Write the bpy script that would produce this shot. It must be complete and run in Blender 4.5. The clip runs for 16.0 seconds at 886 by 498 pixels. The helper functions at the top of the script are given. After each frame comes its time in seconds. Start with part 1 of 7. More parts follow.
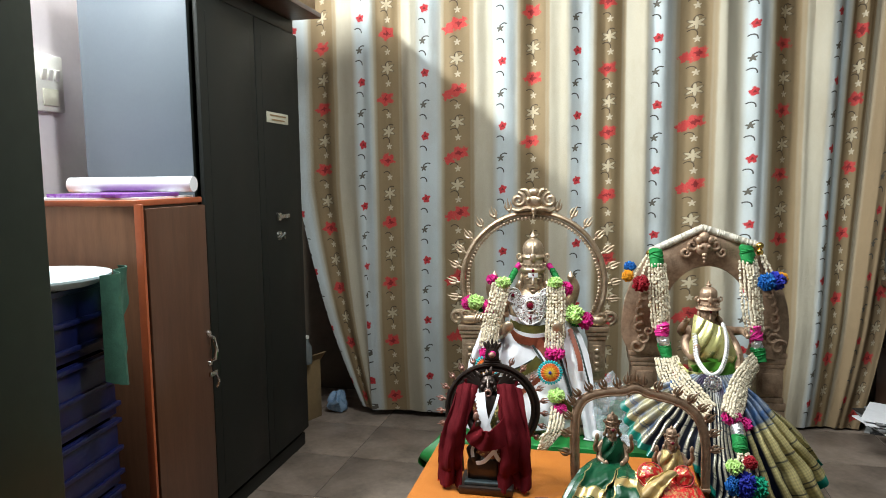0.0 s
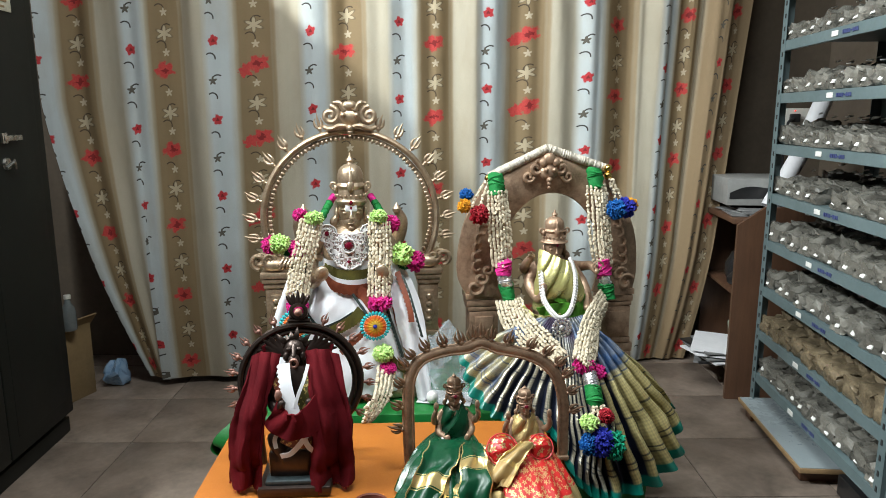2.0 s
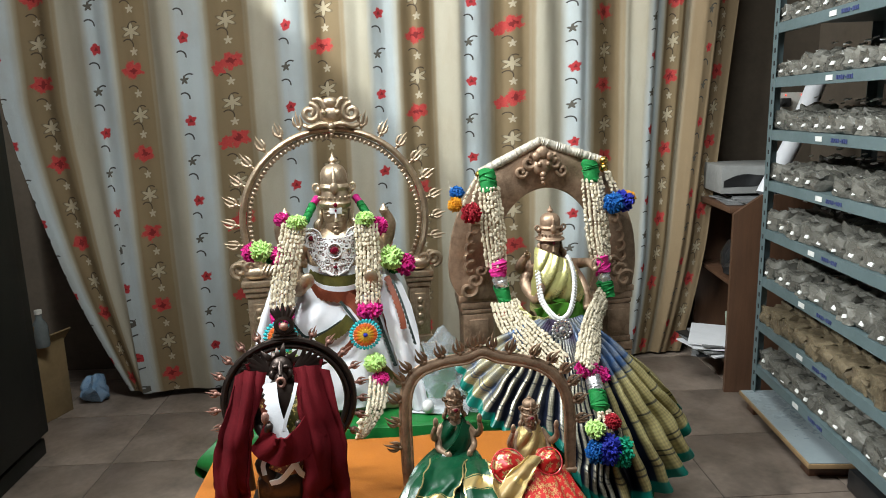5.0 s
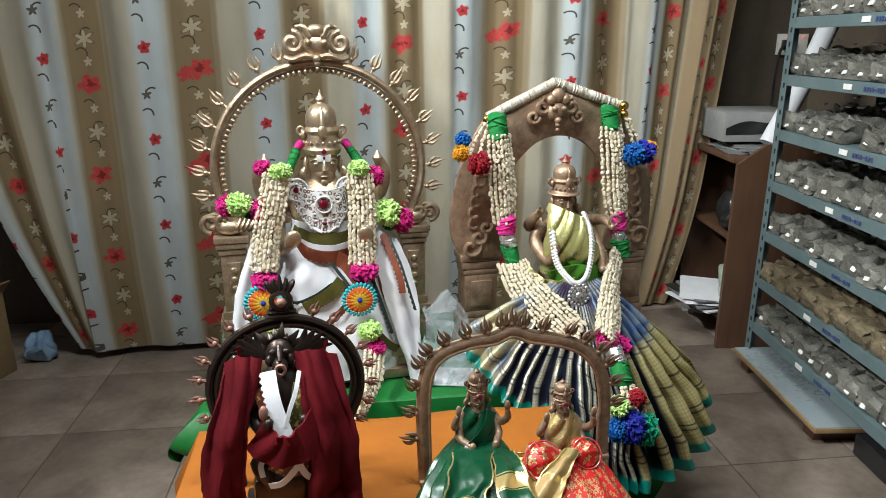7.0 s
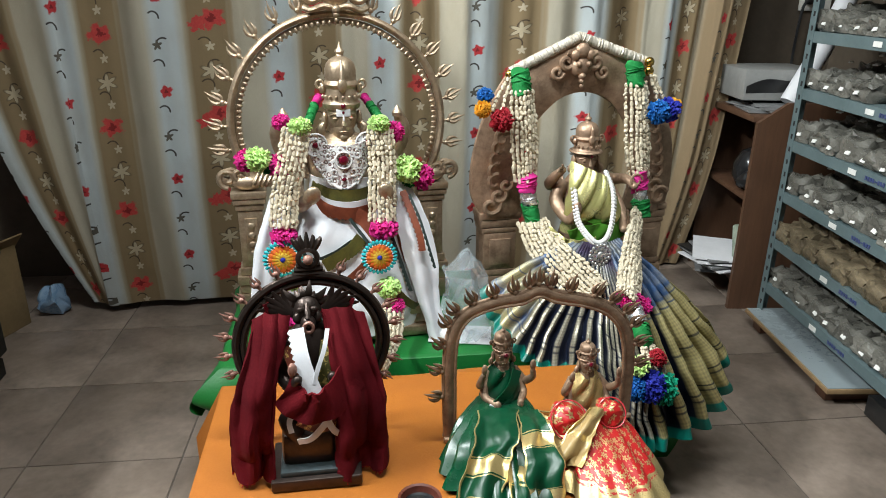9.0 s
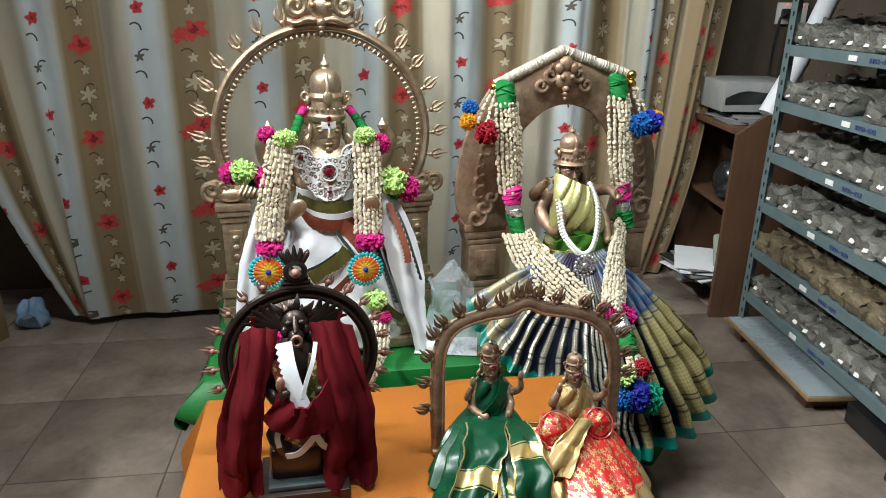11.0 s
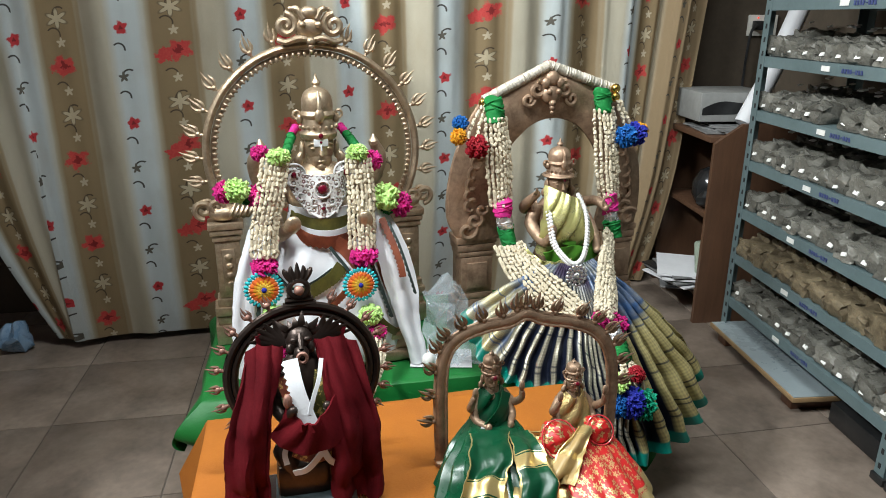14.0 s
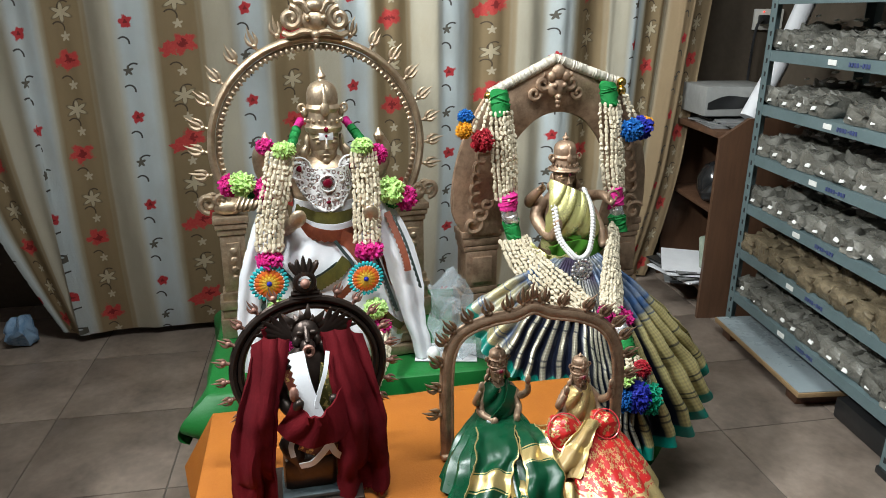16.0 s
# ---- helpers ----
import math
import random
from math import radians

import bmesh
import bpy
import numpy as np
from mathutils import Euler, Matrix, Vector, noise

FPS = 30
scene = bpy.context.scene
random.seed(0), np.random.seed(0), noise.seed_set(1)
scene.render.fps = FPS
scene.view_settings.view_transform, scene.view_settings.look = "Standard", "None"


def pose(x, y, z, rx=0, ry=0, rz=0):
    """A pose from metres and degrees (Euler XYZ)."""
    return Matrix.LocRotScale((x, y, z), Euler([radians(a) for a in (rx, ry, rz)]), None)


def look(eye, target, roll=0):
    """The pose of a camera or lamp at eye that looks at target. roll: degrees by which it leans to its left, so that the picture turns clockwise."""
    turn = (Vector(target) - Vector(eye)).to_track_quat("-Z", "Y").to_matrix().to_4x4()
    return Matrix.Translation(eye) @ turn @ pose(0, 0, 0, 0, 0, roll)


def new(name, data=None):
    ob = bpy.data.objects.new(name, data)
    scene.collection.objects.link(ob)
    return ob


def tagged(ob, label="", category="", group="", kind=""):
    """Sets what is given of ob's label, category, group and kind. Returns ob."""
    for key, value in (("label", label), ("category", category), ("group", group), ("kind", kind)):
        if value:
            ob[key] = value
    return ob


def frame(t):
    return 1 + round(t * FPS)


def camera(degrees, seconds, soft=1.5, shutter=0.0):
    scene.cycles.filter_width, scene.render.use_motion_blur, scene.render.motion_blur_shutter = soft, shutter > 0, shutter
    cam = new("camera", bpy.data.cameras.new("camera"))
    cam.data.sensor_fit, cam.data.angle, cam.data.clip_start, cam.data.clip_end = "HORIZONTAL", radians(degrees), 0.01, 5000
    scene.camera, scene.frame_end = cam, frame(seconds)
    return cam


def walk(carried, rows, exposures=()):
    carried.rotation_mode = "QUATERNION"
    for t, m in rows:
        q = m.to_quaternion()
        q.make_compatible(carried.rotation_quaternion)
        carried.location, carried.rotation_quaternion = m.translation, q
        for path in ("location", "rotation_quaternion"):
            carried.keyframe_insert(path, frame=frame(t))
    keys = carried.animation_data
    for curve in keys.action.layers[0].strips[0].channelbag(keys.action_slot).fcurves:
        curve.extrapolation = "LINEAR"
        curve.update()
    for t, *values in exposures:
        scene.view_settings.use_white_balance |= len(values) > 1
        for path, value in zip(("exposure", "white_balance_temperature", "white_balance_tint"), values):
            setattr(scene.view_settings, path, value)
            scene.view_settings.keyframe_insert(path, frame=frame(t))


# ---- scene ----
cam = camera(65.5, 16.0, 0.9)
PATH = [
    (0, (0.178, 0.188, 1.274), (-0.063, 2.162, 1.064), -0.6),
    (0.5, (0.235, 0.3, 1.244), (0.077, 2.267, 0.914), -1.2),
    (1, (0.263, 0.426, 1.193), (0.22, 2.369, 0.72), -1.0),
    (1.5, (0.23, 0.607, 1.184), (0.345, 2.549, 0.719), -1.1),
    (2, (0.194, 0.664, 1.177), (0.463, 2.61, 0.799), 0.0),
    (2.5, (0.189, 0.679, 1.192), (0.487, 2.632, 0.88), 1.1),
    (3, (0.205, 0.688, 1.202), (0.582, 2.633, 0.93), 0.3),
    (3.5, (0.216, 0.705, 1.191), (0.616, 2.639, 0.88), -0.3),
    (4, (0.219, 0.718, 1.194), (0.603, 2.655, 0.88), 0.8),
    (4.5, (0.208, 0.732, 1.19), (0.541, 2.673, 0.843), -0.8),
    (5, (0.185, 0.771, 1.178), (0.503, 2.706, 0.783), -1.6),
    (5.2, (0.178, 0.79, 1.176), (0.484, 2.719, 0.747), -1.9),
    (7.3, (0.069, 1.025, 1.185), (0.537, 2.856, 0.529), 0.7),
    (7.5, (0.06, 1.025, 1.177), (0.537, 2.829, 0.456), 1.3),
    (8, (0.059, 1.021, 1.178), (0.608, 2.815, 0.483), 2.0),
    (8.5, (0.043, 1.038, 1.169), (0.48, 2.842, 0.424), 0.4),
    (9, (0.045, 1.042, 1.183), (0.485, 2.864, 0.485), 0.6),
    (9.5, (0.047, 1.041, 1.184), (0.507, 2.864, 0.501), 0.4),
    (12, (0.02, 1.044, 1.192), (0.522, 2.861, 0.525), 1.1),
    (12.5, (0.014, 1.045, 1.191), (0.507, 2.864, 0.521), 1.1),
    (13, (0.01, 1.047, 1.191), (0.544, 2.86, 0.538), 0.8),
    (13.5, (0.008, 1.038, 1.196), (0.57, 2.843, 0.543), 0.2),
    (14, (-0.012, 1.036, 1.199), (0.55, 2.846, 0.562), 0.2),
    (14.5, (-0.02, 1.032, 1.194), (0.542, 2.838, 0.546), 0.4),
    (15, (-0.018, 1.03, 1.197), (0.531, 2.839, 0.544), 0.4),
    (15.5, (-0.014, 1.04, 1.196), (0.543, 2.849, 0.548), 0.1),
    (16, (-0.018, 1.039, 1.194), (0.536, 2.848, 0.545), 0.2),
]
walk(cam, [(t, look(eye, target, roll)) for t, eye, target, roll in PATH], [(0, -0.04), (1.5, -0.08), (5, -0.14), (8, -0.2), (16, -0.2)])

# ---- light: a fluorescent tube high on the left wall, another on the ceiling ----
O_ROOM, A_ROOM = (-0.619, 3.152), -7.0
ROOM = pose(O_ROOM[0], O_ROOM[1], 0, 0, 0, A_ROOM)
WL, WR, WN, WS, HC = -0.84, 2.98, 0.95, -4.7, 2.85
world = bpy.data.worlds.new("world")
scene.world = world
world.use_nodes = True
world.node_tree.nodes["Background"].inputs[0].default_value = (0.9, 0.95, 1.0, 1)
world.node_tree.nodes["Background"].inputs[1].default_value = 0.006


def tube_lamp(xr, yr, z, watts, down=False):
    d = bpy.data.lights.new("tube_lamp", "AREA")
    d.shape, d.size, d.size_y, d.energy, d.color = "RECTANGLE", 1.15, 0.05, watts, (0.92, 0.99, 1.0)
    ob = new("tube_lamp", d)
    a = ROOM @ Vector((xr, yr, z))
    b = ROOM @ Vector((xr + 1.0, yr, z - 0.5))
    ob.matrix_world = look(a, b)
    x = (ROOM.to_3x3() @ Vector((0, 1, 0))).normalized()
    zz = -(b - a).normalized()
    if down:
        x, zz = (ROOM.to_3x3() @ Vector((1, 0, 0))).normalized(), Vector((0, 0, 1))
    y = zz.cross(x)
    ob.matrix_world = Matrix((x, y, zz)).transposed().to_4x4()
    ob.matrix_world.translation = a
    return ob


tube_lamp(WL + 0.09, -1.05, 2.77, 152)
tube_lamp(1.1, -1.2, HC - 0.09, 60, down=True)


# ---- small mesh kit ----
class Geo:
    def __init__(self):
        self.v, self.f, self.m, self.uv = [], [], [], {}

    def add(self, verts, faces, mi=0):
        n = len(self.v)
        self.v += [Vector(p) for p in verts]
        self.f += [tuple(i + n for i in f) for f in faces]
        self.m += [mi] * len(faces)
        return self

    def box(self, c, s, m=None, mi=0, bev=0.0):
        bm = bmesh.new()
        bmesh.ops.create_cube(bm, size=1)
        for v in bm.verts:
            v.co = Vector((v.co.x * s[0], v.co.y * s[1], v.co.z * s[2]))
        if bev:
            bmesh.ops.bevel(bm, geom=bm.edges[:], offset=bev, segments=2, affect="EDGES", profile=0.5)
        t = Matrix.Translation(c) @ (m or Matrix())
        bm.verts.index_update()
        self.add([t @ v.co for v in bm.verts], [[v.index for v in f.verts] for f in bm.faces], mi)
        bm.free()
        return self

    def ball(self, c, r, m=None, mi=0, n=12, k=8):
        r = (r, r, r) if not hasattr(r, "__len__") else r
        t = Matrix.Translation(c) @ (m or Matrix())
        vs, fs = [t @ Vector((0, 0, r[2]))], []
        for i in range(1, k):
            a = math.pi * i / k
            for j in range(n):
                b = 2 * math.pi * j / n
                vs.append(t @ Vector((r[0] * math.sin(a) * math.cos(b), r[1] * math.sin(a) * math.sin(b), r[2] * math.cos(a))))
        vs.append(t @ Vector((0, 0, -r[2])))
        for j in range(n):
            fs.append((0, 1 + j, 1 + (j + 1) % n))
            for i in range(k - 2):
                p = 1 + i * n
                fs.append((p + j, p + n + j, p + n + (j + 1) % n, p + (j + 1) % n))
            p = 1 + (k - 2) * n
            fs.append((p + j, len(vs) - 1, p + (j + 1) % n))
        return self.add(vs, fs, mi)

    def tube(self, pts, r, n=8, mi=0, closed=False, flat=(1, 1), caps=True):
        pts = [Vector(p) for p in pts]
        k = len(pts)
        rr = r if hasattr(r, "__len__") else [r] * k
        vs, fs, side = [], [], None
        for i, p in enumerate(pts):
            if closed:
                d = pts[(i + 1) % k] - pts[i - 1]
            else:
                d = pts[min(i + 1, k - 1)] - pts[max(i - 1, 0)]
            d.normalize()
            if side is None:
                side = d.orthogonal().normalized()
                if abs(d.y) < 0.8:
                    side = Vector((0, 1, 0)) - d * d.y
                    side.normalize()
            side = (side - d * side.dot(d)).normalized()
            up = d.cross(side)
            for j in range(n):
                a = 2 * math.pi * j / n
                vs.append(p + (side * math.cos(a) * flat[0] + up * math.sin(a) * flat[1]) * rr[i])
        for i in range(k if closed else k - 1):
            a, b = i * n, ((i + 1) % k) * n
            fs += [(a + j, a + (j + 1) % n, b + (j + 1) % n, b + j) for j in range(n)]
        if caps and not closed:
            fs += [tuple(range(n))[::-1], tuple(range((k - 1) * n, k * n))]
        return self.add(vs, fs, mi)

    def lathe(self, prof, c=(0, 0, 0), n=20, m=None, mi=0, flat=1.0):
        t = Matrix.Translation(c) @ (m or Matrix())
        vs, fs = [], []
        for r, z in prof:
            vs += [t @ Vector((r * math.cos(2 * math.pi * j / n), flat * r * math.sin(2 * math.pi * j / n), z)) for j in range(n)]
        for i in range(len(prof) - 1):
            fs += [(i * n + j, i * n + (j + 1) % n, i * n + n + (j + 1) % n, i * n + n + j) for j in range(n)]
        fs += [tuple(range(n))[::-1], tuple(range((len(prof) - 1) * n, len(prof) * n))]
        return self.add(vs, fs, mi)

    def sheet(self, fn, nu, nv, thick=0.0, mi=0, uvfn=None):
        base = len(self.v)
        grid = [[Vector(fn(i / nu, j / nv)) for j in range(nv + 1)] for i in range(nu + 1)]
        vs = [p for row in grid for p in row]
        w = nv + 1
        fs = [(i * w + j, i * w + w + j, i * w + w + j + 1, i * w + j + 1) for i in range(nu) for j in range(nv)]
        if thick:
            nor = []
            for i in range(nu + 1):
                for j in range(nv + 1):
                    a = grid[min(i + 1, nu)][j] - grid[max(i - 1, 0)][j]
                    b = grid[i][min(j + 1, nv)] - grid[i][max(j - 1, 0)]
                    q = a.cross(b)
                    nor.append(q.normalized() if q.length > 1e-12 else Vector((0, 1, 0)))
            n = len(vs)
            vs += [p - q * thick for p, q in zip(vs, nor)]
            fs += [tuple(k + n for k in f)[::-1] for f in fs]
            rim = [i * w for i in range(nu + 1)] + [nu * w + j for j in range(1, w)] + [i * w + nv for i in range(nu - 1, -1, -1)] + [j for j in range(nv - 1, 0, -1)]
            for a, b in zip(rim, rim[1:] + rim[:1]):
                fs.append((b, a, a + n, b + n))
        self.add(vs, fs, mi)
        for i in range(nu + 1):
            for j in range(nv + 1):
                q = uvfn(i / nu, j / nv) if uvfn else (i / nu, j / nv)
                self.uv[base + i * w + j] = q
                if thick:
                    self.uv[base + (nu + 1) * w + i * w + j] = q
        return self


PLACE = {}


def mesh_of(name, g, mats, m=None, smooth=True):
    me = bpy.data.meshes.new(name)
    vs = [m @ p for p in g.v] if m else g.v
    me.from_pydata([tuple(p) for p in vs], [], g.f)
    for k in (mats if isinstance(mats, (list, tuple)) else [mats]):
        me.materials.append(k)
    me.polygons.foreach_set("material_index", g.m)
    if g.uv:
        lay = me.uv_layers.new(name="UVMap")
        for lp in me.loops:
            lay.data[lp.index].uv = g.uv.get(lp.vertex_index, (0, 0))
    me.update()
    if smooth:
        me.shade_smooth()
        me.set_sharp_from_angle(angle=radians(38))
    return me


def thing(name, label, category, at=(0, 0, 0), group="", kind="", m=None):
    """An empty at the base of a thing; its parts hang under it."""
    ob = new(name)
    ob.empty_display_size = 0.05
    mw = m or Matrix.Translation(at)
    ob.matrix_basis = mw
    PLACE[ob] = mw
    return tagged(ob, label, category, group, kind)


def part(name, g, material, parent, label="", world=True, smooth=True):
    """One mesh object under a thing or a part. world: the geometry is given in world metres."""
    mw = PLACE[parent]
    ob = new(name, mesh_of(name, g, material, mw.inverted() if world else None, smooth))
    ob.parent = parent
    PLACE[ob] = mw
    return tagged(ob, label)


def solo(name, g, material, label, category, at, group="", kind="", smooth=True):
    """A thing that is one mesh, with its origin at its base."""
    m = Matrix.Translation(at)
    ob = new(name, mesh_of(name, g, material, m.inverted(), smooth))
    ob.matrix_basis = m
    PLACE[ob] = m
    return tagged(ob, label, category, group, kind)


# ---- materials ----
class X:
    """A value in a node tree, with arithmetic."""

    def __init__(self, nt, s):
        self.nt, self.s = nt, s

    def op(self, o, b=None, c=None):
        n = self.nt.nodes.new("ShaderNodeMath")
        n.operation = o
        for i, k in enumerate((self, b, c)):
            if k is None:
                continue
            if isinstance(k, X):
                self.nt.links.new(k.s, n.inputs[i])
            else:
                n.inputs[i].default_value = k
        return X(self.nt, n.outputs[0])

    def __add__(self, b): return self.op("ADD", b)
    def __sub__(self, b): return self.op("SUBTRACT", b)
    def __mul__(self, b): return self.op("MULTIPLY", b)
    def __truediv__(self, b): return self.op("DIVIDE", b)
    def less(self, b, soft=0.0):
        if not soft:
            return self.op("LESS_THAN", b)
        return ((self * -1 + b) / soft + 0.5).clamp()
    def clamp(self):
        r = self.op("MAXIMUM", 0.0)
        return r.op("MINIMUM", 1.0)
    def abs(self): return self.op("ABSOLUTE")
    def cell(self):
        return self - (self + 0.5).op("FLOOR")


def tree(name, rough=0.5, metal=0.0, spec=0.5, sheen=0.0, coat=0.0):
    m = bpy.data.materials.new(name)
    m.use_nodes = True
    nt = m.node_tree
    b = nt.nodes["Principled BSDF"]
    b.inputs["Roughness"].default_value = rough
    b.inputs["Metallic"].default_value = metal
    b.inputs["Specular IOR Level"].default_value = spec
    b.inputs["Sheen Weight"].default_value = sheen
    b.inputs["Coat Weight"].default_value = coat
    return m, nt, b


def noise_of(nt, coord, scale, detail=4, rough=0.55, dist=0.0, stretch=None):
    if stretch:
        mp = nt.nodes.new("ShaderNodeMapping")
        mp.inputs["Scale"].default_value = stretch
        nt.links.new(coord, mp.inputs[0])
        coord = mp.outputs[0]
    n = nt.nodes.new("ShaderNodeTexNoise")
    n.inputs["Scale"].default_value, n.inputs["Detail"].default_value = scale, detail
    n.inputs["Roughness"].default_value, n.inputs["Distortion"].default_value = rough, dist
    nt.links.new(coord, n.inputs["Vector"])
    return X(nt, n.outputs["Fac"])


def mixc(nt, f, a, b):
    n = nt.nodes.new("ShaderNodeMix")
    n.data_type = "RGBA"
    nt.links.new(f.s, n.inputs["Factor"])
    for k, q in ((6, a), (7, b)):
        if isinstance(q, tuple):
            n.inputs[k].default_value = (*q, 1)
        else:
            nt.links.new(q, n.inputs[k])
    return n.outputs[2]


def bump(nt, b, h, strength, dist=0.01):
    n = nt.nodes.new("ShaderNodeBump")
    n.inputs["Strength"].default_value, n.inputs["Distance"].default_value = strength, dist
    nt.links.new(h.s, n.inputs["Height"])
    nt.links.new(n.outputs[0], b.inputs["Normal"])


def surf(name, c1, c2, scale=6.0, rough=0.5, metal=0.0, spec=0.5, fine=60.0, bumps=0.15, stretch=None, each=0.0, sheen=0.0, coat=0.0, spread=0.15, bdist=0.004):
    """A plain worn surface: two colours mixed at a large scale, fine grain, uneven gloss and relief. each: how far single pieces differ."""
    m, nt, b = tree(name, rough, metal, spec, sheen, coat)
    co = nt.nodes.new("ShaderNodeTexCoord").outputs["Object"]
    big = noise_of(nt, co, scale, 4, 0.6, 0.3, stretch)
    small = noise_of(nt, co, fine, 3, 0.6, 0.0, stretch)
    f = ((big - 0.5) * 1.9 + 0.5 + (small - 0.5) * 0.6).clamp()
    col = mixc(nt, f, c1, c2)
    if each:
        oi = X(nt, nt.nodes.new("ShaderNodeObjectInfo").outputs["Random"])
        hv = nt.nodes.new("ShaderNodeHueSaturation")
        nt.links.new(col, hv.inputs["Color"])
        nt.links.new(((oi - 0.5) * each + 1.0).s, hv.inputs["Value"])
        col = hv.outputs[0]
    nt.links.new(col, b.inputs["Base Color"])
    nt.links.new(((big - 0.5) * spread * 2 + (small - 0.5) * spread + rough).clamp().s, b.inputs["Roughness"])
    if bumps:
        bump(nt, b, small * 0.6 + big * 0.4, bumps, bdist)
    return m


M = {}
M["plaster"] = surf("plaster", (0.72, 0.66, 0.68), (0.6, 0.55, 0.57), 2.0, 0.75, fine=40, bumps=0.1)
# brownish wall colour, darkened so that it carries the nook's dimness
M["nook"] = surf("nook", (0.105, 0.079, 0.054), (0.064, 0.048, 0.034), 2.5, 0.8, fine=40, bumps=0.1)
# unseen ceiling, greyed to send less light back
M["ceiling"] = surf("ceiling", (0.45, 0.43, 0.4), (0.38, 0.36, 0.34), 1.5, 0.8, fine=30, bumps=0.05)
M["tile"] = surf("tile", (0.33, 0.26, 0.212), (0.115, 0.089, 0.071), 5.0, 0.36, spec=0.5, fine=35, bumps=0.12, each=0.16, spread=0.1)
_tt = M["tile"].node_tree
_tb = next(n for n in _tt.nodes if n.type == "BSDF_PRINCIPLED")
_tc = _tb.inputs["Base Color"].links[0].from_socket
_tp = _tt.nodes.new("ShaderNodeNewGeometry").outputs["Position"]
# worn and dirty patches that run across the joints
_worn = ((noise_of(_tt, _tp, 2.6, 5, 0.62) - 0.46) * 4.0).clamp() * 0.5
_tt.links.new(mixc(_tt, _worn, _tc, (0.13, 0.098, 0.075)), _tb.inputs["Base Color"])
M["grout"] = surf("grout", (0.15, 0.125, 0.105), (0.085, 0.07, 0.058), 8, 0.9, fine=80)
# cupboard's dark front and lit side, light and shade put into the paint
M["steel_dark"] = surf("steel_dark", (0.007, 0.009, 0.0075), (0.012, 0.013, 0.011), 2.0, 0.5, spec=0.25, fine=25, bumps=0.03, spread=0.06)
M["steel_lit_side"] = surf("steel_lit_side", (0.11, 0.13, 0.15), (0.09, 0.11, 0.13), 2.0, 0.35, spec=0.6, fine=90, bumps=0.05, spread=0.06)
M["steel_green"] = surf("steel_green", (0.005, 0.014, 0.0075), (0.0035, 0.009, 0.005), 2.0, 0.45, spec=0.3, fine=25, bumps=0.03)
M["chrome"] = surf("chrome", (0.7, 0.68, 0.64), (0.55, 0.53, 0.5), 30, 0.25, 1.0, fine=200, bumps=0.05)
M["plate"] = surf("plate", (0.62, 0.6, 0.48), (0.5, 0.48, 0.38), 40, 0.4, fine=200)
# one laminate in two tones: the lit side's brightness is put into its colour
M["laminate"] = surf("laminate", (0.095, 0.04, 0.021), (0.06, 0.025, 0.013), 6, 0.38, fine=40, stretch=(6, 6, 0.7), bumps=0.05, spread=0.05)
M["laminate_lit"] = surf("laminate_lit", (0.19, 0.088, 0.046), (0.12, 0.055, 0.028), 6, 0.4, fine=40, stretch=(6, 6, 0.7), bumps=0.05, spread=0.05)
M["lipping"] = surf("lipping", (0.36, 0.085, 0.028), (0.27, 0.062, 0.022), 12, 0.4, fine=60)
M["paper"] = surf("paper", (0.74, 0.74, 0.76), (0.64, 0.64, 0.66), 12, 0.7, fine=90, bumps=0.1)
M["purple"] = surf("purple", (0.2, 0.05, 0.28), (0.1, 0.03, 0.2), 9, 0.3)
M["blue_plastic"] = surf("blue_plastic", (0.004, 0.007, 0.055), (0.002, 0.004, 0.028), 8, 0.38)
M["tray"] = surf("tray", (0.55, 0.66, 0.68), (0.45, 0.56, 0.6), 8, 0.3)
M["bottle"] = surf("bottle", (0.16, 0.18, 0.18), (0.1, 0.11, 0.11), 12, 0.12, spec=0.6, bumps=0.02)
M["soap"] = surf("soap", (0.58, 0.42, 0.24), (0.48, 0.34, 0.2), 14, 0.6)
M["green_rag"] = surf("green_rag", (0.03, 0.11, 0.07), (0.015, 0.06, 0.04), 20, 0.85, fine=200, bumps=0.3)
M["carton"] = surf("carton", (0.24, 0.16, 0.075), (0.16, 0.11, 0.05), 7, 0.75, fine=70)
M["blue_bag"] = surf("blue_bag", (0.14, 0.26, 0.42), (0.3, 0.4, 0.52), 14, 0.3, fine=60, bumps=0.4)
M["rack"] = surf("rack", (0.135, 0.185, 0.195), (0.09, 0.13, 0.135), 5, 0.45, fine=70, bumps=0.05)
M["hole"] = surf("hole", (0.012, 0.013, 0.013), (0.02, 0.02, 0.02), 50, 0.8)
M["packet"] = surf("packet", (0.2, 0.192, 0.168), (0.1, 0.095, 0.08), 55, 0.24, spec=0.6, fine=130, bumps=0.55, each=0.4, bdist=0.012)
M["packet_tan"] = surf("packet_tan", (0.24, 0.19, 0.12), (0.09, 0.068, 0.042), 40, 0.3, fine=110, bumps=0.6, each=0.35, bdist=0.01)
M["tag"] = surf("tag", (0.85, 0.84, 0.8), (0.7, 0.69, 0.66), 60, 0.6)
M["marker"] = surf("marker", (0.05, 0.07, 0.2), (0.04, 0.05, 0.14), 60, 0.5)
M["laminate_board"] = surf("laminate_board", (0.34, 0.39, 0.41), (0.27, 0.32, 0.34), 3, 0.3, fine=50, bumps=0.04)
M["ply"] = surf("ply", (0.34, 0.22, 0.11), (0.24, 0.15, 0.07), 12, 0.7, fine=90)
M["black"] = surf("black", (0.012, 0.012, 0.013), (0.022, 0.022, 0.022), 12, 0.4)
M["white_plastic"] = surf("white_plastic", (0.72, 0.7, 0.64), (0.6, 0.58, 0.53), 12, 0.35)


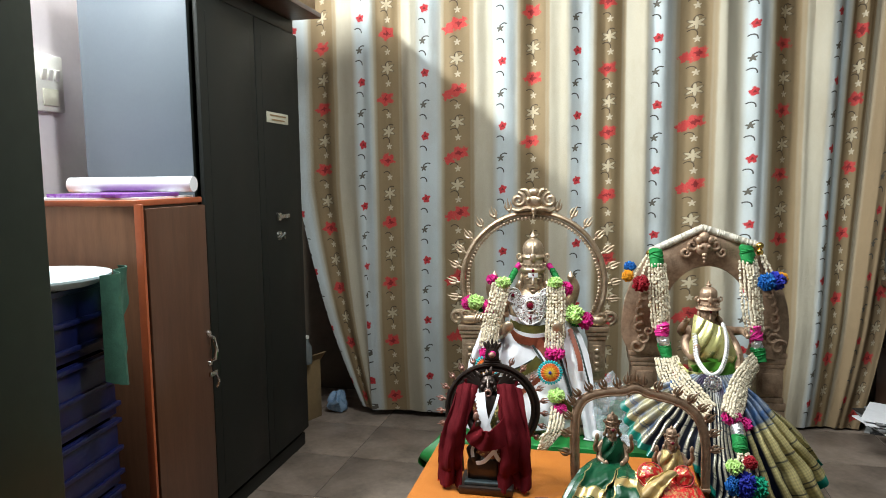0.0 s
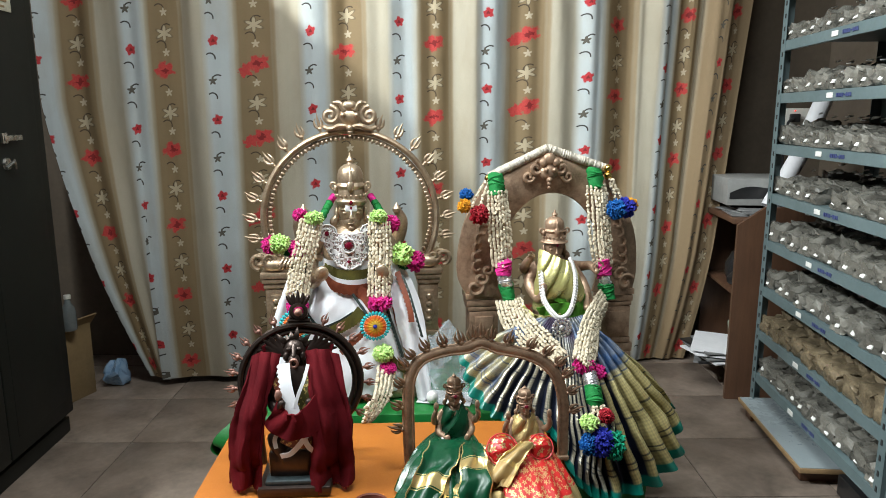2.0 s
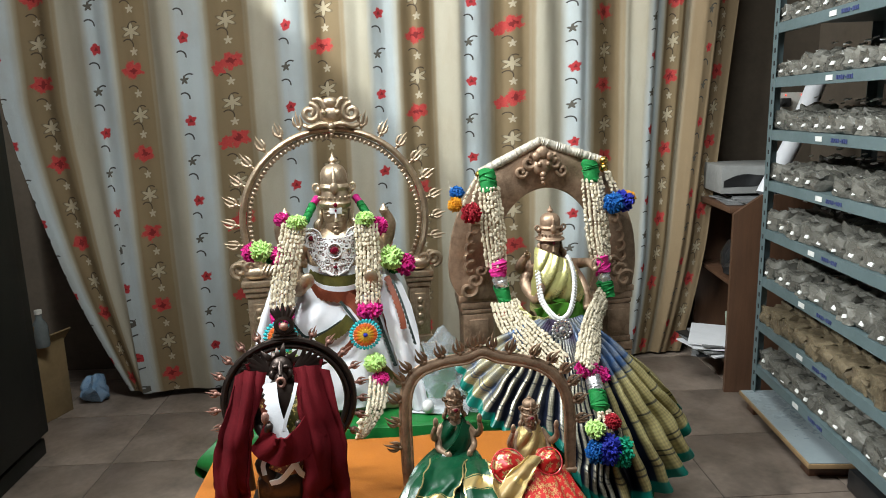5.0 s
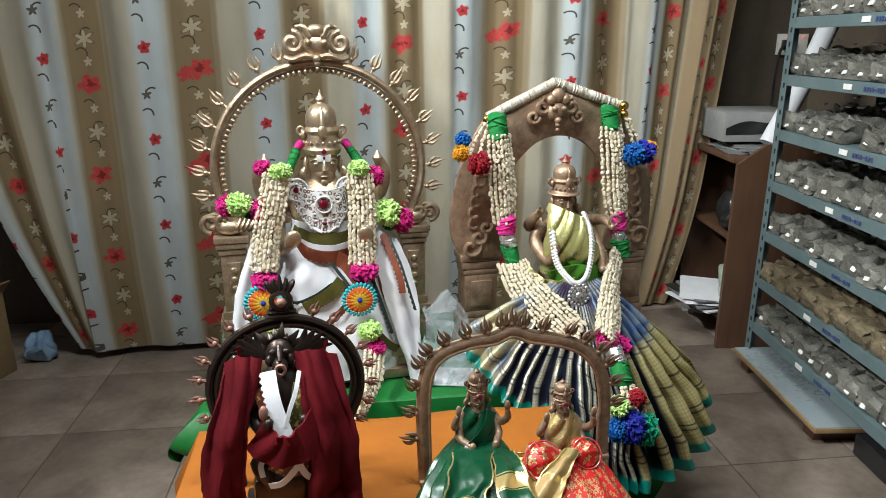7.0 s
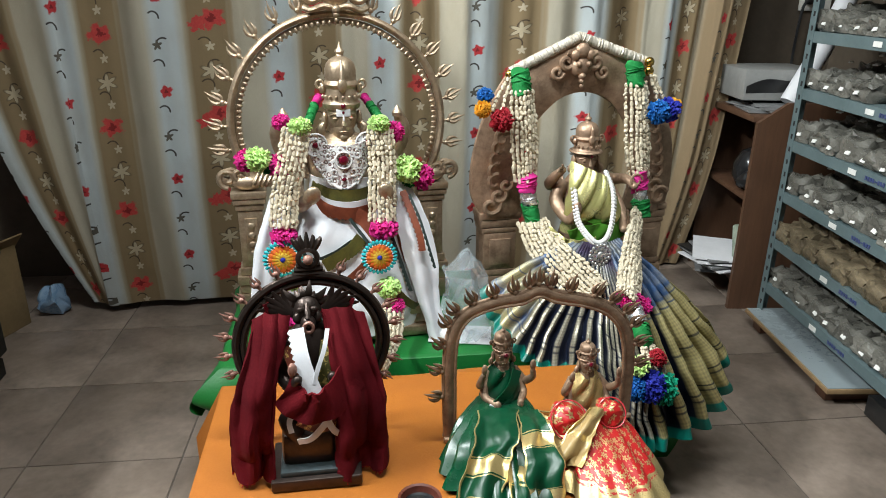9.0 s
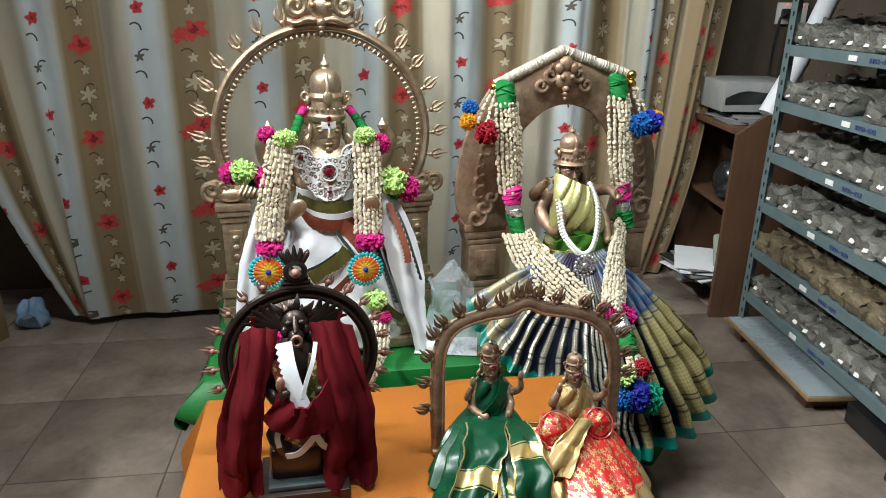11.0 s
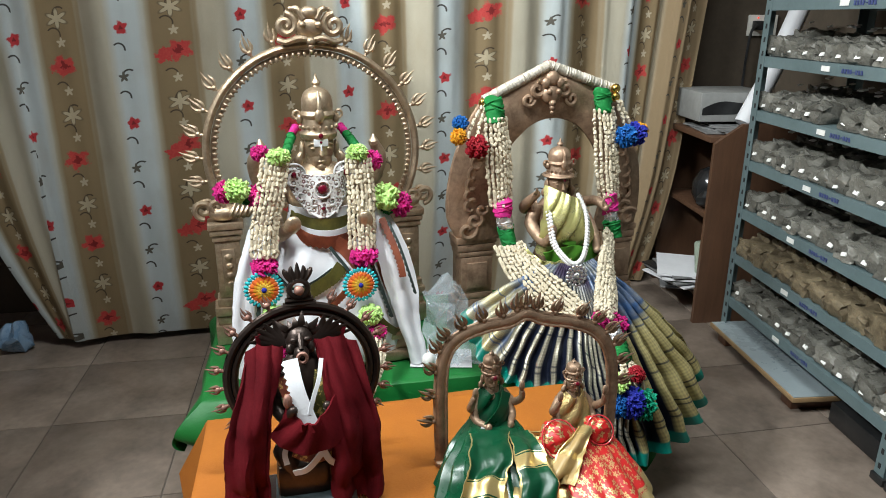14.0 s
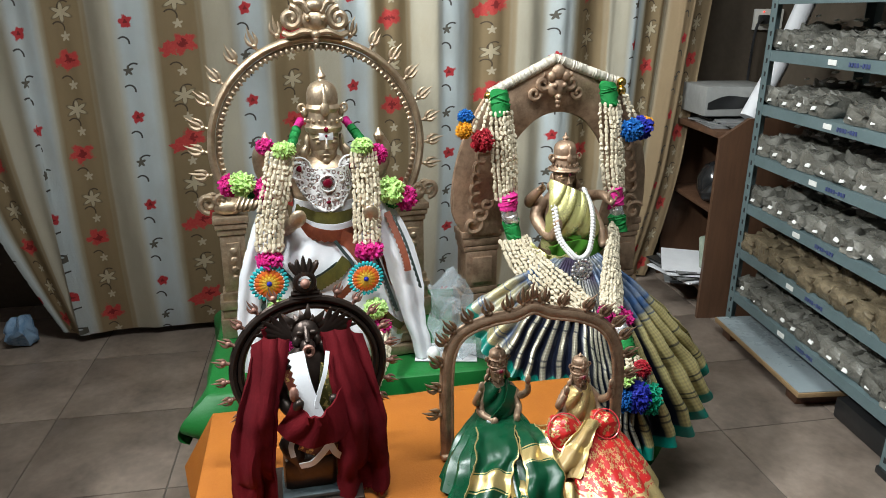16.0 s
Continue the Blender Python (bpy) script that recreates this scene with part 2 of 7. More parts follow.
# ---- structure ----
def room_box(g, x0, x1, y0, y1, z0, z1, mi=0):
    g.box(ROOM @ Vector(((x0 + x1) / 2, (y0 + y1) / 2, (z0 + z1) / 2)), (x1 - x0, y1 - y0, z1 - z0), ROOM.to_3x3().to_4x4(), mi)
    return g


def structure(name, g, material, label, at=(0, 0, 0)):
    return solo(name, g, material, label, name.split("_")[0], at, kind="structure", smooth=False)


T = 0.15
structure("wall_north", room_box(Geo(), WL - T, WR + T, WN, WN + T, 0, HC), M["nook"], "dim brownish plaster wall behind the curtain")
structure("wall_west", room_box(Geo(), WL - T, WL, WS, WN, 0, HC), M["plaster"], "pale pinkish white painted plaster wall")
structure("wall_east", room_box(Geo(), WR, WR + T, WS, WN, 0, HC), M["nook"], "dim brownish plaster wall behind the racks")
# unseen south wall, given the dark nook colour to cut bounced light
structure("wall_south", room_box(Geo(), WL - T, WR + T, WS - T, WS, 0, HC), M["nook"], "unseen wall closing the room, darkened to cut bounced light")
structure("ceiling", room_box(Geo(), WL - T, WR + T, WS - T, WN + T, HC, HC + T), M["ceiling"], "plain whitewashed ceiling")
floor = structure("floor", room_box(Geo(), WL - T, WR + T, WS - T, WN + T, -0.12, -0.003), M["grout"], "brown mottled square ceramic floor tiles with dark joints")

# ---- tube lights on the wall ----
M["tube_glow"], nt_, b_ = tree("tube_glow")
b_.inputs["Emission Color"].default_value, b_.inputs["Emission Strength"].default_value = (0.93, 0.98, 1, 1), 6.0
for m, where in ((ROOM @ pose(WL, -1.05, 2.77), "high on the wall"), (ROOM @ pose(1.1, -1.2, HC, 0, 90, 90), "on the ceiling")):
    tl = thing("tube_light", "white fluorescent tube light fixed " + where, "tube light", m=m, group="tube lights")
    part("batten", Geo().box((0.02, 0, 0.03), (0.04, 1.25, 0.05), bev=0.005), M["white_plastic"], tl, world=False)
    part("tube", Geo().tube([(0.055, -0.6, 0.03), (0.055, 0.6, 0.03)], 0.014, 10), M["tube_glow"], tl, "glowing white tube", world=False)

# ---- curtain ----
WHITE_X = (-0.639, -0.323, 0.057, 0.413, 0.781, 1.215, 1.591, 1.859)
ROW = 0.307


def cloth_x(k, z):
    """Where the k-th stripe of the curtain hangs; the sides draw inwards towards the floor."""
    if k < 0:
        x = -0.639 + k * 0.36
        low = max(0.0, 1 - z / 1.25)
        return x + (-0.60 + k * 0.09 - x) * low ** 1.3
    i = min(int(k), 6)
    x = WHITE_X[i] + (WHITE_X[i + 1] - WHITE_X[i]) * (k - i)
    far = max(0.0, k - 5.6) / 1.8
    return x - 0.2 * far * max(0.0, 1 - z / 2.2)


def curtain_at(u, v):
    k, z = -0.98 + u * 8.62, 0.04 + 2.79 * v
    z -= 0.03 * u
    deep = (0.35 + 0.85 * min(1, 1.6 * v)) * (0.55 + 0.5 * min(1, max(0, (k - 2.2) / 2.5)))
    y = 3.6 + deep * (0.025 * math.cos(2 * math.pi * (k - 0.46)) + 0.015 * math.cos(2 * math.pi * 1.61 * k + 0.8) + 0.010 * math.sin(2 * math.pi * 3.3 * k + 2 * v) + 0.012 * abs(math.sin(math.pi * 2.3 * k + 0.7 * v)) - 0.006 * abs(math.sin(math.pi * 5.1 * k - v)))
    y += 0.1 * max(0.0, 1 - z / 0.6) ** 1.5 + 0.05 * max(0, -k) + 0.012 * math.sin(5 * v + 3 * k)
    return cloth_x(k, z), y, z


def curtain_uv(u, v):
    k = -0.98 + u * 8.62
    x, y, z = curtain_at(u, v)
    return k, (z - 1.434 - 0.115 * (x + 0.64)) / ROW


def curtain_cloth():
    m, nt, b = tree("curtain_cloth", 0.8, sheen=0.0)
    uv = nt.nodes.new("ShaderNodeUVMap")
    sp = nt.nodes.new("ShaderNodeSeparateXYZ")
    nt.links.new(uv.outputs[0], sp.inputs[0])
    co = nt.nodes.new("ShaderNodeTexCoord").outputs["Object"]
    wob = noise_of(nt, co, 9, 2)
    wob2, wob3 = noise_of(nt, co, 60, 2), noise_of(nt, co, 67, 2)
    u, v = X(nt, sp.outputs[0]), X(nt, sp.outputs[1])
    big, weave = noise_of(nt, co, 3.0, 4), noise_of(nt, co, 420, 2)
    wx = (u.cell() * 0.37) + (wob - 0.5) * 0.006
    bx = ((u - 0.41).cell() * 0.37) + (wob - 0.5) * 0.006

    def vy(off):
        return (v - off).cell() * ROW

    def flower(x, y, r, n, depth=0.18, turn=0.0, wide=1.0):
        x = x / wide
        rr = (x * x + y * y).op("SQRT")
        th = x.op("ARCTAN2", y)
        edge = ((th * n + turn).op("COSINE") * depth + 1.0) * r
        return (rr / edge).less(1.0, 0.25)

    def arc(x, y, r, w, lo):
        rr = (x * x + y * y).op("SQRT")
        return (rr - r).abs().less(w, 0.002) * (y + x * 0.6).op("GREATER_THAN", lo)

    def cell_random(x, y):
        n, c = nt.nodes.new("ShaderNodeTexWhiteNoise"), nt.nodes.new("ShaderNodeCombineXYZ")
        n.noise_dimensions = "2D"
        for k, q in enumerate((x, y)):
            nt.links.new((q + 0.5).op("FLOOR").s, c.inputs[k])
        nt.links.new(c.outputs[0], n.inputs["Vector"])
        r = nt.nodes.new("ShaderNodeSeparateColor")
        nt.links.new(n.outputs["Color"], r.inputs[0])
        return [X(nt, r.outputs[k]) - 0.5 for k in range(3)]

    def paint(base, mask, c):
        return mixc(nt, mask, base, c)

    col = mixc(nt, big, (0.5, 0.455, 0.36), (0.4, 0.36, 0.27))
    white = (wx - 0.018).abs().less(0.05, 0.03)
    col = paint(col, white, (0.5, 0.55, 0.56))
    edge = (bx - 0.078).abs().less(0.007, 0.008)
    col = paint(col, edge * 0.6, (0.3, 0.2, 0.09))
    brown = (bx - 0.004).abs().less(0.07, 0.024)
    col = paint(col, brown, (0.235, 0.165, 0.085))
    # age stains and a plain tan selvedge
    dirt = noise_of(nt, co, 5.5, 5, 0.65, stretch=(1, 1, 0.45))
    col = paint(col, ((dirt - 0.45) * 3.0).clamp() * 0.34, (0.3, 0.22, 0.12))
    col = paint(col, (u * -1 + 6.72).less(0.0, 0.1), (0.27, 0.19, 0.105))
    # sprigs on the pale stripe
    for k, s in ((0.28, 1), (0.5, -1), (0.78, 1)):
        col = paint(col, arc(wx * s + 0.012, vy(k), 0.021, 0.0028, 0.008), (0.05, 0.045, 0.04))
    col = paint(col, flower(wx + 0.006, vy(0.5), 0.013, 5, 0.35), (0.1, 0.09, 0.07))
    col = paint(col, flower(wx - 0.004 + (wob2 - 0.5) * 0.016, vy(0.0) + (wob3 - 0.5) * 0.016, 0.019, 5, 0.16, 0.7), (0.48, 0.03, 0.036))
    col = paint(col, flower(wx - 0.004, vy(0.0), 0.006, 3, 0.3), (0.2, 0.01, 0.012))
    # sprigs on the brown stripe
    for k, s in ((0.0, 1), (0.2, -1), (0.45, 1)):
        col = paint(col, arc(bx * s + 0.014, vy(k), 0.022, 0.0024, 0.006), (0.07, 0.045, 0.025))
    col = paint(col, flower(bx - 0.004, vy(0.16), 0.024, 6, 0.4, 0.0, 1.2), (0.1, 0.07, 0.04))
    col = paint(col, flower(bx - 0.004, vy(0.16), 0.02, 6, 0.45, 0.0, 1.2), (0.48, 0.4, 0.27))
    for k, s in ((-0.08, -0.008), (0.42, -0.006)):
        col = paint(col, flower(bx + s, vy(k), 0.012, 5, 0.35), (0.5, 0.42, 0.3))
    # large ragged poppies, each a little off its place, some with a second bloom
    ra, rb, rc = cell_random(u - 0.41, v - 0.69)
    column = (u + 0.09).op("FLOOR")
    twin = (column - 1.0).abs().less(0.5) + (column - 4.0).abs().less(0.5)
    px, py = bx + 0.002 - twin * 0.016 + ra * 0.014 + (wob2 - 0.5) * 0.034, vy(0.69) + rb * 0.014 + (wob3 - 0.5) * 0.034
    red = mixc(nt, noise_of(nt, co, 150, 2), (0.42, 0.02, 0.024), (0.58, 0.075, 0.06))
    col = paint(col, flower(px, py, 0.029, 5, 0.2, 2.0, 1.35), red)
    col = paint(col, flower(px + 0.046, py + 0.018 + rc * 0.01, 0.022, 5, 0.22, 0.5, 1.2) * twin, red)
    col = paint(col, flower(px, py, 0.011, 4, 0.3, 0.0, 1.3), (0.22, 0.012, 0.012))
    hv = nt.nodes.new("ShaderNodeHueSaturation")
    nt.links.new(col, hv.inputs["Color"])
    nt.links.new(((big - 0.5) * 0.35 + (weave - 0.5) * 0.25 + 1.0).s, hv.inputs["Value"])
    nt.links.new(hv.outputs[0], b.inputs["Base Color"])
    bump(nt, b, weave * 0.3 + noise_of(nt, co, 14, 3, stretch=(1, 1, 0.35)) + noise_of(nt, co, 34, 3, stretch=(0.6, 1, 1)) * 0.35, 0.5, 0.012)
    return m


cu = thing("curtain", "floor-length striped cream and brown curtain printed with red flowers", "curtain", (0.5, 3.6, 0.05))
part("cloth", Geo().sheet(curtain_at, 420, 60, 0.003, uvfn=curtain_uv), curtain_cloth(), cu)


# ---- steel cupboards and the wooden cabinet on the left ----
def frame_from(p, q):
    """A pose at p whose x runs level towards q."""
    d = Vector((q[0] - p[0], q[1] - p[1], 0)).normalized()
    m = Matrix((d, Vector((-d.y, d.x, 0)), Vector((0, 0, 1)))).transposed().to_4x4()
    m.translation = (p[0], p[1], 0)
    return m


def steel_cupboard():
    # x runs along the front from the near end to the far end, y into the cupboard
    m = frame_from((-0.945, 2.455), (-0.867, 3.285))
    w, d, h = 0.834, 0.43, 1.98
    c = thing("steel_cupboard", "tall dark grey steel cupboard with closed doors and small nameplate", "cupboard", m=m)
    g = Geo()
    g.box((w / 2, d / 2 + 0.012, h / 2 + 0.01), (w, d - 0.02, h - 0.1), bev=0.006)
    g.box((w / 2, d / 2 + 0.01, h - 0.03), (w + 0.006, d + 0.004, 0.06), bev=0.006)
    g.box((w / 2, d / 2 + 0.01, 0.03), (w, d, 0.06), bev=0.004)
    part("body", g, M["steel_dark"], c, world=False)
    # thin sheet that carries the brighter colour of the lit side
    part("side_panel", Geo().box((-0.003, d / 2 + 0.01, h / 2), (0.004, d - 0.01, h - 0.13), bev=0.001), M["steel_lit_side"], c, "grey blue side sheet, lighter for the light on it", world=False)
    doors = []
    for x0, x1 in ((0.012, w / 2 - 0.002), (w / 2 + 0.002, w - 0.012)):
        dg = Geo().box(((x0 + x1) / 2, -0.006, 1.0), (x1 - x0, 0.02, 1.82), bev=0.006)
        dg.box(((x0 + x1) / 2, -0.015, 1.0), (x1 - x0 - 0.09, 0.006, 1.7), bev=0.003)
        doors.append(part("door", dg, M["steel_dark"], c, world=False))
    g = Geo().box((0.0, 0, 0), (0.09, 0.006, 0.022), bev=0.002)
    hd = Geo().box((0.6, -0.03, 1.11), (0.1, 0.012, 0.018), bev=0.004).box((0.56, -0.022, 1.11), (0.03, 0.02, 0.034), bev=0.004)
    part("handle", hd, M["chrome"], doors[1], "chrome lever handle", world=False)
    lk = Geo().lathe([(0.002, 0), (0.02, 0), (0.018, 0.008), (0.002, 0.01)], (0.57, -0.018, 1.03), 14, pose(0, 0, 0, 90))
    lk.tube([(0.55, -0.03, 1.02), (0.57, -0.045, 1.04), (0.6, -0.03, 1.015)], 0.005, 6)
    part("lock", lk, M["chrome"], doors[1], "chrome lock with hanging key", world=False)
    pl = part("nameplate", Geo().box((0.59, -0.02, 1.525), (0.2, 0.004, 0.044), bev=0.001), M["plate"], doors[1], "pale cream nameplate", world=False)
    bars = Geo()
    for i, (a, b) in enumerate(((0.515, 0.665), (0.53, 0.65))):
        bars.box(((a + b) / 2, -0.023, 1.534 - 0.018 * i), (b - a, 0.002, 0.006))
    part("lettering", bars, M["ply"], pl, world=False)
    return c


steel_cupboard()
m = frame_from((-0.945, 2.455), (-0.867, 3.285))
bx = thing("wooden_crate", "brown wooden box on steel cupboard, unseen body added to shade curtain", "box", m=m @ pose(0.1, -0.12, 1.981))
# unseen body above the board; its height throws the curtain's shadow edge
g = Geo().box((0.36, 0.25, 0.12), (0.72, 0.48, 0.22), bev=0.004)
part("body", g, M["ply"], bx, world=False)
part("base_board", Geo().box((0.36, 0.25, 0.012), (0.76, 0.52, 0.022), bev=0.003), M["laminate"], bx, world=False)


def wooden_cabinet():
    m = frame_from((-0.958, 2.088), (-0.925, 2.425))
    w, d, h = 0.338, 0.5, 1.212
    c = thing("wooden_cabinet", "brown laminate cabinet with orange edging and closed door", "cabinet", m=m)
    g = Geo().box((w / 2, d / 2 + 0.004, h / 2), (w - 0.006, d - 0.01, h - 0.006), bev=0.003)
    part("body", g, M["laminate_lit"], c, world=False)
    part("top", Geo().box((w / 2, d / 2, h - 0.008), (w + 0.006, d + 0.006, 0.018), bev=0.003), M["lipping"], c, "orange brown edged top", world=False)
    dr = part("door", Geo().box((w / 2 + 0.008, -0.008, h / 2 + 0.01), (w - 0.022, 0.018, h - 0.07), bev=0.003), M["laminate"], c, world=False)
    part("edge_strip", Geo().box((0.002, -0.004, h / 2), (0.012, 0.026, h - 0.02), bev=0.003), M["lipping"], c, "bright orange edge strip", world=False)
    hg = Geo().tube([(0.316, -0.015, 0.74), (0.314, -0.04, 0.73), (0.316, -0.048, 0.69), (0.318, -0.04, 0.655), (0.316, -0.015, 0.645)], 0.006, 8)
    hg.ball((0.316, -0.018, 0.745), 0.011).ball((0.316, -0.018, 0.64), 0.011)
    part("handle", hg, M["chrome"], dr, "chrome bow handle", world=False)
    lg = Geo().box((0.331, -0.022, 0.6), (0.045, 0.01, 0.018), bev=0.003).tube([(0.341, -0.025, 0.6), (0.344, -0.035, 0.57), (0.334, -0.03, 0.55)], 0.005, 6)
    part("latch", lg, M["chrome"], dr, "chrome tower latch", world=False)
    return m


CAB = wooden_cabinet()
g = Geo()
g.tube([CAB @ Vector((0.3, 0.0, 1.257)), CAB @ Vector((0.28, 0.46, 1.257))], 0.026, 14)
solo("paper_roll", g, M["paper"], "rolled white chart paper lying on cabinet", "paper roll", CAB @ Vector((0.2, 0.2, 1.22)))
solo("folder", Geo().box(CAB @ Vector((0.16, 0.2, 1.2255)), (0.32, 0.24, 0.012), CAB.to_3x3().to_4x4() @ pose(0, 0, 0, 0, 0, 76), bev=0.002), M["purple"], "glossy purple folder lying on papers", "folder", CAB @ Vector((0.2, 0.2, 1.22)))
solo("paper_sheets", Geo().box(CAB @ Vector((0.17, 0.22, 1.216)), (0.32, 0.4, 0.006), CAB.to_3x3().to_4x4() @ pose(0, 0, 0, 0, 0, 4)), M["paper"], "loose white paper sheets on cabinet top", "paper", CAB @ Vector((0.2, 0.2, 1.216)))


def green_cupboard():
    m = frame_from((-0.495, 0.30), (-0.495, 1.08))
    c = thing("green_steel_cupboard", "dark green painted steel cupboard with closed doors", "cupboard", m=m)
    w, d, h = 0.78, 0.42, 1.98
    part("body", Geo().box((w / 2, d / 2, h / 2), (w, d, h), bev=0.008), M["steel_green"], c, world=False)
    for x0, x1 in ((0.015, w / 2 - 0.003), (w / 2 + 0.003, w - 0.015)):
        part("door", Geo().box(((x0 + x1) / 2, -0.009, h / 2), (x1 - x0, 0.016, h - 0.12), bev=0.006), M["steel_green"], c, world=False)


green_cupboard()


def crate_stack():
    base = Vector((-1.125, 1.84, 0))
    for i in range(5):
        z = 0.19 * i + 0.012 * i
        c = thing("plastic_crate", "dark blue ribbed plastic crate standing in a stack", "crate", base + Vector((0, 0, z)), group="stacked crates")
        g = Geo()
        w, d, h = 0.27, 0.28, 0.19
        for s in (-1, 1):
            g.box((s * (w / 2 - 0.006), 0, h / 2), (0.012, d, h), bev=0.003)
            g.box((0, s * (d / 2 - 0.006), h / 2), (w - 0.024, 0.012, h), bev=0.003)
        g.box((0, 0, 0.006), (w - 0.02, d - 0.02, 0.012))
        part("shell", g, M["blue_plastic"], c, world=False)
        for k in (0.03, 0.1, 0.182):
            r = Geo()
            for s in (-1, 1):
                r.box((s * (w / 2 + 0.004), 0, k), (0.012, d + 0.02, 0.014), bev=0.003)
                r.box((0, s * (d / 2 + 0.004), k), (w - 0.004, 0.012, 0.014), bev=0.003)
            part("rib", r, M["blue_plastic"], c, world=False)
    top = base + Vector((0.0, 0.0, 5 * 0.202 - 0.012))
    g = Geo().lathe([(0.001, 0.004), (0.16, 0.004), (0.19, 0.022), (0.2, 0.026), (0.2, 0.02), (0.165, 0.0), (0.001, 0.0)], top + Vector((0, 0, 0.001)), 40)
    solo("round_tray", g, M["tray"], "pale blue round plastic tray on crates", "tray", top)
    solo("clay_block", Geo().box(top + Vector((-0.03, -0.07, 0.036)), (0.1, 0.07, 0.062), pose(0, 0, 0, 0, 0, 20), bev=0.006), M["soap"], "beige rectangular block lying on tray", "block", top + Vector((-0.03, -0.07, 0.006)))

    def rag(u, v):
        a = -0.2 + 1.2 * u
        r = 0.19 + 0.02 * math.sin(9 * u)
        z = 0.03 - 0.3 * v ** 1.2 * (0.6 + 0.4 * math.sin(3 * u + 1))
        out = 0.02 * math.sin(14 * u) * v
        return top + Vector((math.cos(a) * (r + out) + 0.02, math.sin(a) * (r + out) + 0.03, z))
    solo("green_cloth", Geo().sheet(rag, 24, 14, 0.003), M["green_rag"], "dark green cloth hanging over tray edge", "cloth", top)


crate_stack()

sb = thing("switchboard", "white plastic switchboard fixed on plaster wall", "switchboard", m=ROOM @ pose(WL, -0.74, 1.62))
part("backbox", Geo().box((0.012, 0, 0), (0.024, 0.13, 0.2), bev=0.004), M["white_plastic"], sb, world=False)
for k in range(3):
    part("switch", Geo().box((0.028, 0.03 - 0.03 * k, 0.03), (0.012, 0.02, 0.04), pose(0, 0, 0, 0, 12, 0), bev=0.003), M["white_plastic"], sb, world=False)
part("socket_face", Geo().box((0.026, 0, -0.05), (0.006, 0.07, 0.06), bev=0.002), M["plate"], sb, world=False)

ct = thing("cardboard_box", "worn brown cardboard box standing behind cupboard", "box", m=frame_from((-1.017, 3.46), (-0.914, 3.673)))
part("body", Geo().box((0.12, 0.1, 0.16), (0.24, 0.2, 0.32), bev=0.004), M["carton"], ct, world=False)
part("flap", Geo().box((0.06, -0.012, 0.36), (0.14, 0.006, 0.1), pose(0, 0, 0, 14)), M["carton"], ct, world=False)
part("flap", Geo().box((0.2, 0.0, 0.32), (0.1, 0.006, 0.09), pose(0, 0, 0, 40, 0, 0)), M["carton"], ct, world=False)


bt = thing("plastic_bottle", "greyish clear plastic bottle on worn cardboard box", "bottle", (-0.945, 3.55, 0.3205))
part("body", Geo().lathe([(0.002, 0.3205), (0.026, 0.3205), (0.028, 0.328), (0.028, 0.39), (0.026, 0.41), (0.012, 0.435), (0.011, 0.45), (0.002, 0.451)], (-0.945, 3.55, 0), 18), M["bottle"], bt)
part("cap", Geo().lathe([(0.002, 0.4515), (0.0135, 0.4515), (0.0135, 0.467), (0.002, 0.469)], (-0.945, 3.55, 0), 16), M["white_plastic"], bt, "white screw cap")


def crumpled(c, r, seed, n=18, k=12):
    g = Geo().ball((0, 0, 0), r, n=n, k=k)
    for p in g.v:
        q = noise.noise_vector(p * 22 + Vector((seed, 0, 0)))
        p += Vector((q.x * r[0], q.y * r[1], q.z * r[2])) * 0.55
        p.z = max(p.z, -r[2] * 0.8)
        p += Vector(c)
    return g


solo("plastic_bag", crumpled((-0.845, 3.74, 0.055), (0.055, 0.05, 0.062), 3), M["blue_bag"], "crumpled pale blue plastic bag on floor", "bag", (-0.83, 3.72, 0))

# ---- racks on the right ----
RACK = frame_from((1.79, 3.105), (1.587, 2.177))
SHELVES = (0.16, 0.335, 0.512, 0.695, 0.875, 1.06, 1.245, 1.432, 1.62, 1.81)
L, D = 0.95, 0.38


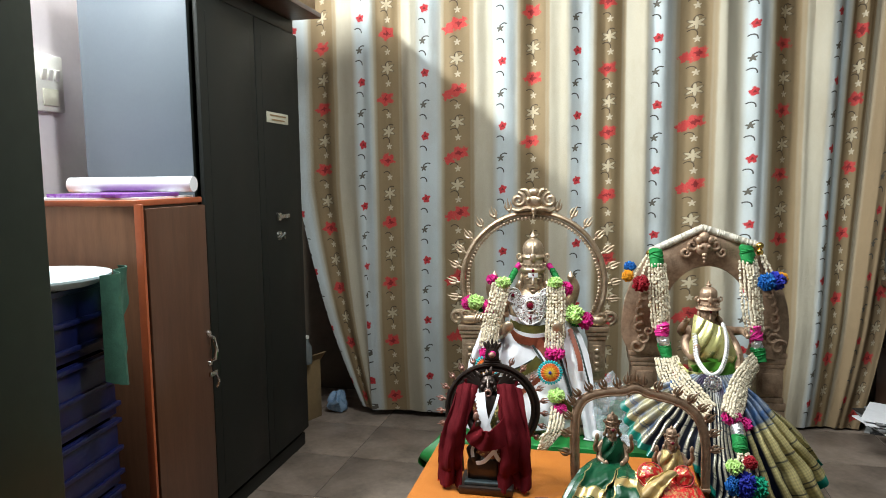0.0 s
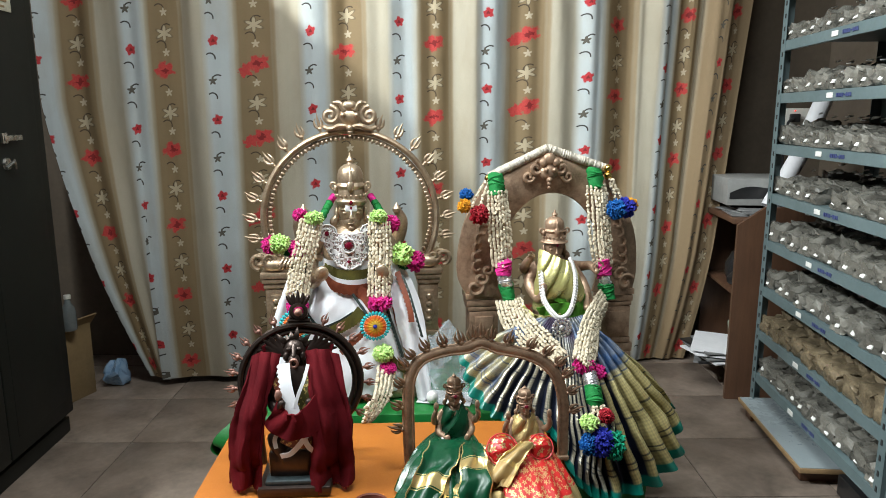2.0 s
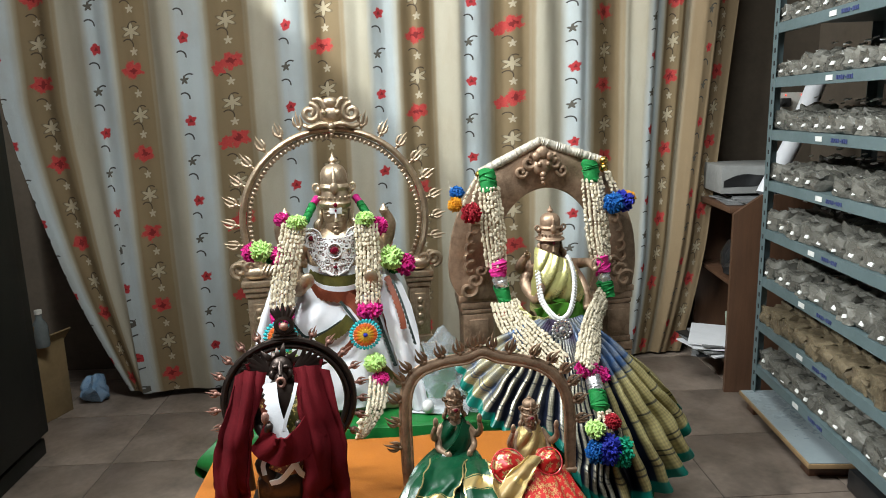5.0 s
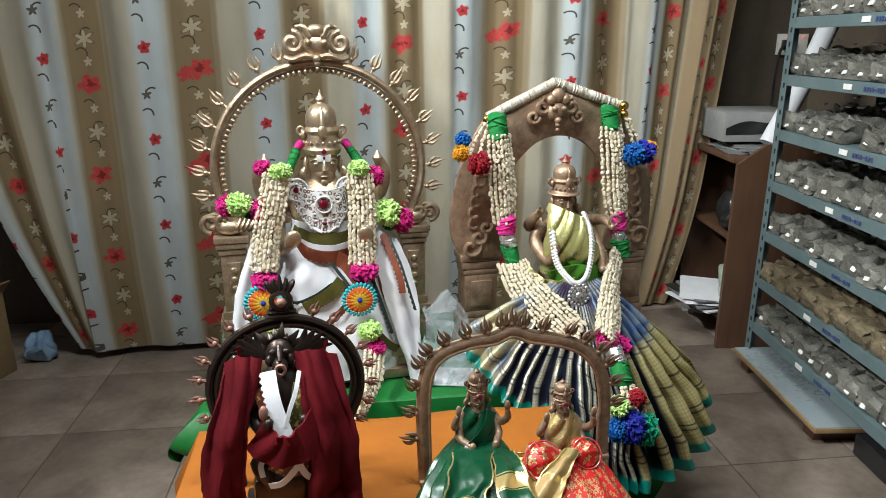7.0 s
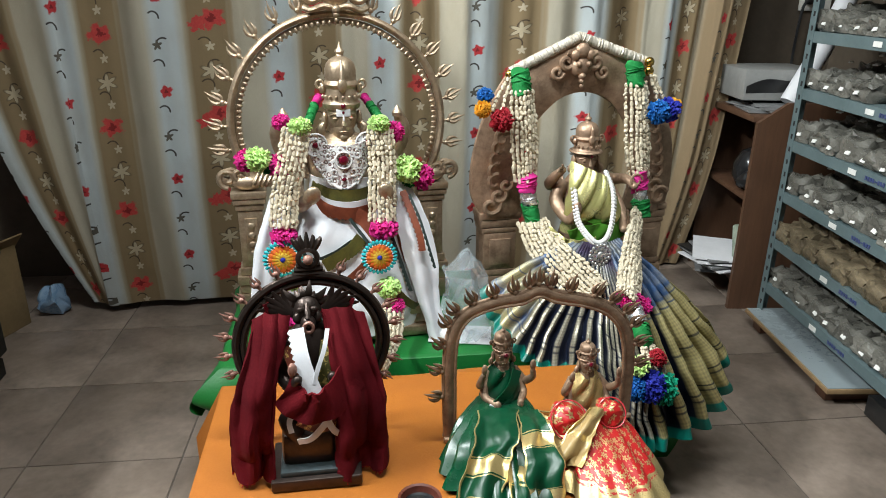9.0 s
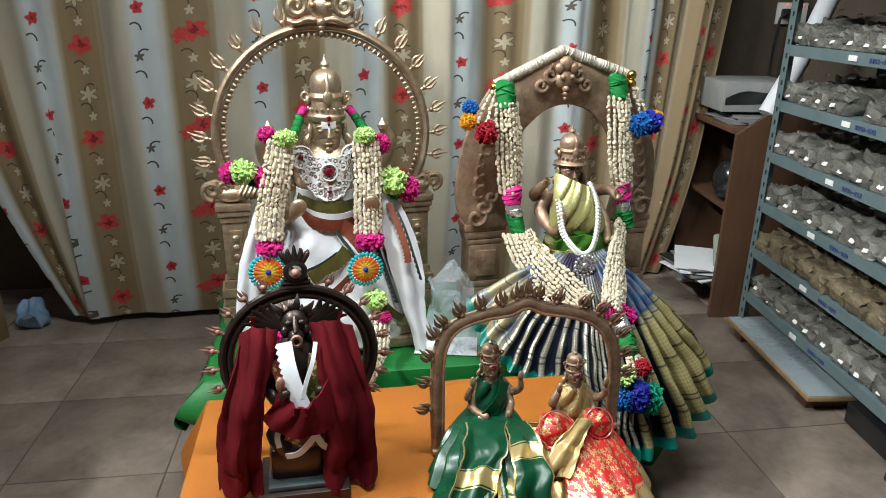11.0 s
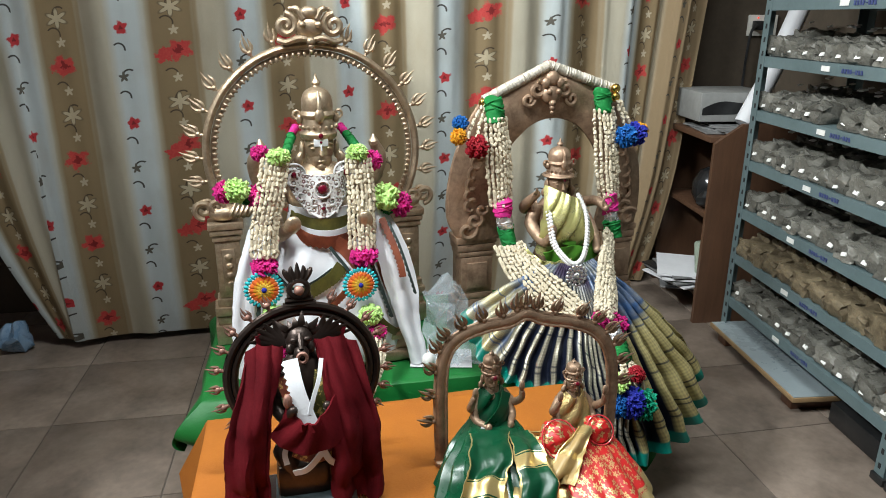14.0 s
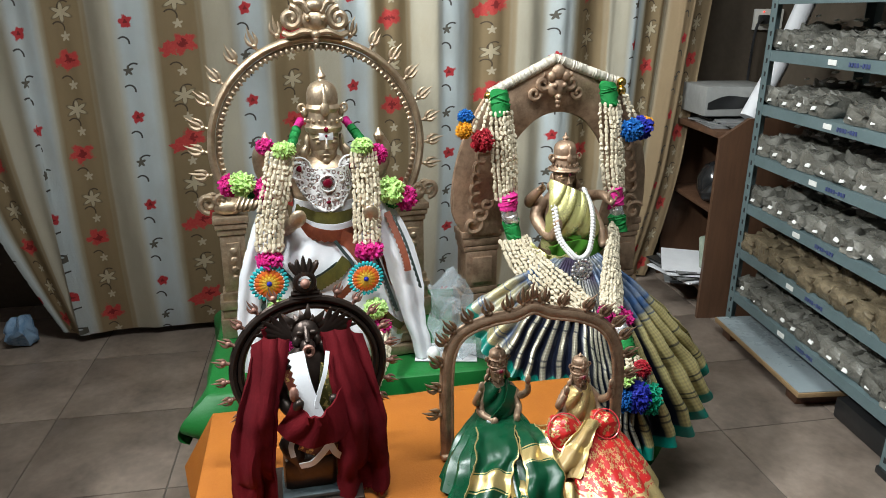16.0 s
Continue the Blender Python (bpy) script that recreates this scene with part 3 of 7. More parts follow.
def rack(m, shelves, label, height):
    c = thing("storage_rack", label, "rack", m=m, group="slotted angle racks")
    for x, sx in ((0, 1), (L, -1)):
        for y, sy in ((0, 1), (D, -1)):
            g = Geo()
            g.box((x + sx * 0.019, y + sy * 0.001, height / 2), (0.038, 0.002, height))
            g.box((x + sx * 0.001, y + sy * 0.019, height / 2), (0.002, 0.038, height))
            up = part("upright", g, M["rack"], c, world=False, smooth=False)
            h = Geo()
            k = 0.05
            while k < height - 0.03:
                h.box((x + sx * 0.022, y - sy * 0.0006, k), (0.009, 0.0016, 0.016))
                h.box((x - sx * 0.0006, y + sy * 0.022, k), (0.0016, 0.009, 0.016))
                k += 0.045
            tagged(part("slot_row", h, M["hole"], up, "punched dark slots", world=False, smooth=False), kind="stuff")
            part("foot", Geo().box((x + sx * 0.018, y + sy * 0.018, 0.012), (0.05, 0.05, 0.024), bev=0.004), M["black"], up, "black plastic foot", world=False)
    for z in shelves:
        g = Geo().box((L / 2, D / 2, z + 0.014), (L - 0.006, D - 0.008, 0.002))
        g.box((L / 2, 0.0025, z - 0.002), (L - 0.008, 0.002, 0.034)).box((L / 2, D - 0.004, z - 0.002), (L - 0.008, 0.002, 0.034))
        g.box((L / 2, 0.009, z - 0.019), (L - 0.012, 0.014, 0.002))
        sh = part("shelf", g, M["rack"], c, world=False, smooth=False)
        r = random.Random(int(z * 1000))
        part("label_strip", Geo().box((0.36 + 0.12 * r.random(), -0.0006, z - 0.002), (0.04, 0.002, 0.016)), M["tag"], sh, "white paper label", world=False)
        wr = Geo()
        for i in range(8):
            wr.box((0.47 + 0.012 * i + 0.1 * r.random() * 0, -0.0004, z - 0.003), (0.007, 0.002, 0.012 if i != 4 else 0.003), pose(0, 0, 0, 0, r.uniform(-20, 20), 0))
        part("lettering", wr, M["marker"], sh, "blue marker writing", world=False)
    return c


rack(RACK, SHELVES, "grey green slotted steel rack with full shelves", 2.0)
RACK2 = RACK @ pose(L + 0.02, 0.0, 0)
rack(RACK2, [z - 0.05 for z in SHELVES], "grey green slotted steel rack beside another rack", 2.0)


def packet_mesh(w, d, h, seed):
    """A soft wrapped bundle, rounded and lumpy, with a crumpled top."""
    bm = bmesh.new()
    bmesh.ops.create_cube(bm, size=1)
    bmesh.ops.subdivide_edges(bm, edges=bm.edges[:], cuts=5, use_grid_fill=True)
    off = Vector((seed * 3.1, seed, 0))
    for v in bm.verts:
        p = v.co.lerp(v.co.normalized() * 0.56, 0.2)
        q = noise.noise_vector(v.co * 2.6 + off) * 0.014 + noise.noise_vector(v.co * 7.0 + off) * 0.007
        v.co = Vector((p.x * w * 1.13, p.y * d * 1.04, max(0.0, (p.z + 0.5) * h))) + Vector((q.x, q.y, q.z * 1.5 if v.co.z > 0 else 0))
    bm.verts.index_update()
    g = Geo().add([v.co.copy() for v in bm.verts], [[v.index for v in f.verts] for f in bm.faces])
    bm.free()
    return g


PK = []
for s in range(6):
    PK.append(mesh_of("packet", packet_mesh(0.084, 0.085, 0.064 + 0.004 * (s % 3), s), M["packet"]))
PKT = []
for s in range(3):
    PKT.append(mesh_of("packet", packet_mesh(0.084, 0.085, 0.08, s + 9), M["packet_tan"]))
TAG = mesh_of("tag", Geo().box((0, -0.046, 0.022), (0.02, 0.004, 0.014), pose(0, 0, 0, -25)), M["tag"], smooth=False)


def fill(m, shelves, cols, first=0):
    for si, z in enumerate(shelves):
        if si == len(shelves) - 1:
            continue
        r = random.Random(si * 7 + first)
        for i in range(cols):
            if si == 8 and i < 4:
                continue
            x = 0.06 + i * (L - 0.12) / (cols - 1)
            row = thing("packet_row", "row of small plastic-wrapped bundles with white paper tags on rack shelf", "packets",
                        m=m @ pose(x + r.uniform(-0.004, 0.004), 0.055, z + 0.0155), group="wrapped bundles on shelves")
            for j in range(4):
                if si == 4 and i in (4,) and j == 0:
                    continue
                me = r.choice(PKT) if si == 1 else r.choice(PK)
                ob = new("packet", me)
                ob.parent = row
                ob.matrix_basis = pose(r.uniform(-0.003, 0.003), j * 0.083 + r.uniform(-0.006, 0.006), 0, 0, 0, r.uniform(-4, 4)) @ Matrix.Diagonal((1, 1, r.uniform(0.88, 1.15) * (1.0 if j else 0.8), 1))
                PLACE[ob] = Matrix()
                if si != 1 or r.random() < 0.15:
                    tg = new("tag", TAG)
                    tg.parent = ob
                    tg.matrix_basis = pose(r.uniform(-0.012, 0.012), 0.0, r.uniform(0, 0.01), 0, r.uniform(-15, 15), 0) if j == 0 else pose(r.uniform(-0.02, 0.02), 0.02, 0.05, -50, 0, r.uniform(-30, 30))


fill(RACK, SHELVES, 10)
rs = random.Random(12)
for k in range(5):
    solo("paper_stack", Geo().box(RACK @ Vector((0.19 + 0.02 * rs.random(), 0.15 + 0.03 * rs.random(), 1.62 + 0.021 + 0.011 * k)), (0.22, 0.28, 0.01), RACK.to_3x3().to_4x4() @ pose(0, 0, 0, 0, 0, rs.uniform(-12, 12))), M["paper"], "loose white papers stacked on rack shelf", "papers", RACK @ Vector((0.19, 0.15, 1.636 + 0.011 * k)), group="papers on rack")
solo("black_case", Geo().box(RACK @ Vector((0.78, 0.18, 0.035)), (0.3, 0.26, 0.07), RACK.to_3x3().to_4x4(), bev=0.008), M["black"], "flat black case lying under rack", "case", RACK @ Vector((0.78, 0.18, 0)))
fill(RACK2, [z - 0.05 for z in SHELVES], 10, 100)
bd = thing("laminated_board", "pale laminated plywood board lying under rack", "board", m=RACK @ pose(0.015, -0.02, 0.045))
part("core", Geo().box((0.29, 0.09, 0.008), (0.58, 0.24, 0.016), bev=0.001), M["ply"], bd, world=False)
part("face", Geo().box((0.29, 0.09, 0.0175), (0.572, 0.232, 0.002)), M["laminate_board"], bd, "pale blue white laminate face", world=False)
for x in (0.08, 0.53):
    solo("wood_batten", Geo().box(RACK @ Vector((x, 0.07, 0.0225)), (0.06, 0.2, 0.045), RACK.to_3x3().to_4x4(), bev=0.003), M["laminate"], "dark wooden batten under board", "batten", RACK @ Vector((x, 0.07, 0)), group="battens")

# ---- low tables and their cloths ----
M["orange"] = surf("orange", (0.4, 0.122, 0.005), (0.31, 0.09, 0.004), 5, 0.7, fine=260, bumps=0.2, sheen=0.0)
M["green_cloth"] = surf("green_cloth", (0.007, 0.16, 0.028), (0.005, 0.115, 0.02), 5, 0.5, fine=200, bumps=0.2, sheen=0.0)
M["wood"] = surf("wood", (0.2, 0.12, 0.06), (0.13, 0.075, 0.04), 6, 0.6, stretch=(1, 6, 6))


def low_table(m, w, d, h, label):
    t = thing("low_table", label, "table", m=m)
    part("tabletop", Geo().box((w / 2, d / 2, h - 0.016), (w, d, 0.024), bev=0.003), M["wood"], t, world=False)
    for x in (0.04, w - 0.04):
        for y in (0.04, d - 0.04):
            part("leg", Geo().box((x, y, (h - 0.028) / 2), (0.04, 0.04, h - 0.028), bev=0.003), M["wood"], t, world=False)


def table_cloth(m, w, d, h, drop, name, mat, label, flare, wave, tuck=0.0):
    """A cloth with folded corners; drop: the hang at the front, right, back and left."""
    def fn(u, v):
        # u goes round the rim, v from the middle of the top to the hem
        s = u * 4
        k, f = int(s) % 4, s - int(s)
        c = [(0, 0), (w, 0), (w, d), (0, d)]
        a, b = Vector(c[k]), Vector(c[(k + 1) % 4])
        p = a.lerp(b, f)
        out = [Vector((0, -1)), Vector((1, 0)), Vector((0, 1)), Vector((-1, 0))]
        n = out[k]
        corner = max(0, 1 - min(f, 1 - f) * 9)
        if corner:
            n = (n + out[(k - 1) % 4 if f < 0.5 else (k + 1) % 4] * corner).normalized() * (1 + 0.6 * corner)
        if v < 0.45:
            q = Vector((w / 2, d / 2)).lerp(p, v / 0.45)
            return q.x, q.y, h + 0.0015 * math.sin(11 * q.x) * math.sin(9 * q.y)
        t = (v - 0.45) / 0.55
        dr = drop[k] + (drop[(k - 1) % 4 if f < 0.5 else (k + 1) % 4] - drop[k]) * 0.5 * corner
        if tuck and k in (0, 3):
            dr = min(dr, tuck + (1.2 * f if k == 0 else 0.02))
        dr = min(dr, h - 0.006)
        fall = max(0, t - 0.06) / 0.94
        e = 0.008 * min(1, t / 0.06) + flare * (math.sin(math.pi * 0.82 * fall) if tuck else fall) * (0.4 + 0.6 * corner) + wave * fall * math.sin(s * 9.5 + 1.2 * math.sin(s * 5))
        z = h - (0.006 * min(1, t / 0.06) ** 2 if t < 0.06 else 0.006 + (dr - 0.006) * fall)
        return p.x + n.x * e, p.y + n.y * e, z
    ob = solo(name, Geo(), mat, label, "tablecloth", (0, 0, 0))
    g = Geo().sheet(lambda u, v: m @ Vector(fn(u * 0.99999, v)), 192, 40, 0.0)
    ob.data = mesh_of(name, g, mat, m.inverted())
    ob.matrix_basis = m
    return ob


ORANGE = frame_from((-0.155, 1.89), (0.63, 1.812))
GREEN = frame_from((-0.13, 2.56), (0.97, 2.457))
low_table(ORANGE, 0.787, 0.5, 0.388, "low wooden table hidden under orange cloth")
low_table(GREEN, 1.1, 0.54, 0.338, "low wooden table hidden under green cloth")
table_cloth(ORANGE, 0.787, 0.5, 0.391, (0.36, 0.36, 0.02, 0.36), "orange_tablecloth", M["orange"], "plain orange cotton tablecloth draped over low table", 0.085, 0.007)
table_cloth(GREEN, 1.1, 0.54, 0.341, (0.33, 0.33, 0.33, 0.1), "green_tablecloth", M["green_cloth"], "glossy green satin tablecloth draped over low table", 0.045, 0.008, 0.08)

# ---- materials of the figures and their dress ----
M["bronze"] = surf("bronze", (0.66, 0.52, 0.37), (0.3, 0.21, 0.135), 26, 0.42, 0.75, fine=140, bumps=0.45, spread=0.12)
M["copper"] = surf("copper", (0.5, 0.34, 0.23), (0.2, 0.125, 0.08), 28, 0.48, 0.5, fine=130, bumps=0.5, spread=0.12)
M["old_bronze"] = surf("old_bronze", (0.085, 0.06, 0.05), (0.04, 0.03, 0.026), 12, 0.36, 0.7, fine=120, bumps=0.25)
M["pinkish"] = surf("pinkish", (0.42, 0.22, 0.17), (0.25, 0.13, 0.1), 30, 0.5, 0.4, fine=200, bumps=0.3)
M["gold"] = surf("gold", (0.8, 0.55, 0.16), (0.62, 0.4, 0.1), 30, 0.22, 1.0, fine=200, bumps=0.1)
M["silver"] = surf("silver", (0.86, 0.86, 0.86), (0.66, 0.66, 0.68), 40, 0.28, 0.85, fine=260, bumps=0.4)
M["pearl"] = surf("pearl", (0.8, 0.79, 0.77), (0.68, 0.67, 0.66), 40, 0.3, fine=260, bumps=0.1)
M["ruby"] = surf("ruby", (0.16, 0.004, 0.02), (0.1, 0.002, 0.012), 40, 0.12, coat=0.6, bumps=0)
M["bud"] = surf("bud", (0.72, 0.64, 0.49), (0.5, 0.42, 0.29), 45, 0.6, fine=160, bumps=0.15)
M["cotton"] = surf("cotton", (0.76, 0.77, 0.8), (0.64, 0.65, 0.69), 8, 0.75, fine=300, bumps=0.2)
M["rust"] = surf("rust", (0.24, 0.055, 0.018), (0.11, 0.022, 0.01), 30, 0.6, fine=220, bumps=0.2)
M["olive"] = surf("olive", (0.13, 0.115, 0.022), (0.05, 0.048, 0.01), 30, 0.5, fine=220, bumps=0.2)
M["ink"] = surf("ink", (0.015, 0.03, 0.025), (0.01, 0.02, 0.02), 14, 0.6, fine=220)
M["maroon"] = surf("maroon", (0.12, 0.003, 0.007), (0.055, 0.0015, 0.004), 7, 0.85, spec=0.15, fine=320, bumps=0.3)
M["satin_green"] = surf("satin_green", (0.0006, 0.062, 0.024), (0.0005, 0.03, 0.012), 12, 0.3, spec=0.5, fine=60, bumps=0.1, bdist=0.004)
M["zari"] = surf("zari", (0.62, 0.47, 0.22), (0.45, 0.32, 0.12), 26, 0.34, 0.75, fine=420, bumps=0.5)
M["lime_silk"] = surf("lime_silk", (0.6, 0.55, 0.26), (0.46, 0.45, 0.15), 30, 0.3, 0.5, fine=300, bumps=0.2)
M["parrot"] = surf("parrot", (0.1, 0.3, 0.03), (0.06, 0.22, 0.02), 16, 0.35, 0.1, fine=300, bumps=0.2)
for nm, c in (("pink", (0.72, 0.02, 0.27)), ("lime", (0.6, 0.86, 0.3)), ("yarn_green", (0.0, 0.22, 0.04)), ("red", (0.4, 0.006, 0.02)),
              ("royal", (0.01, 0.02, 0.34)), ("azure", (0.0, 0.12, 0.42)), ("teal", (0.0, 0.36, 0.2)), ("amber", (0.8, 0.36, 0.01)), ("aqua", (0.02, 0.5, 0.55)), ("coral", (0.85, 0.16, 0.02)), ("yellow", (0.85, 0.55, 0.06))):
    M[nm] = surf(nm, c, tuple(k * 0.7 for k in c), 40, 0.75, fine=300, bumps=0.2)


# ---- shapes ----
def smooth(pts, n):
    """A smooth line through the points, n pieces."""
    p = [Vector(q) for q in pts]
    p = [p[0] * 2 - p[1]] + p + [p[-1] * 2 - p[-2]]
    out, k = [], len(p) - 3
    for i in range(n + 1):
        s = min(i / n * k, k - 1e-6)
        a, t = int(s), s - int(s)
        p0, p1, p2, p3 = p[a:a + 4]
        out.append(0.5 * (2 * p1 + (p2 - p0) * t + (2 * p0 - 5 * p1 + 4 * p2 - p3) * t * t + (3 * p1 - p0 - 3 * p2 + p3) * t ** 3))
    return out


def wrinkle(p, scale, size, seed=0.0):
    """Uneven creases of cloth."""
    p = Vector(p)
    return p + noise.noise_vector(p * scale + Vector((seed, seed, 0))) * size + noise.noise_vector(p * scale * 2.7) * size * 0.4


def ribbon(g, pts, width, n=24, thick=0.002, nor=(0, -1, 0), mi=0, teeth=0.0, ripple=0.0):
    line = smooth(pts, n)
    nv = Vector(nor)

    def fn(u, v):
        i = round(u * n)
        d = (line[min(i + 1, n)] - line[max(i - 1, 0)]).normalized()
        s = d.cross(nv).normalized()
        w = width * (v - 0.5)
        if teeth and v > 0.99:
            w += teeth * (1 if i % 2 else 0)
        return line[i] + s * w + nv * (ripple * math.sin(i * 1.1 + v * 5))
    return g.sheet(fn, n, 4, thick, mi)


def buds(g, pts, rng, r=0.0052, ln=0.0082, step=0.0112, mi=0):
    total = sum((Vector(b) - Vector(a)).length for a, b in zip(pts, pts[1:]))
    k = max(2, int(total / step))
    line = smooth(pts, k)
    for i, p in enumerate(line):
        d = (line[min(i + 1, k)] - line[max(i - 1, 0)]).normalized()
        j = Vector((rng.uniform(-1, 1), rng.uniform(-1, 1), rng.uniform(-1, 1)))
        q = (d + j * 0.5).to_track_quat("Z", "Y").to_matrix().to_4x4()
        s = rng.uniform(0.85, 1.2)
        g.ball(p + j * 0.0015, (r * s, r * s, ln * s), q, mi, 6, 4)
    return g


def bundle(parent, path, n, width, rng, depth=0.012, bulge=0.0):
    """n strings of buds side by side, each a part."""
    for i in range(n):
        o = (i / (n - 1) - 0.5) if n > 1 else 0
        pts = []
        for k, p in enumerate(path):
            a, b = Vector(path[max(k - 1, 0)]), Vector(path[min(k + 1, len(path) - 1)])
            d = (b - a).normalized()
            s = d.cross(Vector((0, -1, 0))).normalized()
            t = k / (len(path) - 1)
            w = width * (1 + bulge * math.sin(math.pi * t))
            pts.append(Vector(p) + s * o * w + Vector((0, depth * (4 * o * o - 1) + rng.uniform(-0.002, 0.002), 0)))
        tagged(part("bud_string", buds(Geo(), pts, rng), M["bud"], parent), kind="stuff")


def pom(g, c, r, rng, n=230, squash=1.0, core=0.78):
    c = Vector(c)
    g.ball(c, (r * core, r * core, r * core * squash), None, 0, 10, 7)
    for i in range(n):
        z = 1 - 2 * (i + 0.5) / n
        a = i * 2.39996 + rng.uniform(-0.2, 0.2)
        d = Vector((math.cos(a) * math.sqrt(1 - z * z), math.sin(a) * math.sqrt(1 - z * z), z * squash))
        s = d.orthogonal().normalized()
        t = d.cross(s).normalized()
        w, e = r * 0.17, c + (d + s * rng.uniform(-0.25, 0.25) + d.cross(s) * rng.uniform(-0.25, 0.25)).normalized() * r * d.length * rng.uniform(0.82, 1.16)
        b = c + d * r * 0.5
        tip = [e + (s * math.cos(q) + t * math.sin(q)) * w * 0.7 for q in (0, 2.1, 4.2)]
        g.add([b + (s * math.cos(q) + t * math.sin(q)) * w for q in (0, 2.1, 4.2)] + tip, [(0, 1, 4, 3), (1, 2, 5, 4), (2, 0, 3, 5), (3, 4, 5)])
    return g


def wrap(g, a, b, r, turns, rng, flat=(1, 1), mi=0):
    """A band of wound yarn or thread from a to b."""
    a, b = Vector(a), Vector(b)
    n = turns * 4
    line = [a.lerp(b, i / n) + Vector((rng.uniform(-1, 1), rng.uniform(-1, 1), 0)) * r * 0.06 for i in range(n + 1)]
    return g.tube(line, [r * (1.0 if i % 2 else 0.88) * rng.uniform(0.92, 1.06) for i in range(n + 1)], 14, mi, flat=flat)


def flame(g, p, d, s, mi=0, nor=(0, -1, 0)):
    """A small three-tongued flame finial at p, pointing along d."""
    p, d = Vector(p), Vector(d).normalized()
    side = d.cross(Vector(nor)).normalized()
    g.ball(p, s * 0.17, None, mi, 8, 6)
    for o, ln in ((0.06, 1.15), (0.62, 0.8), (-0.62, 0.84)):
        pts = smooth([p, p + d * s * 0.3 * ln + side * o * s * 0.4, p + d * s * 0.7 * ln + side * o * s * 0.42, p + d * s * ln + side * (o * s * 0.3 + s * 0.07)], 7)
        g.tube(pts, [s * k * 0.9 for k in (0.07, 0.12, 0.145, 0.135, 0.11, 0.075, 0.045, 0.012)], 6, mi, flat=(0.8, 1))
    return g


def scroll(c, r, turns, start, sign=1, n=26, inner=0.2, y=0.0):
    out = []
    for i in range(n + 1):
        t = i / n
        a = start + sign * turns * 2 * math.pi * t
        q = r * (1 - (1 - inner) * t)
        out.append(Vector(c) + Vector((math.cos(a) * q, -y * t, math.sin(a) * q)))
    return out


def arc_pts(c, r, a0, a1, n):
    return [Vector((c[0] + r * math.cos(radians(a0 + (a1 - a0) * i / n)), c[1], c[2] + r * math.sin(radians(a0 + (a1 - a0) * i / n)))) for i in range(n + 1)]


def limb(g, pts, radii, mi=0, n=12):
    line = smooth(pts, 4 * (len(pts) - 1))
    rr = []
    for i in range(len(line)):
        s = i / (len(line) - 1) * (len(radii) - 1)
        a = min(int(s), len(radii) - 2)
        rr.append(radii[a] + (radii[a + 1] - radii[a]) * (s - a))
    g.tube(line, rr, n, mi)
    g.ball(line[-1], rr[-1], None, mi, 10, 7)
    return g


# ---- large seated figure and its ring arch ----
rng = random.Random(4)
YA = 2.885
CA = (0.203, YA, 0.855)


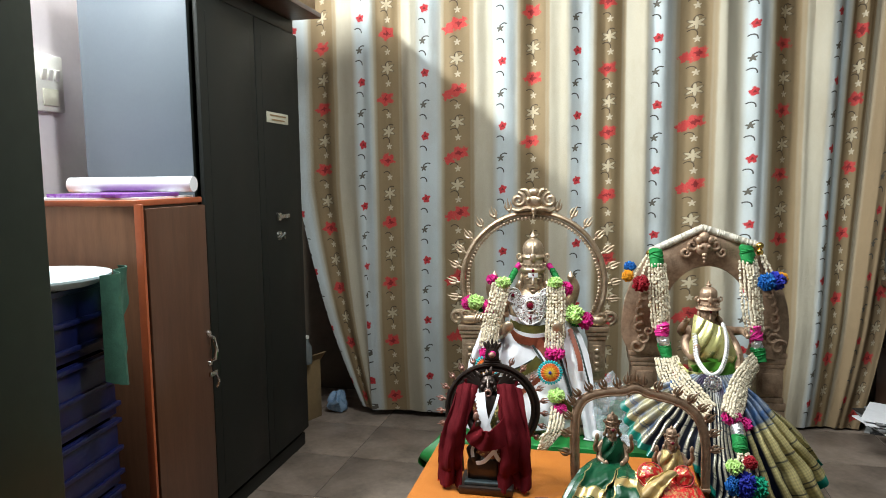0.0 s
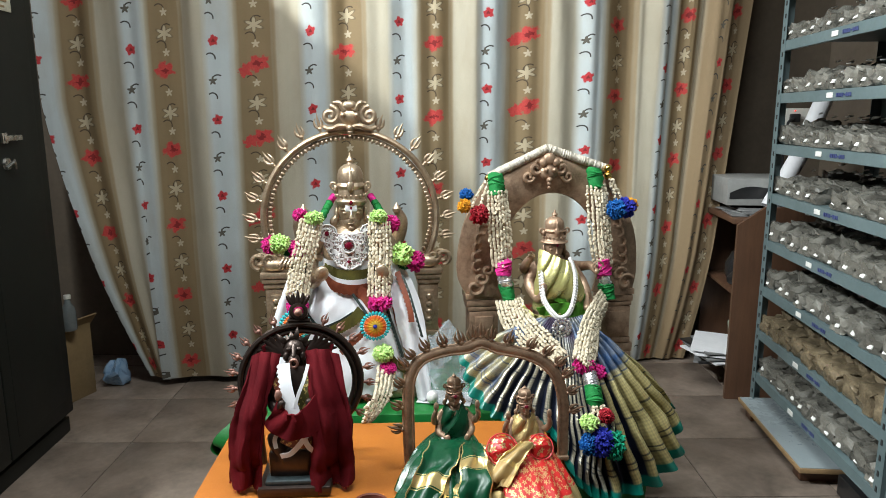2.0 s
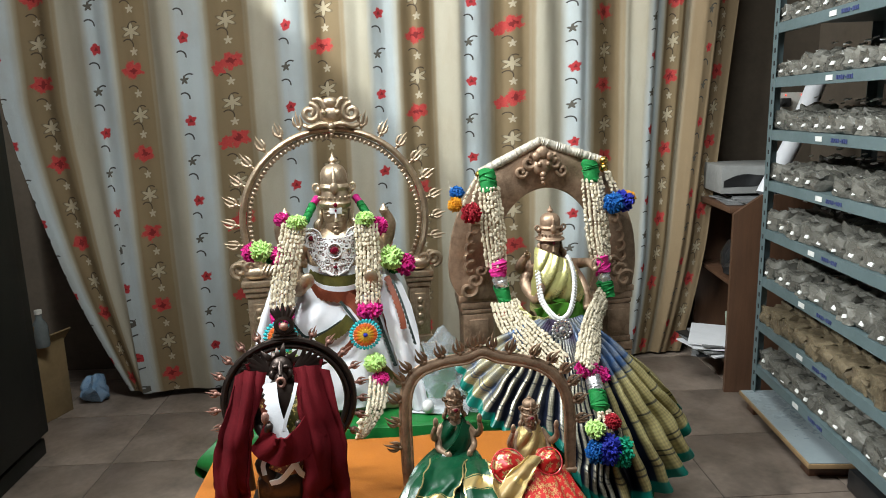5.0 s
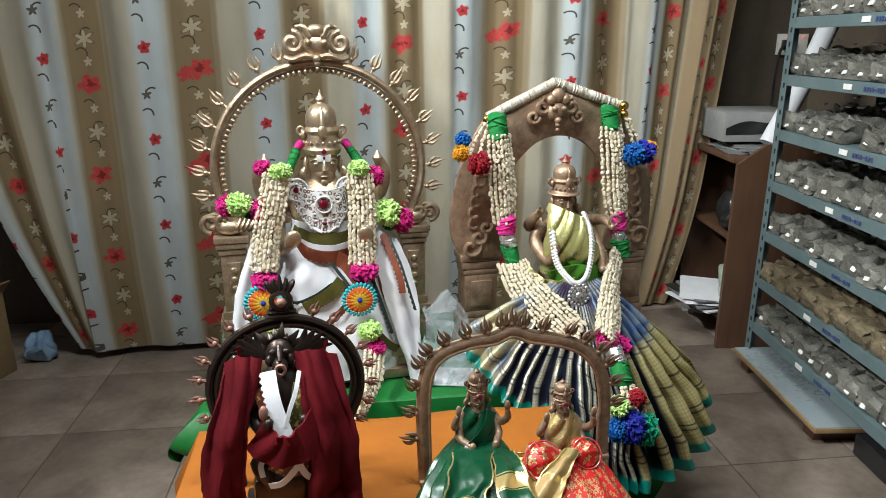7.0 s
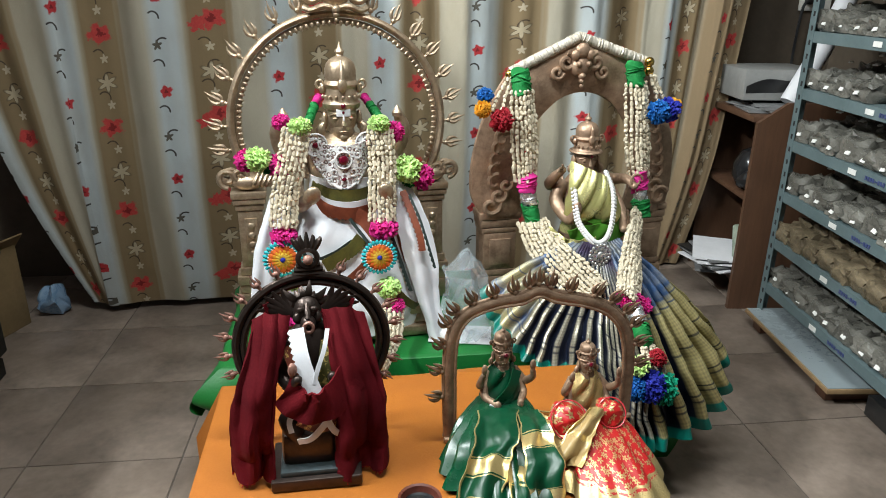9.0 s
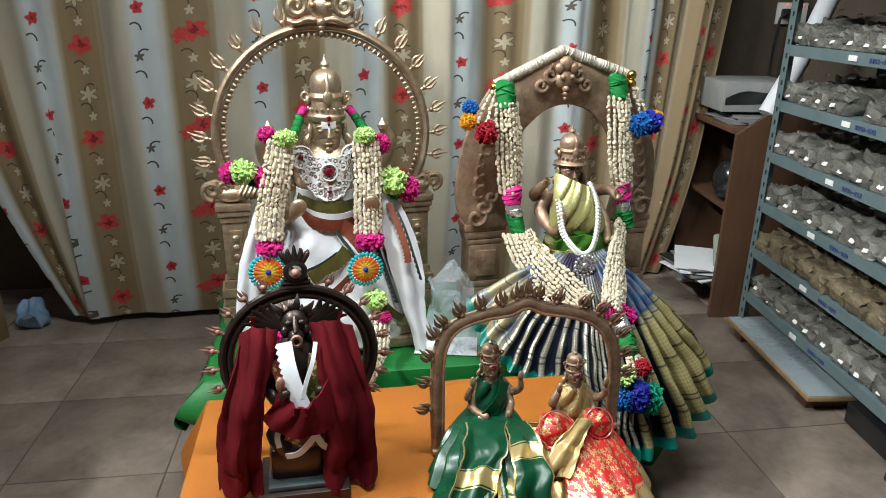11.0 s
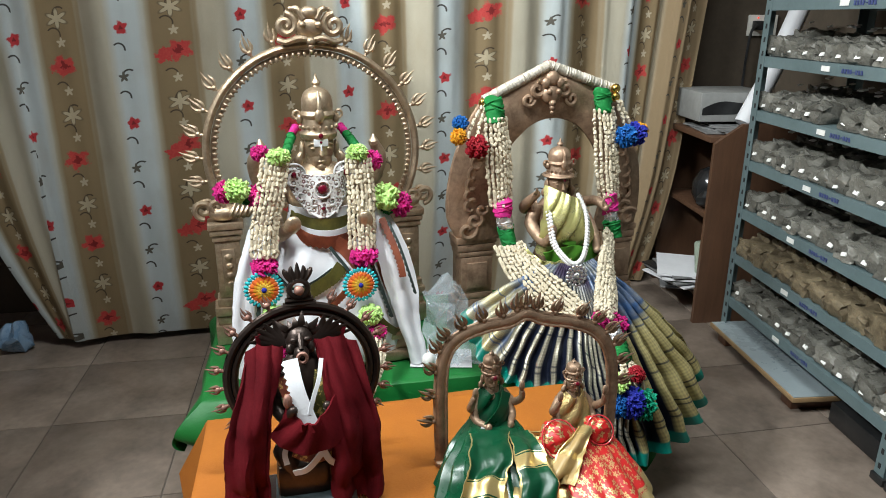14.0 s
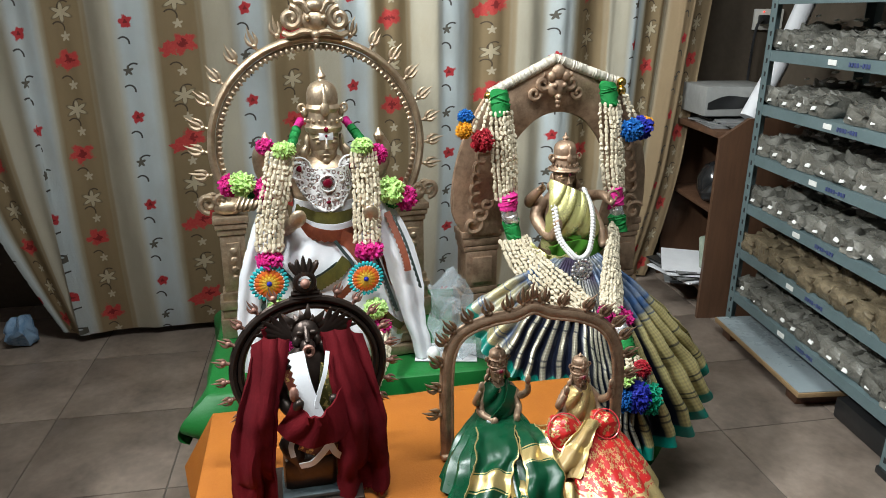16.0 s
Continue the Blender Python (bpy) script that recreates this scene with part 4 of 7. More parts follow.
def big_arch():
    t = thing("bronze_arch", "golden bronze ring arch with flame finials and scrolled crest", "arch", (0.2, YA, 0.342))
    g = Geo().tube(arc_pts(CA, 0.277, -33, 213, 72), 0.0125, 10, flat=(1.0, 0.8))
    part("outer_ring", g, M["bronze"], t)
    part("inner_ring", Geo().tube(arc_pts((CA[0], YA + 0.003, CA[2]), 0.2585, -33, 213, 72), 0.006, 8, flat=(0.8, 1.2)), M["bronze"], t)
    b = Geo()
    for p in arc_pts((CA[0], YA - 0.008, CA[2]), 0.2545, -30, 210, 74):
        d = (p - Vector(CA)).normalized()
        b.ball(p, (0.0035, 0.0045, 0.0075), Vector((d.x, 0, d.z)).to_track_quat("Z", "Y").to_matrix().to_4x4(), 0, 7, 5)
    part("beading", b, M["bronze"], t, "row of raised bronze beads")
    for k in range(20):
        a = -24 + 228 * k / 19
        if 74 < a < 106:
            continue
        d = Vector((math.cos(radians(a)), 0, math.sin(radians(a))))
        lean = Vector((0, 0, 0.35))
        f = Geo().tube([Vector(CA) + d * 0.284, Vector(CA) + d * 0.3], 0.004, 6)
        flame(f, Vector(CA) + d * 0.298, d + lean, 0.043)
        part("flame_finial", f, M["bronze"], t)
    # crest of scrolls over the top
    c = Vector((0.205, YA - 0.008, 1.155))
    g = Geo().ball(c + Vector((0, 0, 0.02)), (0.036, 0.024, 0.03), None, 0, 14, 10)
    for s in (-1, 1):
        g.tube(scroll(c + Vector((s * 0.06, -0.004, 0.025)), 0.028, 1.4, math.pi / 2, s), [0.009] * 27, 8)
        g.tube(smooth([c + Vector((0, -0.01, -0.012)), c + Vector((s * 0.03, -0.014, -0.006)), c + Vector((s * 0.06, -0.008, -0.016)), c + Vector((s * 0.08, 0, -0.01))], 12), 0.008, 8)
        g.tube(smooth([c + Vector((s * 0.015, -0.012, 0.04)), c + Vector((s * 0.03, -0.012, 0.062)), c + Vector((s * 0.05, -0.008, 0.064))], 10), [0.009] * 4 + [0.008] * 4 + [0.005] * 3, 8)
        g.ball(c + Vector((s * 0.02, -0.022, 0.026)), 0.009, None, 0, 8, 6)
    for k in range(3):
        g.ball(c + Vector((0, -0.016, -0.014 - 0.012 * k)), 0.012 - 0.003 * k, None, 0, 10, 7)
    g.ball(c + Vector((0, -0.012, 0.055)), (0.024, 0.014, 0.016), None, 0, 10, 7)
    part("crest", g, M["bronze"], t)
    # pillars with stepped capitals and side scrolls
    for s, x in ((-1, -0.044), (1, 0.45)):
        p = None
        for z0, z1, w in ((0.475, 0.635, 0.064), (0.342, 0.40, 0.1), (0.40, 0.425, 0.085), (0.425, 0.452, 0.095), (0.452, 0.475, 0.078), (0.635, 0.652, 0.074), (0.652, 0.668, 0.084), (0.668, 0.688, 0.092)):
            g = Geo().box((x, YA, (z0 + z1) / 2), (w, w * 0.75, z1 - z0 - 0.001), bev=0.003)
            if p is None:
                p = part("pillar", g, M["bronze"], t)
            else:
                part("moulding", g, M["bronze"], p)
        g = Geo().box((x, YA - 0.026, 0.555), (0.034, 0.006, 0.12), bev=0.003)
        for k in range(4):
            g.ball((x, YA - 0.03, 0.515 + 0.026 * k), (0.011, 0.005, 0.01), None, 0, 8, 6)
        part("raised_panel", g, M["bronze"], p)
        g = Geo().ball((x, YA - 0.004, 0.71), (0.042, 0.03, 0.024), None, 0, 12, 8)
        g.tube(scroll((x + s * 0.05, YA - 0.01, 0.722), 0.026, 1.3, -math.pi / 2, s), 0.0075, 8)
        g.tube(scroll((x + s * 0.018, YA - 0.02, 0.728), 0.02, 1.2, 0, -s), 0.006, 8)
        for k in range(5):
            g.tube(smooth([(x - s * (0.01 + 0.012 * k), YA - 0.02, 0.7), (x - s * (0.02 + 0.012 * k), YA - 0.03, 0.715), (x - s * (0.03 + 0.012 * k), YA - 0.02, 0.735)], 6), [0.006, 0.007, 0.007, 0.006, 0.005, 0.004, 0.002], 6)
        part("side_scroll", g, M["bronze"], p)


big_arch()


def crowned_head(g, c, s, mi=0, tall=1.0, mark=None, markmi=0):
    """A plain smooth head under a tiered crown; c: the middle of the head, s: its half width."""
    c = Vector(c)
    g.ball(c + Vector((0, 0, s * 0.1)), (s * 0.84, s * 0.95, s * 1.1), None, mi, 20, 16)
    g.ball(c + Vector((0, -s * 0.1, -s * 0.55)), (s * 0.66, s * 0.78, s * 0.75), None, mi, 18, 12)
    g.ball(c + Vector((0, -s * 0.66, -s * 0.98)), (s * 0.24, s * 0.2, s * 0.2), None, mi, 10, 8)
    g.tube([c + Vector((0, -s * 0.9, s * 0.3)), c + Vector((0, -s * 0.98, s * 0.0)), c + Vector((0, -s * 1.02, -s * 0.25)), c + Vector((0, -s * 0.9, -s * 0.34))], [s * 0.07, s * 0.09, s * 0.15, s * 0.1], 8, mi)
    g.ball(c + Vector((0, -s * 0.82, -s * 0.66)), (s * 0.24, s * 0.12, s * 0.08), None, mi, 10, 6)
    for k in (-1, 1):
        g.tube(smooth([c + Vector((k * s * 0.1, -s * 0.88, s * 0.24)), c + Vector((k * s * 0.4, -s * 0.84, s * 0.32)), c + Vector((k * s * 0.7, -s * 0.55, s * 0.2))], 8), s * 0.06, 6, mi)
        g.ball(c + Vector((k * s * 0.38, -s * 0.78, s * 0.05)), (s * 0.22, s * 0.1, s * 0.09), None, mi, 10, 6)
        g.ball(c + Vector((k * s * 0.95, 0.0, -s * 0.15)), (s * 0.18, s * 0.3, s * 0.55), None, mi, 8, 6)
        g.tube(smooth([c + Vector((k * s * 1.0, -s * 0.1, -s * 0.2)), c + Vector((k * s * 1.2, -s * 0.15, -s * 0.6)), c + Vector((k * s * 1.1, -s * 0.15, -s * 1.05))], 8), [s * 0.12, s * 0.16, s * 0.2, s * 0.24, s * 0.26, s * 0.26, s * 0.22, s * 0.16, s * 0.06], 8, mi)
    prof = [(0.98, 0.5), (1.08, 0.62), (1.1, 0.8), (1.0, 0.92), (0.98, 1.05), (0.93, 1.35), (0.9, 1.55), (0.99, 1.66), (1.03, 1.76), (0.97, 1.88), (0.9, 1.96), (0.93, 2.2), (0.92, 2.5), (0.83, 2.76), (0.66, 2.96), (0.42, 3.08), (0.24, 3.14), (0.2, 3.24), (0.3, 3.34), (0.26, 3.44), (0.12, 3.55), (0.08, 3.72), (0.02, 3.85)]
    g.lathe([(r * s * (0.96 - 0.04 * z / 3), 0.55 * s + (z - 0.55) * s * tall) for r, z in prof], c, 24, None, mi)
    for k in (-1, 1):
        z = c.z + 0.55 * s + 1.25 * s * tall
        g.tube(scroll((c.x + k * s * 1.12, c.y - s * 0.1, z), s * 0.28, 1.0, -math.pi / 2, k, 14), s * 0.08, 6, mi)
    g.tube([(c.x, c.y - s * 0.92, c.z + 0.55 * s + 1.45 * s * tall), (c.x, c.y - s * 0.92, c.z + 0.55 * s + 2.0 * s * tall), (c.x, c.y - s * 0.6, c.z + 0.55 * s + 2.4 * s * tall)], [s * 0.14, s * 0.12, s * 0.06], 8, mi)
    for k in range(9):
        a = math.pi + (k + 0.5) * math.pi / 9
        z = c.z + 0.55 * s + (1.15 - 0.55) * s * tall
        g.ball((c.x + math.cos(a) * s * 1.02, c.y + math.sin(a) * s * 1.02, z), (s * 0.09, s * 0.06, s * 0.12), None, mi, 7, 5)
    g.ball((c.x, c.y - s * 0.95, c.z + 0.55 * s + 1.2 * s * tall), (s * 0.26, s * 0.16, s * 0.42), None, mi, 10, 7)
    for k in (-1, 1):
        g.ball((c.x + k * s * 1.0, c.y, c.z + 0.55 * s + 1.0 * s * tall), (s * 0.2, s * 0.3, s * 0.3), None, mi, 8, 6)
    if mark:
        g.box(c + Vector((0, -s * 0.9, s * 0.38)), (s * 0.78, s * 0.14, s * 0.42), None, markmi, bev=s * 0.04)
        g.box(c + Vector((0, -s * 1.02, s * 0.02)), (s * 0.08, s * 0.1, s * 0.5), pose(0, 0, 0, -8), markmi, bev=s * 0.02)
        g.ball(c + Vector((0, -s * 0.99, s * 0.4)), (s * 0.07, s * 0.05, s * 0.09), None, markmi + 1, 8, 6)
        g.ball(c + Vector((0, -s * 1.06, s * 0.76)), (s * 0.13, s * 0.08, s * 0.16), None, markmi + 1, 8, 6)
    return g


def big_statue():
    g = Geo()
    cx = 0.2
    for z0, z1, w, d in ((0.342, 0.372, 0.43, 0.26), (0.372, 0.4, 0.39, 0.235), (0.4, 0.43, 0.41, 0.25)):
        g.box((cx - 0.005, 2.75, (z0 + z1) / 2), (w, d, z1 - z0 - 0.001), bev=0.006)
    g.ball((cx, 2.79, 0.53), (0.13, 0.09, 0.12), None, 0, 18, 12)
    g.tube([(cx, 2.795, 0.56), (cx, 2.795, 0.66), (cx, 2.79, 0.73), (cx, 2.79, 0.79), (cx, 2.79, 0.825), (cx, 2.785, 0.85), (cx, 2.78, 0.88)], [0.07, 0.066, 0.074, 0.088, 0.08, 0.03, 0.026], 20, flat=(0.65, 1.1))
    for s in (-1, 1):
        limb(g, [(cx + s * 0.09, 2.79, 0.82), (cx + s * 0.125, 2.785, 0.755), (cx + s * 0.12, 2.72, 0.69), (cx + s * 0.095, 2.66, 0.715)], [0.03, 0.027, 0.022, 0.015])
        g.ball((cx + s * 0.088, 2.645, 0.728), (0.02, 0.012, 0.026), pose(0, 0, 0, 20, s * -20, 0), 0, 10, 8)
        limb(g, [(cx + s * 0.09, 2.8, 0.82), (cx + s * 0.14, 2.82, 0.79), (cx + s * 0.16, 2.8, 0.85), (cx + s * 0.145, 2.79, 0.89)], [0.026, 0.022, 0.018, 0.013])
        g.lathe([(0.002, 0), (0.012, 0.002), (0.014, 0.012), (0.008, 0.02), (0.002, 0.03)], (cx + s * 0.142, 2.785, 0.885), 12)
        limb(g, [(cx + s * 0.05, 2.78, 0.5), (cx + s * 0.12, 2.73, 0.52), (cx + s * 0.05, 2.7, 0.49)], [0.05, 0.045, 0.03])
        g.box((cx + s * 0.118, 2.785, 0.755), (0.062, 0.062, 0.016), pose(0, 0, 0, 0, s * -15), bev=0.005)
    crowned_head(g, (cx + 0.002, 2.785, 0.888), 0.045, mark=True, markmi=1, tall=1.06)
    return solo("statue", g, [M["bronze"], M["paper"], M["ruby"]], "seated golden bronze statue with tall tiered crown on green cloth", "statue", (cx, 2.75, 0.342))


big_statue()


def drape_y(x, z):
    """Front of the cloth over the lap of the large figure."""
    t = min(1, max(0, (0.745 - z) / 0.32))
    e = t * t * (3 - 2 * t)
    hw, dp = 0.088 + 0.15 * e, 0.085 + 0.105 * e
    k = max(0.0, 1 - ((x - 0.203) / hw) ** 2)
    y = 2.785 - dp * k ** 0.5
    for bx_, bz, r, a in ((0.105, 0.625, 0.06, 0.035), (0.30, 0.6, 0.06, 0.02), (0.2, 0.52, 0.05, -0.02), (0.13, 0.66, 0.04, 0.012)):
        y -= a * math.exp(-((x - bx_) ** 2 + (z - bz) ** 2) / (r * r))
    return y


def dhoti():
    t = thing("draped_dhoti", "white cotton cloth with rust and olive borders wrapped round the statue", "cloth", (0.2, 2.7, 0.43))

    def fn(u, v):
        z = 0.75 - 0.385 * v
        e = min(1, v / 0.83)
        e = e * e * (3 - 2 * e)
        hw = 0.086 + 0.15 * e
        s = 2 * u - 1
        x = 0.203 + hw * math.sin(s * math.pi / 2) * 0.998
        y = drape_y(x, z)
        f = 0.003 * math.sin(x * 70 + z * 60) * v + 0.0012 * math.sin(x * 130 - z * 90) * v
        return wrinkle((x, y + f, z), 16, 0.0035 * min(1, 3 * v))
    part("cloth", Geo().sheet(fn, 72, 48, 0.004), M["cotton"], t)

    def on(pts, lift=0.006):
        return [(x, drape_y(x, z) - lift - 0.006, z) for x, z in pts]
    for pts, w, mt, teeth, lift in (
        ([(0.117, 0.725), (0.16, 0.715), (0.22, 0.712), (0.285, 0.715)], 0.03, "olive", 0.0, 0.006),
        ([(0.115, 0.709), (0.16, 0.697), (0.22, 0.692), (0.29, 0.698)], 0.014, "cotton", 0.0, 0.009),
        ([(0.11, 0.7), (0.15, 0.683), (0.21, 0.672), (0.29, 0.676)], 0.028, "rust", 0.004, 0.011),
        ([(0.215, 0.668), (0.235, 0.655), (0.255, 0.63), (0.275, 0.6)], 0.036, "rust", 0.0, 0.008),
        ([(0.2, 0.66), (0.215, 0.638), (0.235, 0.61), (0.25, 0.58)], 0.008, "ink", 0.0, 0.01),
        ([(0.13, 0.555), (0.165, 0.572), (0.2, 0.59), (0.225, 0.615)], 0.032, "olive", 0.003, 0.008),
        ([(0.06, 0.6), (0.1, 0.572), (0.15, 0.585), (0.2, 0.61)], 0.006, "ink", 0.003, 0.009),
        ([(0.325, 0.69), (0.345, 0.65), (0.365, 0.60), (0.395, 0.55)], 0.012, "rust", 0.004, 0.012),
        ([(0.325, 0.61), (0.335, 0.57), (0.35, 0.53), (0.372, 0.49)], 0.04, "rust", 0.004, 0.01),
        ([(0.3, 0.62), (0.315, 0.57), (0.33, 0.52), (0.345, 0.47)], 0.007, "ink", 0.004, 0.012),
        ([(0.29, 0.5), (0.32, 0.46), (0.35, 0.43), (0.38, 0.41)], 0.02, "olive", 0.0, 0.008),
        ([(0.16, 0.5), (0.19, 0.52), (0.22, 0.545), (0.24, 0.57)], 0.016, "rust", 0.003, 0.012),
    ):
        part("border_band", ribbon(Geo(), on(pts, lift), w, 26, 0.002, teeth=teeth), M[mt], t)
    # loose ends hanging at both sides, folded lengthwise
    def tail(pts, widths, seed):
        line = smooth(pts, 30)

        def fn(u, v):
            k = v * (len(widths) - 1)
            a = min(int(k), len(widths) - 2)
            w = widths[a] + (widths[a + 1] - widths[a]) * (k - a)
            p = line[round(v * 30)] + Vector(((u - 0.5) * w, 0.012 * (2 * u - 1) ** 2 + 0.006 * math.sin(8 * u + seed + 2 * v), 0))
            return wrinkle(p, 22, 0.004, seed)
        return Geo().sheet(fn, 18, 30, 0.003)
    part("hanging_end", tail([(0.325, 2.7, 0.745), (0.356, 2.652, 0.64), (0.375, 2.618, 0.543), (0.388, 2.6, 0.448), (0.41, 2.58, 0.348)], [0.05, 0.085, 0.078, 0.05, 0.042], 1.0), M["cotton"], t)
    part("hanging_end", tail([(0.05, 2.72, 0.745), (0.018, 2.68, 0.66), (-0.008, 2.65, 0.56), (-0.018, 2.625, 0.46), (-0.022, 2.605, 0.36)], [0.035, 0.05, 0.06, 0.058, 0.05], 3.0), M["cotton"], t)
    part("border_band", ribbon(Geo(), [(0.07, 2.705, 0.745), (0.043, 2.662, 0.66), (0.022, 2.632, 0.56), (0.01, 2.608, 0.47)], 0.008, 26, 0.002, teeth=0.003), M["ink"], t)
    part("border_band", ribbon(Geo(), [(0.334, 2.668, 0.722), (0.352, 2.636, 0.67), (0.366, 2.612, 0.62), (0.37, 2.6, 0.585)], 0.015, 26, 0.002, teeth=0.004), M["rust"], t)
    part("border_band", ribbon(Geo(), [(0.348, 2.655, 0.715), (0.368, 2.625, 0.66), (0.384, 2.602, 0.6), (0.4, 2.592, 0.54)], 0.005, 26, 0.002, teeth=0.003), M["ink"], t)


dhoti()


def lace():
    """White stones set close in curling rows over a dark ground."""
    m, nt, b = tree("lace", 0.35)
    co = nt.nodes.new("ShaderNodeTexCoord").outputs["Object"]
    vo = nt.nodes.new("ShaderNodeTexVoronoi")
    vo.inputs["Scale"].default_value = 75
    nt.links.new(co, vo.inputs["Vector"])
    d = X(nt, vo.outputs["Distance"])
    ring = ((d * 13.0).op("SINE") * 1.1 + 0.95).clamp()
    nt.links.new(mixc(nt, ring, (0.26, 0.17, 0.16), (0.92, 0.91, 0.91)), b.inputs["Base Color"])
    bump(nt, b, ring, 0.6, 0.003)
    return m


def breastplate():
    t = thing("breast_ornament", "white stone-set filigree breastplate with red gems on statue", "ornament", (0.195, 2.72, 0.715))

    def edge(v):
        return 0.078 * max(0.0, 1 - max(0.0, (v - 0.2) / 0.8) ** 1.9) ** 0.62 * (1 - 0.12 * v)

    def surf_pt(x, z):
        return 2.686 + 0.9 * (x - 0.192) ** 2 / 0.1

    def fn(u, v):
        s = 2 * u - 1
        hw = max(0.003, edge(v))
        x = 0.192 + s * hw
        z = 0.848 - 0.118 * v - 0.012 * (1 - s * s) * (1 - v)
        return x, surf_pt(x, z), z
    part("plate", Geo().sheet(fn, 28, 20, 0.004), lace(), t)
    for s in (-1, 1):
        for c, r, tn, st in (((0.062, 0.834), 0.018, 1.0, 0), ((0.035, 0.812), 0.013, 1.2, 1.5), ((0.05, 0.785), 0.014, 1.2, 3), ((0.022, 0.772), 0.012, 1.1, 4), ((0.03, 0.748), 0.011, 1.2, 2)):
            x = 0.192 + s * c[0]
            part("filigree", Geo().tube(scroll((x, surf_pt(x, 0) - 0.006, c[1]), r, tn, st if s > 0 else math.pi - st, s, 20), 0.0022, 5), M["pearl"], t)
    part("filigree", Geo().tube(scroll((0.192, 2.679, 0.802), 0.02, 1, 0, 1, 24, 1.0), 0.0028, 6), M["pearl"], t)
    for s in (-1, 1):
        x = 0.192 + s * 0.062
        lobe = Vector((x, surf_pt(x, 0) - 0.001, 0.834))
        part("plate", Geo().lathe([(0.001, 0.004), (0.026, 0.003), (0.0285, 0.0), (0.0285, -0.003)], lobe, 24, pose(0, 0, 0, 90)), bpy.data.materials["lace"], t)
        part("pearl_edging", Geo().tube([lobe + Vector((0.027 * math.cos(a), -0.004, 0.027 * math.sin(a))) for a in [k * math.pi / 14 for k in range(28)]], 0.0026, 6, closed=True), M["pearl"], t)
    b = Geo()
    for k in range(42):
        u = k / 41
        s = 2 * u - 1
        v = 0.985 - abs(s) ** 2.0 * 0.7
        x = 0.192 + (1 if s > 0 else -1) * edge(v) * 1.0
        b.ball((x, surf_pt(x, 0) - 0.005, 0.848 - 0.118 * v), 0.0036, None, 0, 7, 5)
    part("pearl_edging", b, M["pearl"], t, "fringe of small white pearls")
    part("gem", Geo().ball((0.192, 2.678, 0.802), (0.0125, 0.006, 0.0125), None, 0, 12, 8), M["ruby"], t, "round dark red gem")
    for s in (-1, 1):
        x = 0.192 + s * 0.062
        part("gem", Geo().ball((x, surf_pt(x, 0) - 0.007, 0.834), (0.008, 0.005, 0.008), None, 0, 10, 8), M["ruby"], t, "round dark red gem")
    part("gem", Geo().ball((0.192, 2.677, 0.755), (0.006, 0.004, 0.005), None, 0, 10, 8), M["ruby"], t, "small dark red gem")


breastplate()


def rosette(parent, c, r):
    c = Vector(c)
    rot = pose(0, 0, 0, 90)
    d = part("rosette", Geo().lathe([(0.002, 0), (r * 0.8, 0), (r * 0.8, 0.006), (0.002, 0.008)], c, 24, rot), M["amber"], parent, "orange ribbon rosette with turquoise rim")
    for rad, cnt, mt, w in ((0.97, 26, "aqua", 0.17), (0.86, 30, "pearl", 0.075), (0.56, 16, "coral", 0.3), (0.4, 14, "amber", 0.28), (0.26, 12, "yellow", 0.24)):
        g = Geo()
        for k in range(cnt):
            a = 2 * math.pi * k / cnt
            g.ball(c + Vector((math.cos(a) * r * rad, -0.006 - 0.004 * (1 - rad), math.sin(a) * r * rad)), (r * w * 1.15, 0.004, r * w * 0.72), pose(0, 0, 0, 0, -math.degrees(a), 0), 0, 7, 5)
        part("petals", g, M[mt], d)
    part("centre_button", Geo().ball(c + Vector((0, -0.012, 0)), (r * 0.16, 0.006, r * 0.16), None, 0, 10, 7), M["royal"], d)


def pompom(parent, c, r, mt, squash=1.0):
    return part("pompom", pom(Geo(), c, r, rng, squash=squash), M[mt], parent, mt.replace("yarn_", "") + " yarn pompom")


